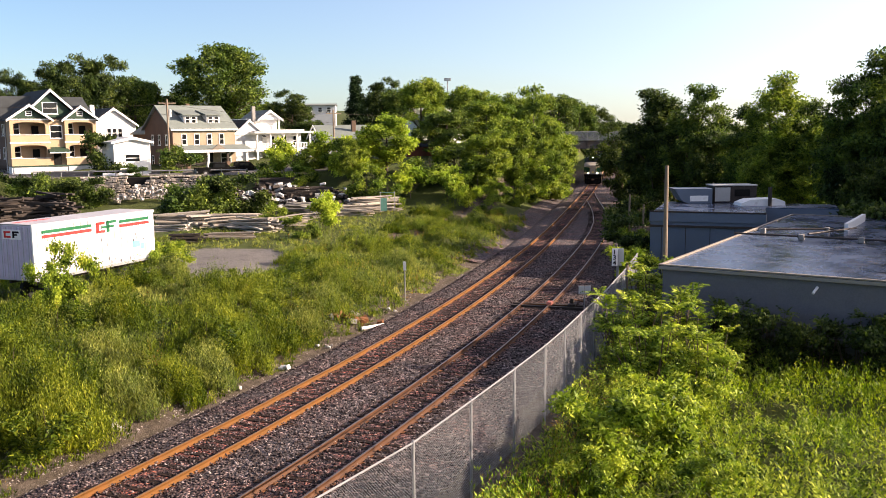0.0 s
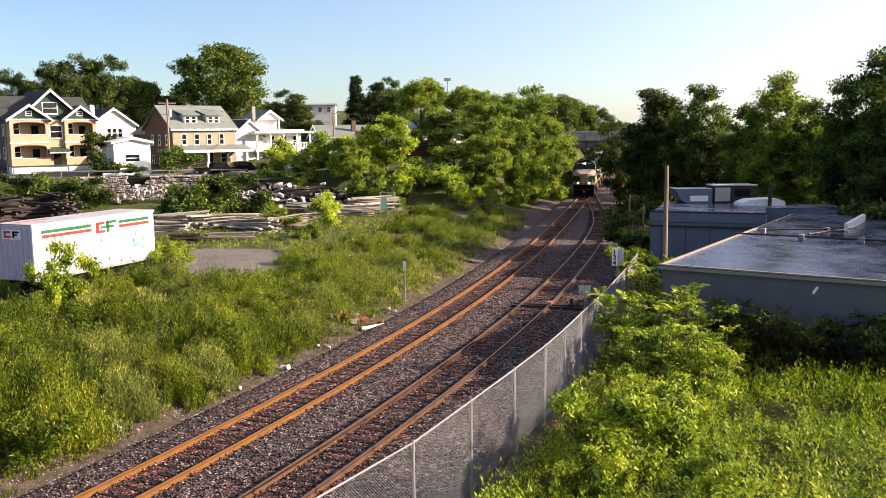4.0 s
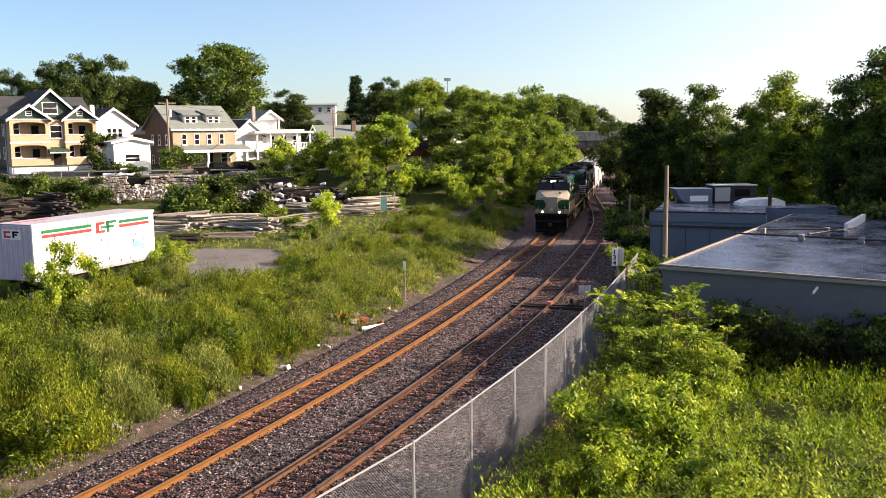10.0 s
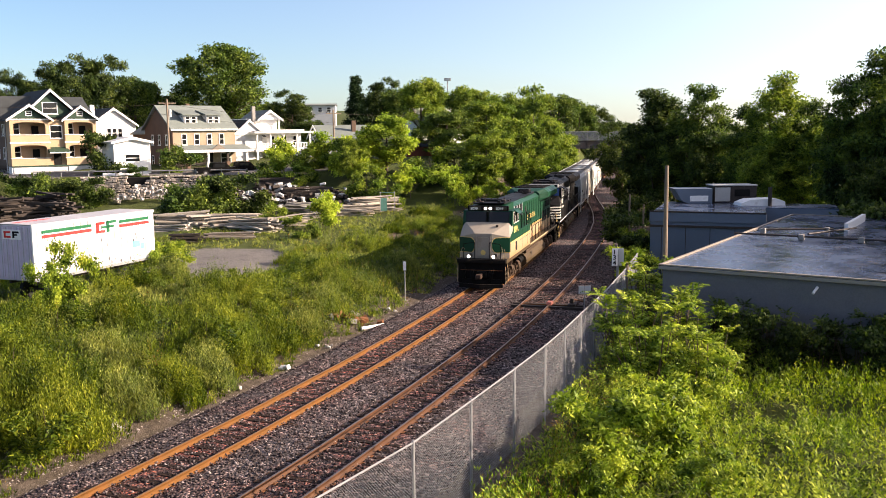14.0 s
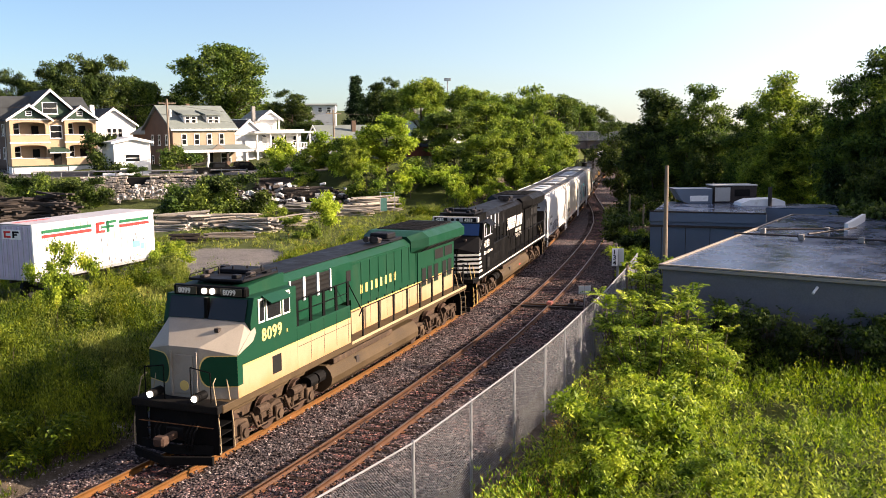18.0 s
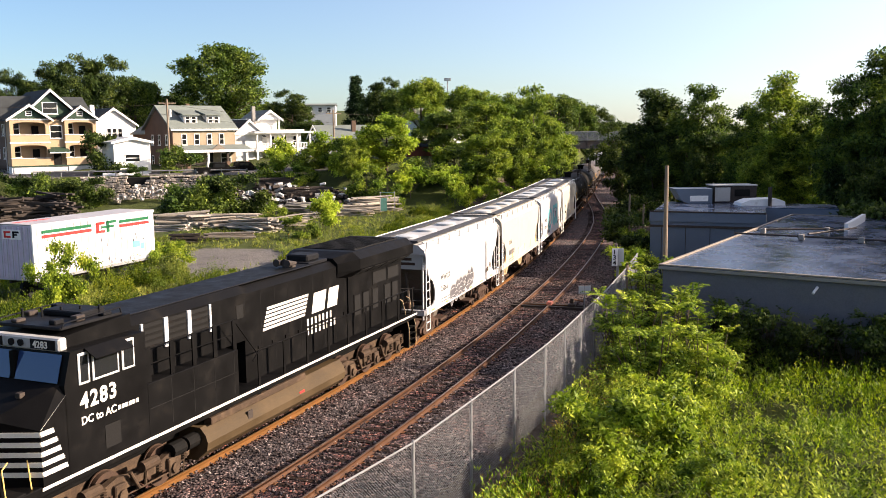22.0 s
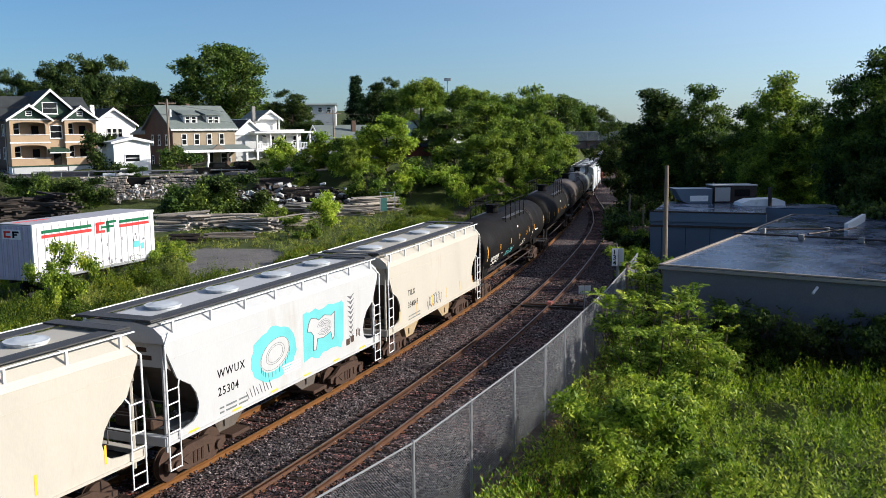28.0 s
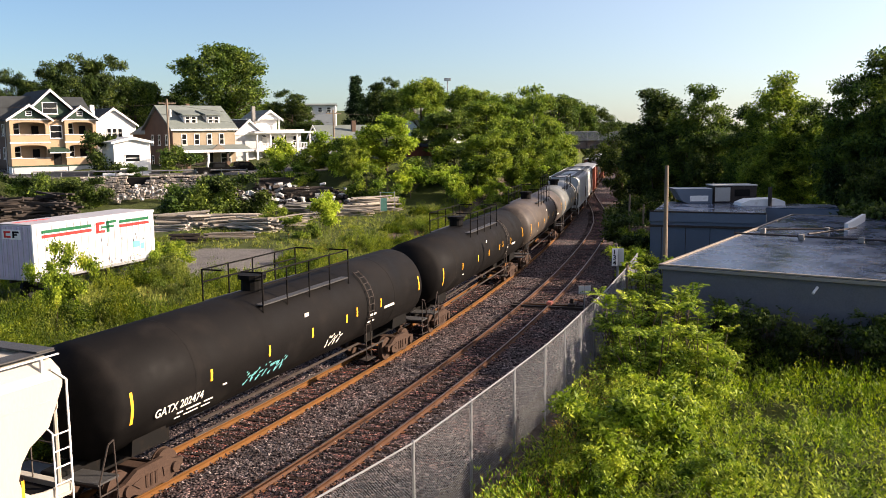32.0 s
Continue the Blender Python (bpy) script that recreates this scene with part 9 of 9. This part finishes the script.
def right_spots(count, seed):
    r = np.random.default_rng(seed)
    x, y = 0 + 26 * r.random(count), 15 + 27 * r.random(count)
    s, n = side_of(x, y)
    u, w = (x - 9.07) * 0.841 - (y - 37.35) * 0.542, (x - 9.07) * 0.542 + (y - 37.35) * 0.841
    ok = (n > 9.3) & (n < 40) & ~((u > -0.15) & (w > -0.15)) & (x < 0.62 * y)
    return x[ok], y[ok]


# the tallest clumps of the verge: x, y, radius, height
BIG_MOUNDS = [(-11.7, 26.9, 1.4, 2.1), (-12.9, 28.7, 1.6, 2.3), (-10.8, 29.6, 1.1, 1.6), (-14.4, 26.8, 1.5, 2.1), (-9.7, 31.4, 1.0, 1.4), (-9.0, 33.4, 1.1, 1.6), (-8.1, 36.0, 1.2, 1.7), (-7.3, 38.6, 1.1, 1.6), (-6.4, 41.4, 1.0, 1.4),
              (-9.8, 36.9, 1.5, 1.9), (-16.6, 33.2, 1.5, 1.9), (-12.8, 33.6, 1.3, 1.8), (-10.9, 40.6, 1.4, 1.7), (-14.6, 39.5, 1.4, 1.7), (-6.0, 45.5, 1.2, 1.5), (-9.6, 46.0, 1.4, 1.6), (-12.6, 47.0, 1.3, 1.5), (-4.4, 50.8, 1.1, 1.4), (-7.2, 53.0, 1.3, 1.5), (-17.9, 37.8, 1.4, 1.8),
              (-18.6, 44.7, 1.0, 1.3), (-17.7, 47.0, 1.0, 1.5), (-16.8, 49.3, 1.1, 1.6), (-15.8, 51.6, 1.1, 1.5)]


def mounds(x, y, count, seed, spots, radius, height):
    """Growth in separate mounds: the height at each spot and the mound that it belongs to."""
    r = np.random.default_rng(seed)
    pick = r.choice(len(spots[0]), count, replace=False)
    cx, cy = spots[0][pick], spots[1][pick]
    R, H = r.uniform(*radius, count), r.uniform(*height, count)
    best, own = np.zeros(len(x)), np.zeros(len(x), int)
    for k in range(count):
        d = ((x - cx[k]) ** 2 + (y - cy[k]) ** 2) / R[k] ** 2
        h = H[k] * (1 - 0.85 * d) * (d < 1.05)
        up = h > best
        best[up], own[up] = h[up], k
    return best, own


def tall_clumps():
    """Dense upright clumps that stand out of the low growth."""
    r = np.random.default_rng(77)
    rows = list(BIG_MOUNDS)
    for k in range(46):
        gx, gy, _ = on_line(r.uniform(36, 86), r.uniform(-14, -5.2))
        rows.append((float(gx), float(gy), r.uniform(0.6, 1.2), r.uniform(0.8, 1.35)))
    tone = (("weed", "tall feathery yellow-green weeds in a dense clump", 2.4, 0.2), ("weed_dark", "tall leafy green weeds in a dense clump", 1.5, 0.3), ("weed_pale", "tall pale green weeds in a dense clump", 2.0, 0.2))
    for j, (mat, label, rise, asp) in enumerate(tone):
        X, Y, Z = [], [], []
        for bx, by, br, bh in rows[j::3]:
            k = int((105 if by < 46 else 70) * 3.14 * br ** 2)
            q, a = np.sqrt(r.random(k)), r.random(k) * 6.283
            wob = 1 + 0.25 * np.sin(3 * a + bx) + 0.12 * np.sin(7 * a)
            X.append(bx + br * q * wob * np.cos(a))
            Y.append(by + br * q * wob * np.sin(a))
            Z.append(bh * (1 - 0.62 * q ** 2) * r.uniform(0.7, 1.1, k))
        stalk_field("tall_weeds", label, np.concatenate(X), np.concatenate(Y), np.concatenate(Z), MAT[mat], 24, 0.17, asp, rise, 0.16, 0.08, 40 + j)


tall_clumps()
x, y, n, s = left_spots(52000, 1)
n = n + 0.9 * patchy(x, y, 0.5, 8)
edge = np.clip((-n - 3.5) / 0.9, 0.0, 1)
lump, own = mounds(x, y, 300, 31, (x, y), (0.6, 1.6), (0.45, 1.75))
lump *= edge * np.where((y > 62) & (n < -13), 0.6, 1.0) * np.where(y > 52, 0.75, 1.0)
sort = np.random.default_rng(5).random(300)[own]
thick = np.arange(len(x)) % 5
weed = (lump > 0.3) & (sort < 0.46) & (thick < 4)
stalk_field("weeds", "feathery yellow-green weeds in tall clumps", x[weed], y[weed], lump[weed], MAT["weed"], 24, 0.17, 0.17, 2.4, 0.24, 0.12, 2)
weed = (lump > 0.3) & (sort >= 0.46) & (sort < 0.74) & (thick < 3)
stalk_field("leafy_weeds", "leafy green weeds in thick clumps", x[weed], y[weed], 1.05 * lump[weed], MAT["weed_dark"], 24, 0.16, 0.30, 1.3, 0.26, 0.1, 5)
weed = (lump > 0.3) & (sort >= 0.74) & (sort < 0.9) & (thick < 3)
stalk_field("pale_weeds", "pale grey-green feathery weeds in soft clumps", x[weed], y[weed], 0.95 * lump[weed], MAT["weed_pale"], 24, 0.15, 0.18, 2.0, 0.24, 0.1, 15)
weed = (lump > 0.25) & (sort >= 0.9) & (thick < 3)
stalk_field("brambles", "dark green brambles between the weeds", x[weed], y[weed], 0.9 * lump[weed] + 0.1, MAT["leaf_deep"], 24, 0.15, 0.5, 0.5, 0.34, 0.05, 6)
low = (lump <= 0.5) & (edge > 0.05) & (thick < 4)
for part_, mat_, label_ in ((y < 44, "weed_dark", "short rough grass on the verge"), (y >= 44, "weed_pale", "short pale dry grass beside the yard")):
    on = low & part_
    grass_field("grass", label_, x[on], y[on], 0.14 + 0.3 * edge[on] + 0.25 * lump[on], MAT[mat_], 8, 0.028, 0.8, 8)
x, y, n, s = left_spots(9000, 6)
p = patchy(x, y, 0.5, 9) + 0.4 * patchy(x, y, 1.6, 3)
keep = p > 0.3
stalk_field("dry_weeds", "dry brown and orange stalks between the weeds", x[keep], y[keep], 0.5 + 0.7 * p[keep], MAT["straw"], 14, 0.13, 0.2, 1.4, 0.2, 0.2, 7)
x, y = right_spots(17000, 8)
s_, n_ = side_of(x, y)
sort = patchy(x, y, 0.33, 2) + 0.3 * patchy(x, y, 1.2, 3) + 0.05 * (x - 9)
tall = np.clip(0.85 + 0.5 * patchy(x, y, 0.3, 5) + 1.1 * patchy(x, y, 0.8, 6), 0.2, 1.6)
keep = sort > 0.0
stalk_field("weeds", "lush bright green upright weeds behind the fence", x[keep], y[keep], tall[keep], MAT["weed_bright"], 18, 0.17, 0.24, 1.6, 0.18, 0.35, 9)
keep = (sort <= 0.0)
weed = keep & (np.arange(len(x)) % 3 < 2)
stalk_field("leafy_weeds", "broad-leaved green weeds behind the fence", x[weed], y[weed], 1.1 * tall[weed], MAT["leaf_sumac"], 20, 0.20, 0.30, 0.9, 0.24, 0.25, 11)
x, y = right_spots(18000, 12)
s_, n_ = side_of(x, y)
keep = n_ < 11.2
stalk_field("dry_weeds", "dry pale stalks along the fence", x[keep], y[keep], 0.5 + 0.6 * np.random.default_rng(3).random(keep.sum()), MAT["straw"], 12, 0.12, 0.16, 1.8, 0.12, 0.3, 13)


motions()
